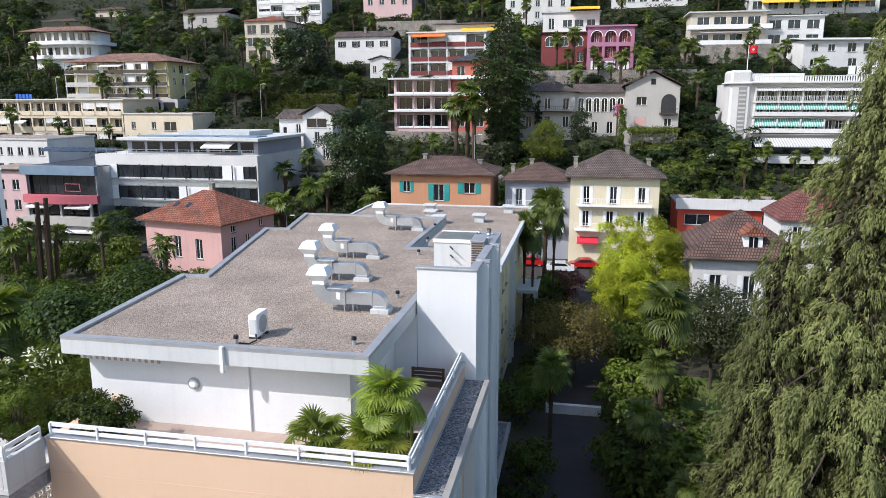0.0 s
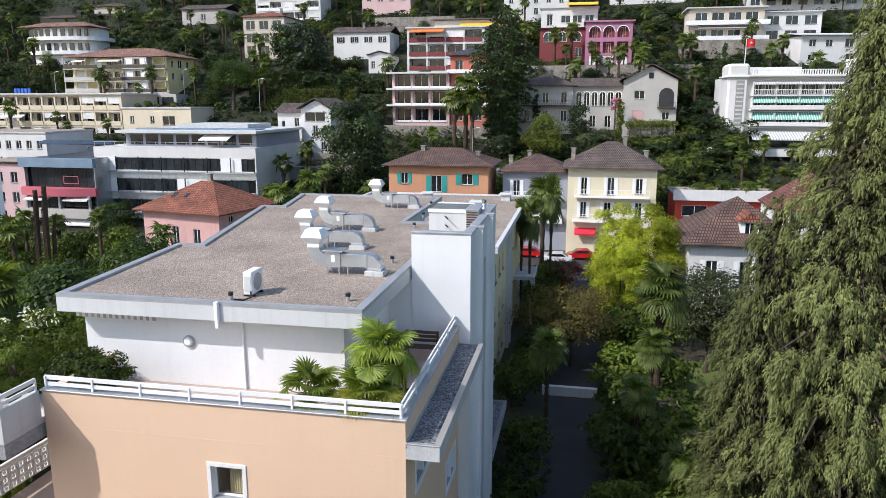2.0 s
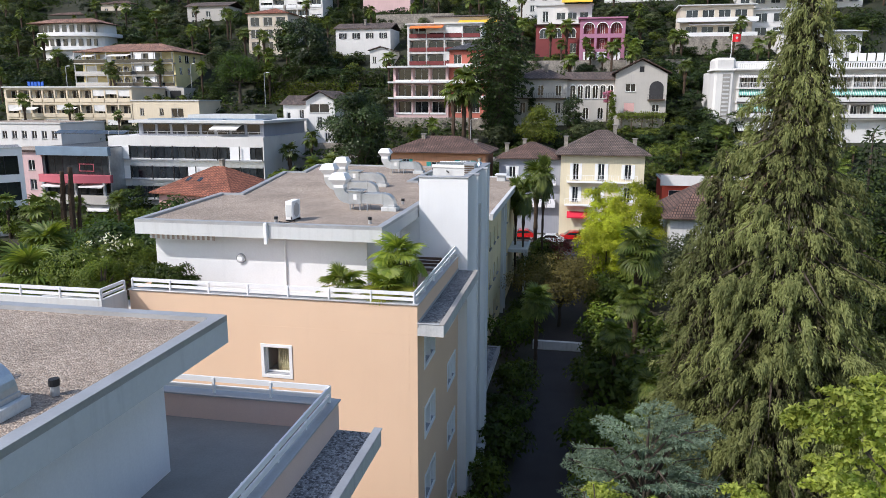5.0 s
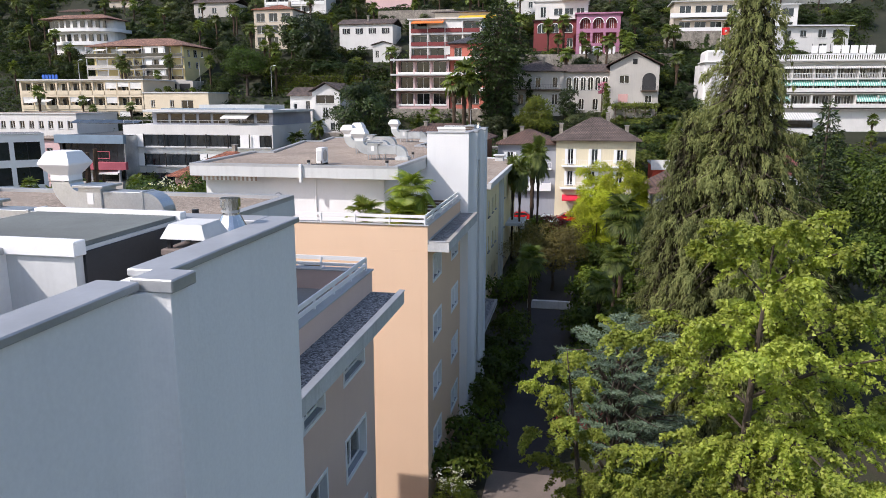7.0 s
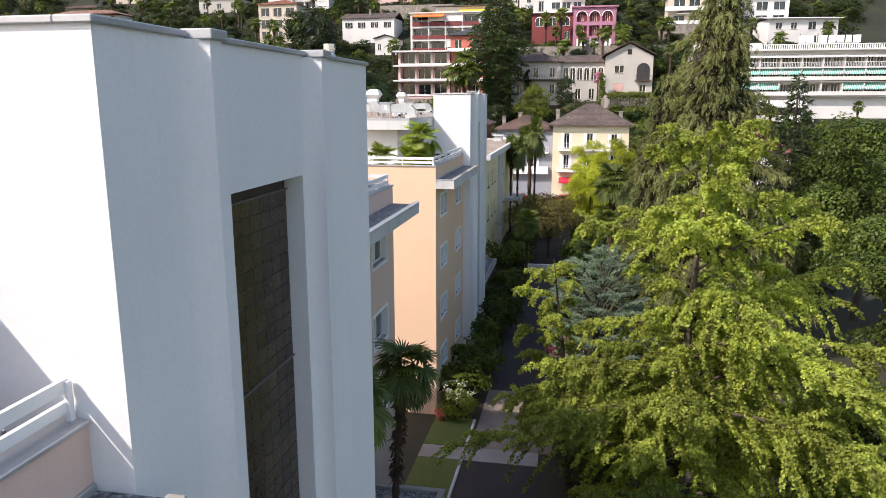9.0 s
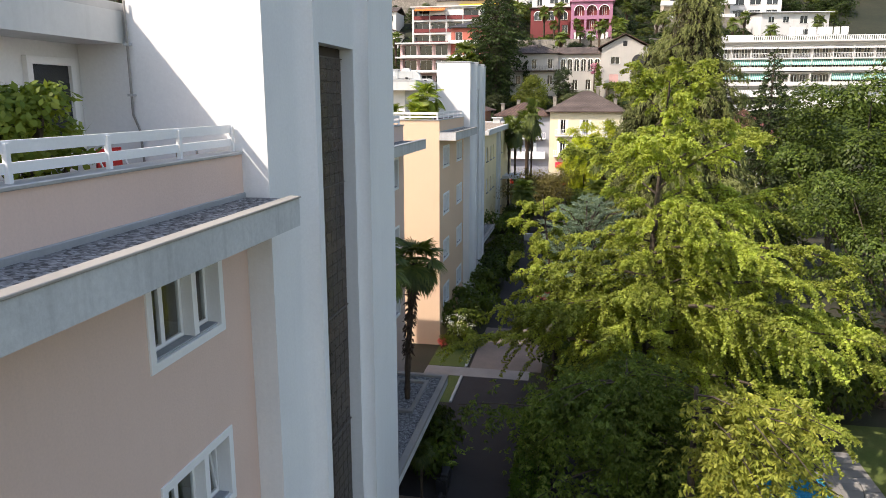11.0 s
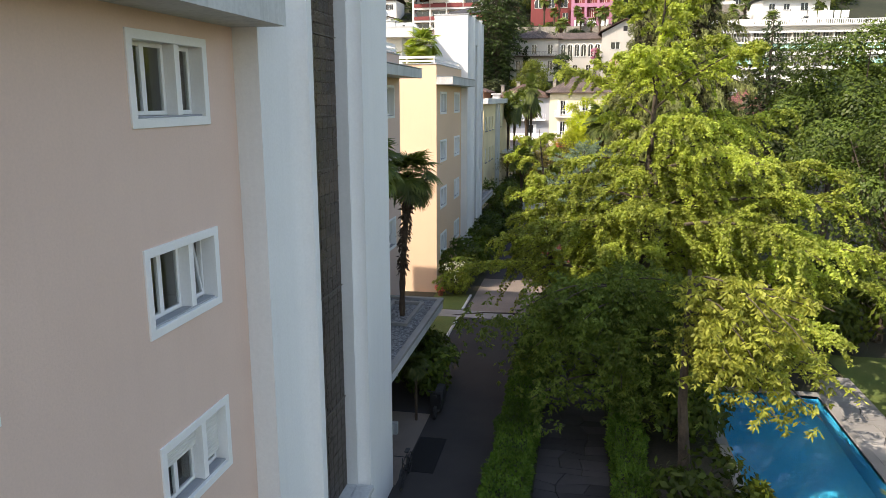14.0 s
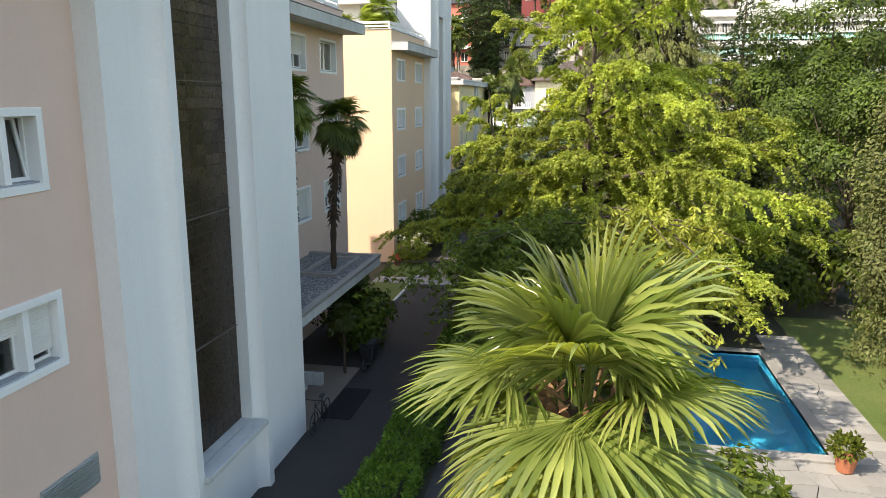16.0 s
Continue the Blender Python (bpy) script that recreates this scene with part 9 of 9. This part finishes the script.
stand(broad_tree("maple_tree", "yellow-green tree below the long house", 10.2, 4.3, 5200, 0.46, L_LIGHT, 0.1, 44, 86), -5.4, 150, 10.2)
stand(broad_tree("slim_cypress", "slim green cypress before the gabled house", 10.6, 0.8, 3400, 0.32, L_MID, 0.01, 90, 87, squash=1.1, trunk_r=0.1), 8.6, 158.4, 13.2)
stand(broad_tree("laurel_bush", "tall rounded dark laurel before the arcade", 8.6, 2.1, 3600, 0.36, L_DARK, 0.02, 50, 88, category="bush"), 0.7, 159, 14.2)
stand(broad_tree("bougainvillea", "pink bougainvillea climbing the house corner", 7.0, 1.0, 700, 0.28, leafy("pink_bract", (0.36, 0.09, 0.20), (0.55, 0.22, 0.36)), 0.35, 22, 89, category="bush", limbs=False), 7.7, 160.6, 17.2)
stand(broad_tree("climbing_ivy", "column of ivy before the dark balcony", 8.4, 0.8, 1500, 0.32, L_HILL, 0.05, 30, 90, category="ivy", limbs=False), -7.85, 161.2, 16.8)
pg = thing("pergola", (14.4, 158.2, 17.0), "leafy pergola on posts below the gabled house", "pergola")
for i in range(5):
    part("post", Shape().box(10.4 + i * 2.0, 10.55 + i * 2.0, 156.6, 156.75, 14.0, 17.8), M_WOOD, pg)
for y in (156.65, 158.4, 160.2):
    part("beam", Shape().box(10.0, 19.0, y, y + 0.12, 17.8, 17.98), M_WOOD, pg)
rg = np.random.default_rng(93)
PC = np.stack([rg.uniform(9.8, 19.2, 2400), rg.uniform(156.2, 160.4, 2400), 18.1 + rg.normal(size=2400) * 0.25], 1)
PC[::3, 2] -= rg.uniform(0, 0.9, 800) * (PC[::3, 1] < 157.2)
child("foliage", leaf_mesh("foliage", PC - np.array(pg.location), rand_dirs(2400), rand_dirs(2400), 0.4 * rg.uniform(0.6, 1.2, 2400), 0.3, L_HILLLIGHT), pg, "climbing leaves")
for x, y, k in ((-114.7, 173.5, 1.25), (-113.4, 173.2, 1.05), (-101.1, 173.8, 1.25), (-103.5, 172.0, 0.8), (-107.8, 151.6, 0.75), (-98.7, 152.5, 0.8)):
    copy_thing(hill_palm, pose(x, y, height(x, y), 0, 0, x * 37) @ Matrix.Diagonal((k, k, k, 1)))
for x, y, k in ((-22.5, 150, 1.7), (-20.5, 151, 2.0), (-19, 149.5, 1.8), (-26, 147, 1.0), (-29, 146, 0.9), (-64.7, 86, 1.12), (-66.4, 90, 1.15), (-61.2, 97, 1.0), (-46.2, 88, 1.05), (-42, 113, 1.3), (-45, 118, 1.2), (-39, 116, 1.5), (-31, 122, 1.2), (3, 196, 0.9), (10.5, 195, 0.9), (-2, 201, 1.3), (-6, 199, 1.2), (24, 126, 1.0), (37, 146, 0.75), (33, 148, 0.7)):
    copy_thing(hill_palm, pose(x, y, height(x, y), 0, 0, x * 37) @ Matrix.Diagonal((k, k, k, 1)))
for x, y, h, w in ((-59.4, 84.0, 12.5, 0.27), (-58.3, 84.1, 13.0, 0.29), (-57.9, 84.8, 9.6, 0.2)):
    t = thing("bare_trunk", (x, y, 0), "tall bare dark trunk standing in the garden", "tree trunk", group="bare trunks")
    part("trunk", Shape().path([(x - 0.3, y, -0.2), (x - 0.2, y, 4), (x - 0.06, y + 0.05, 8), (x + 0.08, y + 0.1, h * 0.86), (x + 0.12, y + 0.1, h)], [w * 1.15, w, w * 1.02, w * 0.92, w * 0.95], 9), M_PALMBARK, t)
    for k in range(3):
        part("bark_rib", Shape().path([(x - 0.25 + 0.2 * k - w * 0.6, y - w * 0.8, 0.2), (x - 0.2 + 0.18 * k - w * 0.5, y - w * 0.85, 5), (x - 0.1 + 0.15 * k - w * 0.3, y - w * 0.8, h * (0.8 + 0.08 * k))], [0.09, 0.08, 0.04], 5), M_PALMBARK, t)
for x, y, i, k in ((-48, 80, 1, 1.6), (-58, 84, 0, 1.4), (-66, 88, 1, 1.6), (-30, 98, 1, 2.2), (-27, 106, 0, 2.4), (-33, 108, 1, 2.4), (-74, 96, 0, 1.5), (-84, 104, 1, 1.6), (-30, 70, 0, 1.8), (-34, 78, 1, 1.6), (-52, 90, 1, 1.6), (-28, 112, 1, 2.2)):
    copy_thing(SHRUBS[i], pose(x, y, 0, 0, 0, x * 31) @ Matrix.Diagonal((k, k, k * 1.1, 1)))

rnd = random.Random(33)
for k in range(34):
    x, y = rnd.uniform(-106, -36), rnd.uniform(84, 108)
    if -62 < x < -43 and y > 100 or x < -104 + (108 - y):
        continue
    q = rnd.uniform(0.9, 1.9)
    copy_thing(SHRUBS[rnd.choice((0, 1, 1, 0, 2))], pose(x, y, 0, 0, 0, rnd.uniform(0, 360)) @ Matrix.Diagonal((q, q, q * rnd.uniform(.8, 1.2), 1)))
for x, y, q in ((-70, 100, 1.0), (-76, 97, 0.9), (-83, 101, 1.0), (-90, 98, 0.9), (-66, 104, 1.1), (-96, 104, 1.0), (-68, 93, 0.9)):
    copy_thing(hill_palm, pose(x, y, 0, 0, 0, x * 13) @ Matrix.Diagonal((q, q, q * 0.85, 1)))
for x, q, i in ((17.0, .5, 2), (18.8, .7, 0), (20.4, .8, 2), (22.2, .85, 1), (24.0, .55, 2), (25.6, .85, 0), (27.4, .5, 2), (29.5, .65, 1)):
    copy_thing(SHRUBS[i], pose(x, 124.6, 8.9, 0, 0, x * 50) @ Matrix.Diagonal((q, q, q, 1)))
for x, q, i in ((-97, .8, 2), (-94.5, .7, 0), (-92, .7, 2), (-88, .6, 0)):
    copy_thing(SHRUBS[i], pose(x, 161.5, 20.8, 0, 0, x * 50) @ Matrix.Diagonal((q, q, q, 1)))


# ---------------------------------------------------------------- pool, walks and small things
M_WATER = clear_glass("pool_water")
wp = M_WATER.node_tree.nodes["Principled BSDF"]
wp.inputs["IOR"].default_value = 1.33
wp.inputs["Base Color"].default_value = (0.5, 0.86, 0.97, 1)
wpos = M_WATER.node_tree.nodes.new("ShaderNodeNewGeometry")
wnz = noise_tex(M_WATER.node_tree.nodes, M_WATER.node_tree.links, wpos.outputs["Position"], 2.2, 2.0)
wb_ = M_WATER.node_tree.nodes.new("ShaderNodeBump")
wb_.inputs["Strength"].default_value, wb_.inputs["Distance"].default_value = 0.12, 0.05
M_WATER.node_tree.links.new(wnz, wb_.inputs["Height"])
M_WATER.node_tree.links.new(wb_.outputs[0], wp.inputs["Normal"])
x0, x1, y0, y1 = POOL
pool = thing("swimming_pool", ((x0 + x1) / 2, (y0 + y1) / 2, 0), "rectangular swimming pool with clear blue water", "swimming pool")
part("basin", Shape().poly((x0, y0, -1.5), (x1, y0, -1.5), (x1, y1, -1.5), (x0, y1, -1.5)).poly((x0, y0, -1.5), (x0, y1, -1.5), (x0, y1, 0.06), (x0, y0, 0.06)).poly((x1, y0, -1.5), (x1, y1, -1.5), (x1, y1, 0.06), (x1, y0, 0.06)).poly((x0, y0, -1.5), (x1, y0, -1.5), (x1, y0, 0.06), (x0, y0, 0.06)).poly((x0, y1, -1.5), (x1, y1, -1.5), (x1, y1, 0.06), (x0, y1, 0.06)), M_POOLTILE, pool, "blue tiled basin")
water = part("water", Shape().poly((x0 + 0.002, y0 + 0.002, -0.08), (x1 - 0.002, y0 + 0.002, -0.08), (x1 - 0.002, y1 - 0.002, -0.08), (x0 + 0.002, y1 - 0.002, -0.08)), M_WATER, pool, "clear rippled water")
water.visible_shadow = False
if water.data.polygons[0].normal.z < 0:
    water.data.flip_normals()
for a, b, c, d in ((x0 - 0.36, x0, y0 - 0.4, y1 + 0.4), (x1, x1 + 0.36, y0 - 0.4, y1 + 0.4), (x0, x1, y0 - 0.4, y0), (x0, x1, y1, y1 + 0.4)):
    part("coping", Shape().box(a, b, c, d, -0.05, 0.1, 0.015), M_PAVE, pool, "pale stone coping")
for x in (12.6, 13.1):
    part("ladder_rail", Shape().path([(x, y1 + 0.4, 0.05), (x, y1 + 0.35, 0.8), (x, y1 + 0.05, 0.85), (x, y1 - 0.12, 0.4), (x, y1 - 0.12, -1.0)], [0.022] * 5, 8), M_STEEL, pool)


def flagstones(name, x0, x1, y0, y1, z, size, material, label, seed, holes=()):
    """A walk of uneven stone slabs with open joints."""
    r = random.Random(seed)
    base = single(name, Shape().box(x0, x1, y0, y1, z - 0.08, z - 0.03), M_EARTH, label, "paving", kind="structure")
    nx, ny = max(int((x1 - x0) / size), 1), max(int((y1 - y0) / (size * 0.85)), 1)
    grid = {}
    for j in range(ny + 1):
        for i in range(nx + 1):
            kx = 0 if i in (0, nx) else r.uniform(-0.24, 0.24)
            ky = 0 if j in (0, ny) else r.uniform(-0.24, 0.24)
            grid[i, j] = Vector((x0 + (i + kx) * (x1 - x0) / nx, y0 + (j + ky) * (y1 - y0) / ny))
    for j in range(ny):
        i = 0
        while i < nx:
            w = 2 if i + 2 <= nx and r.random() < 0.3 else 1
            ring = [grid[i, j], grid[i + w, j], grid[i + w, j + 1], grid[i, j + 1]]
            if w == 2:
                ring.insert(1, grid[i + 1, j])
                ring.insert(4, grid[i + 1, j + 1])
            mid = sum(ring, Vector((0, 0))) / len(ring)
            o = [(p - mid) * (1 - 0.016 / max((p - mid).length, 0.1)) for p in ring]
            ob = new("slab", mesh_of("slab", Shape().prism([(p.x, p.y) for p in o], "z", -0.04, 0.012 + r.uniform(-.005, .005)), material))
            ob.parent = base
            ob.matrix_basis = pose(mid.x, mid.y, z)
            i += w


flagstones("flagstone_walk", 4.7, 7.0, -6, 24, 0.03, 0.6, M_SLATESTONE, "dark flagstone garden walk between hedges", 3)
flagstones("pool_terrace", 15.77, 17.3, 4.5, 21, 0.05, 0.62, M_PAVE, "pale flagstone terrace beside the pool", 4)
flagstones("pool_end_terrace", 9.8, 15.8, 7.0, 9.7, 0.05, 0.66, M_PAVE, "pale flagstone terrace at the end of the pool", 5)


def flower_pot(x, y, z, r, label, plant=None):
    u = thing("flower_pot", (x, y, z), label, "flower pot", group="flower pots")
    part("pot", Shape().tube((x, y, z), (x, y, z + r * 1.5), r * 0.7, r, 14), M_TILE_RED, u)
    n = 420
    C, D = clump_cloud([(0, 0, r * 2.2)], [r * 1.3], [n])
    child("plant", leaf_mesh("plant", C, D, rand_dirs(n), r * 0.55, r * 0.3, plant or L_LIGHT), u)


flower_pot(-2.35, 30.7, 0.02, 0.2, "terracotta pot with red flowers by the wall", L_FLOWER)
flower_pot(15.5, 9.35, 0.1, 0.3, "terracotta pot with yellow-green foliage by the pool")
flower_pot(11.0, 9.2, 0.1, 0.3, "terracotta pot with green foliage by the pool")
white = broad_tree("flowering_bush", "bush with white blossom beside the peach wall", 2.0, 1.2, 520, 0.10, L_WHITEFLOWER, 0.1, 40, 90, category="bush", squash=0.5, limbs=False)
stand(white, -1.6, 31.8, 0.2)
oleander = broad_tree("blossom_sprays", "white oleander blossom on the terrace", 2.5, 1.9, 60, 0.15, L_WHITEFLOWER, 0.3, 16, 91, category="bush", squash=0.22, limbs=False)
stand(oleander, -17.8, 33.9, 12.9)

# mat, scooter and bicycle by the entrance
M_MAT = surface("black_rubber_mat", (0.010, 0.010, 0.011), 0.9, fine=60, grain=0.3, bump=0.4)
flat_sheet("entrance_paving", -2.6, 0.5, 9.0, 14.2, 0.016, M_FORECOURT, "worn grey paving before the entrance", "pavement")
single("door_mat", Shape().box(0.55, 1.5, 9.9, 12.3, 0.012, 0.035, 0.008), M_MAT, "large black door mat on the drive", "mat", loc=(1.0, 11.1, 0.012))


def wheel(parent, x, y, z, r, w):
    s = Shape()
    n = 20
    for i in range(n):
        a0, a1 = 2 * math.pi * i / n, 2 * math.pi * (i + 1) / n
        s.tube((x, y + r * math.cos(a0), z + r * math.sin(a0)), (x, y + r * math.cos(a1), z + r * math.sin(a1)), w, n=6, caps=False)
    wh = part("wheel", s, M_TAR, parent)
    part("hub", Shape().tube((x - 0.05, y, z), (x + 0.05, y, z), 0.03, n=8), M_DARK, wh)
    sp = Shape()
    for i in range(8):
        a = math.pi * i / 8
        sp.tube((x, y - r * math.cos(a), z - r * math.sin(a)), (x, y + r * math.cos(a), z + r * math.sin(a)), 0.004, n=4)
    part("spokes", sp, M_DARK, wh)


def bicycle(x, y, z):
    u = thing("bicycle", (x, y, z), "dark bicycle leaning by the white tower", "bicycle")
    wheel(u, x, y - 0.52, z + 0.34, 0.33, 0.02)
    wheel(u, x, y + 0.52, z + 0.34, 0.33, 0.02)
    f = Shape()
    for p, q in (((y + .52, .34), (y + .1, .32)), ((y + .1, .32), (y + .2, .85)), ((y + .2, .8), (y - .4, .8)), ((y - .4, .85), (y + .1, .32)), ((y - .38, .95), (y - .52, .34)), ((y + .52, .34), (y + .2, .75))):
        f.tube((x, p[0], z + p[1]), (x, q[0], z + q[1]), 0.017, n=7)
    part("frame", f, M_DARK, u)
    part("saddle", Shape().box(x - 0.07, x + 0.07, y + 0.08, y + 0.34, z + 0.88, z + 0.94, 0.02), M_TAR, u)
    part("handlebar", Shape().tube((x - 0.28, y - 0.38, z + 1.0), (x + 0.28, y - 0.38, z + 1.0), 0.014, n=7), M_DARK, u)


bicycle(0.75, 9.35, 0.012)


def scooter(x, y, z):
    u = thing("scooter", (x, y, z), "dark motor scooter parked by the planting", "scooter")
    wheel(u, x, y - 0.6, z + 0.22, 0.2, 0.055)
    wheel(u, x, y + 0.6, z + 0.22, 0.2, 0.055)
    part("body", Shape().prism([(y + 0.85, z + 0.55), (y + 0.75, z + 0.75), (y + 0.1, z + 0.72), (y - 0.05, z + 0.35), (y - 0.4, z + 0.3), (y - 0.45, z + 0.2), (y + 0.5, z + 0.2)], "x", x - 0.16, x + 0.16), M_DARK, u)
    part("seat", Shape().box(x - 0.14, x + 0.14, y + 0.08, y + 0.75, z + 0.74, z + 0.84, 0.03), M_TAR, u)
    part("shield", Shape().prism([(y - 0.42, z + 0.25), (y - 0.36, z + 0.25), (y - 0.52, z + 0.95), (y - 0.58, z + 0.95)], "x", x - 0.2, x + 0.2), M_DARK, u)
    part("handlebar", Shape().tube((x - 0.3, y - 0.5, z + 1.0), (x + 0.3, y - 0.5, z + 1.0), 0.02, n=7), M_DARK, u)
    part("headlight", Shape().tube((x, y - 0.62, z + 0.85), (x, y - 0.55, z + 0.85), 0.07, n=12), M_DARK, u)


scooter(0.75, 14.5, 0.012)


def street_lamp(x, y, z, h, label):
    u = thing("street_lamp", (x, y, z), label, "street lamp", group="street lamps")
    part("pole", Shape().tube((x, y, z - 0.5), (x, y, z + h), 0.09, 0.05, 8), M_ZINC, u)
    part("arm", Shape().tube((x, y, z + h), (x + 0.9, y - 0.2, z + h + 0.15), 0.04, n=6), M_ZINC, u)
    part("head", Shape().box(x + 0.7, x + 1.4, y - 0.35, y - 0.08, z + h + 0.08, z + h + 0.22, 0.03), M_WHITEPAINT, u)


for x, y, h in ((-41.5, 112.5, 7), (-18.5, 147, 8), (-72, 171, 8), (-95, 178, 8), (12.5, 188, 6), (-126, 172, 9)):
    street_lamp(x, y, height(x, y), h, "grey street lamp on a slim pole")
par = thing("sun_umbrella", (24.5, 152, 12), "white sun umbrella on the hotel terrace", "umbrella")
part("pole", Shape().tube((24.5, 152, 10.5), (24.5, 152, 14.2), 0.04, n=8), M_WOOD, par)
part("canopy", Shape().tube((24.5, 152, 13.4), (24.5, 152, 14.3), 2.0, 0.05, 8), H_AWN_WHITE, par)
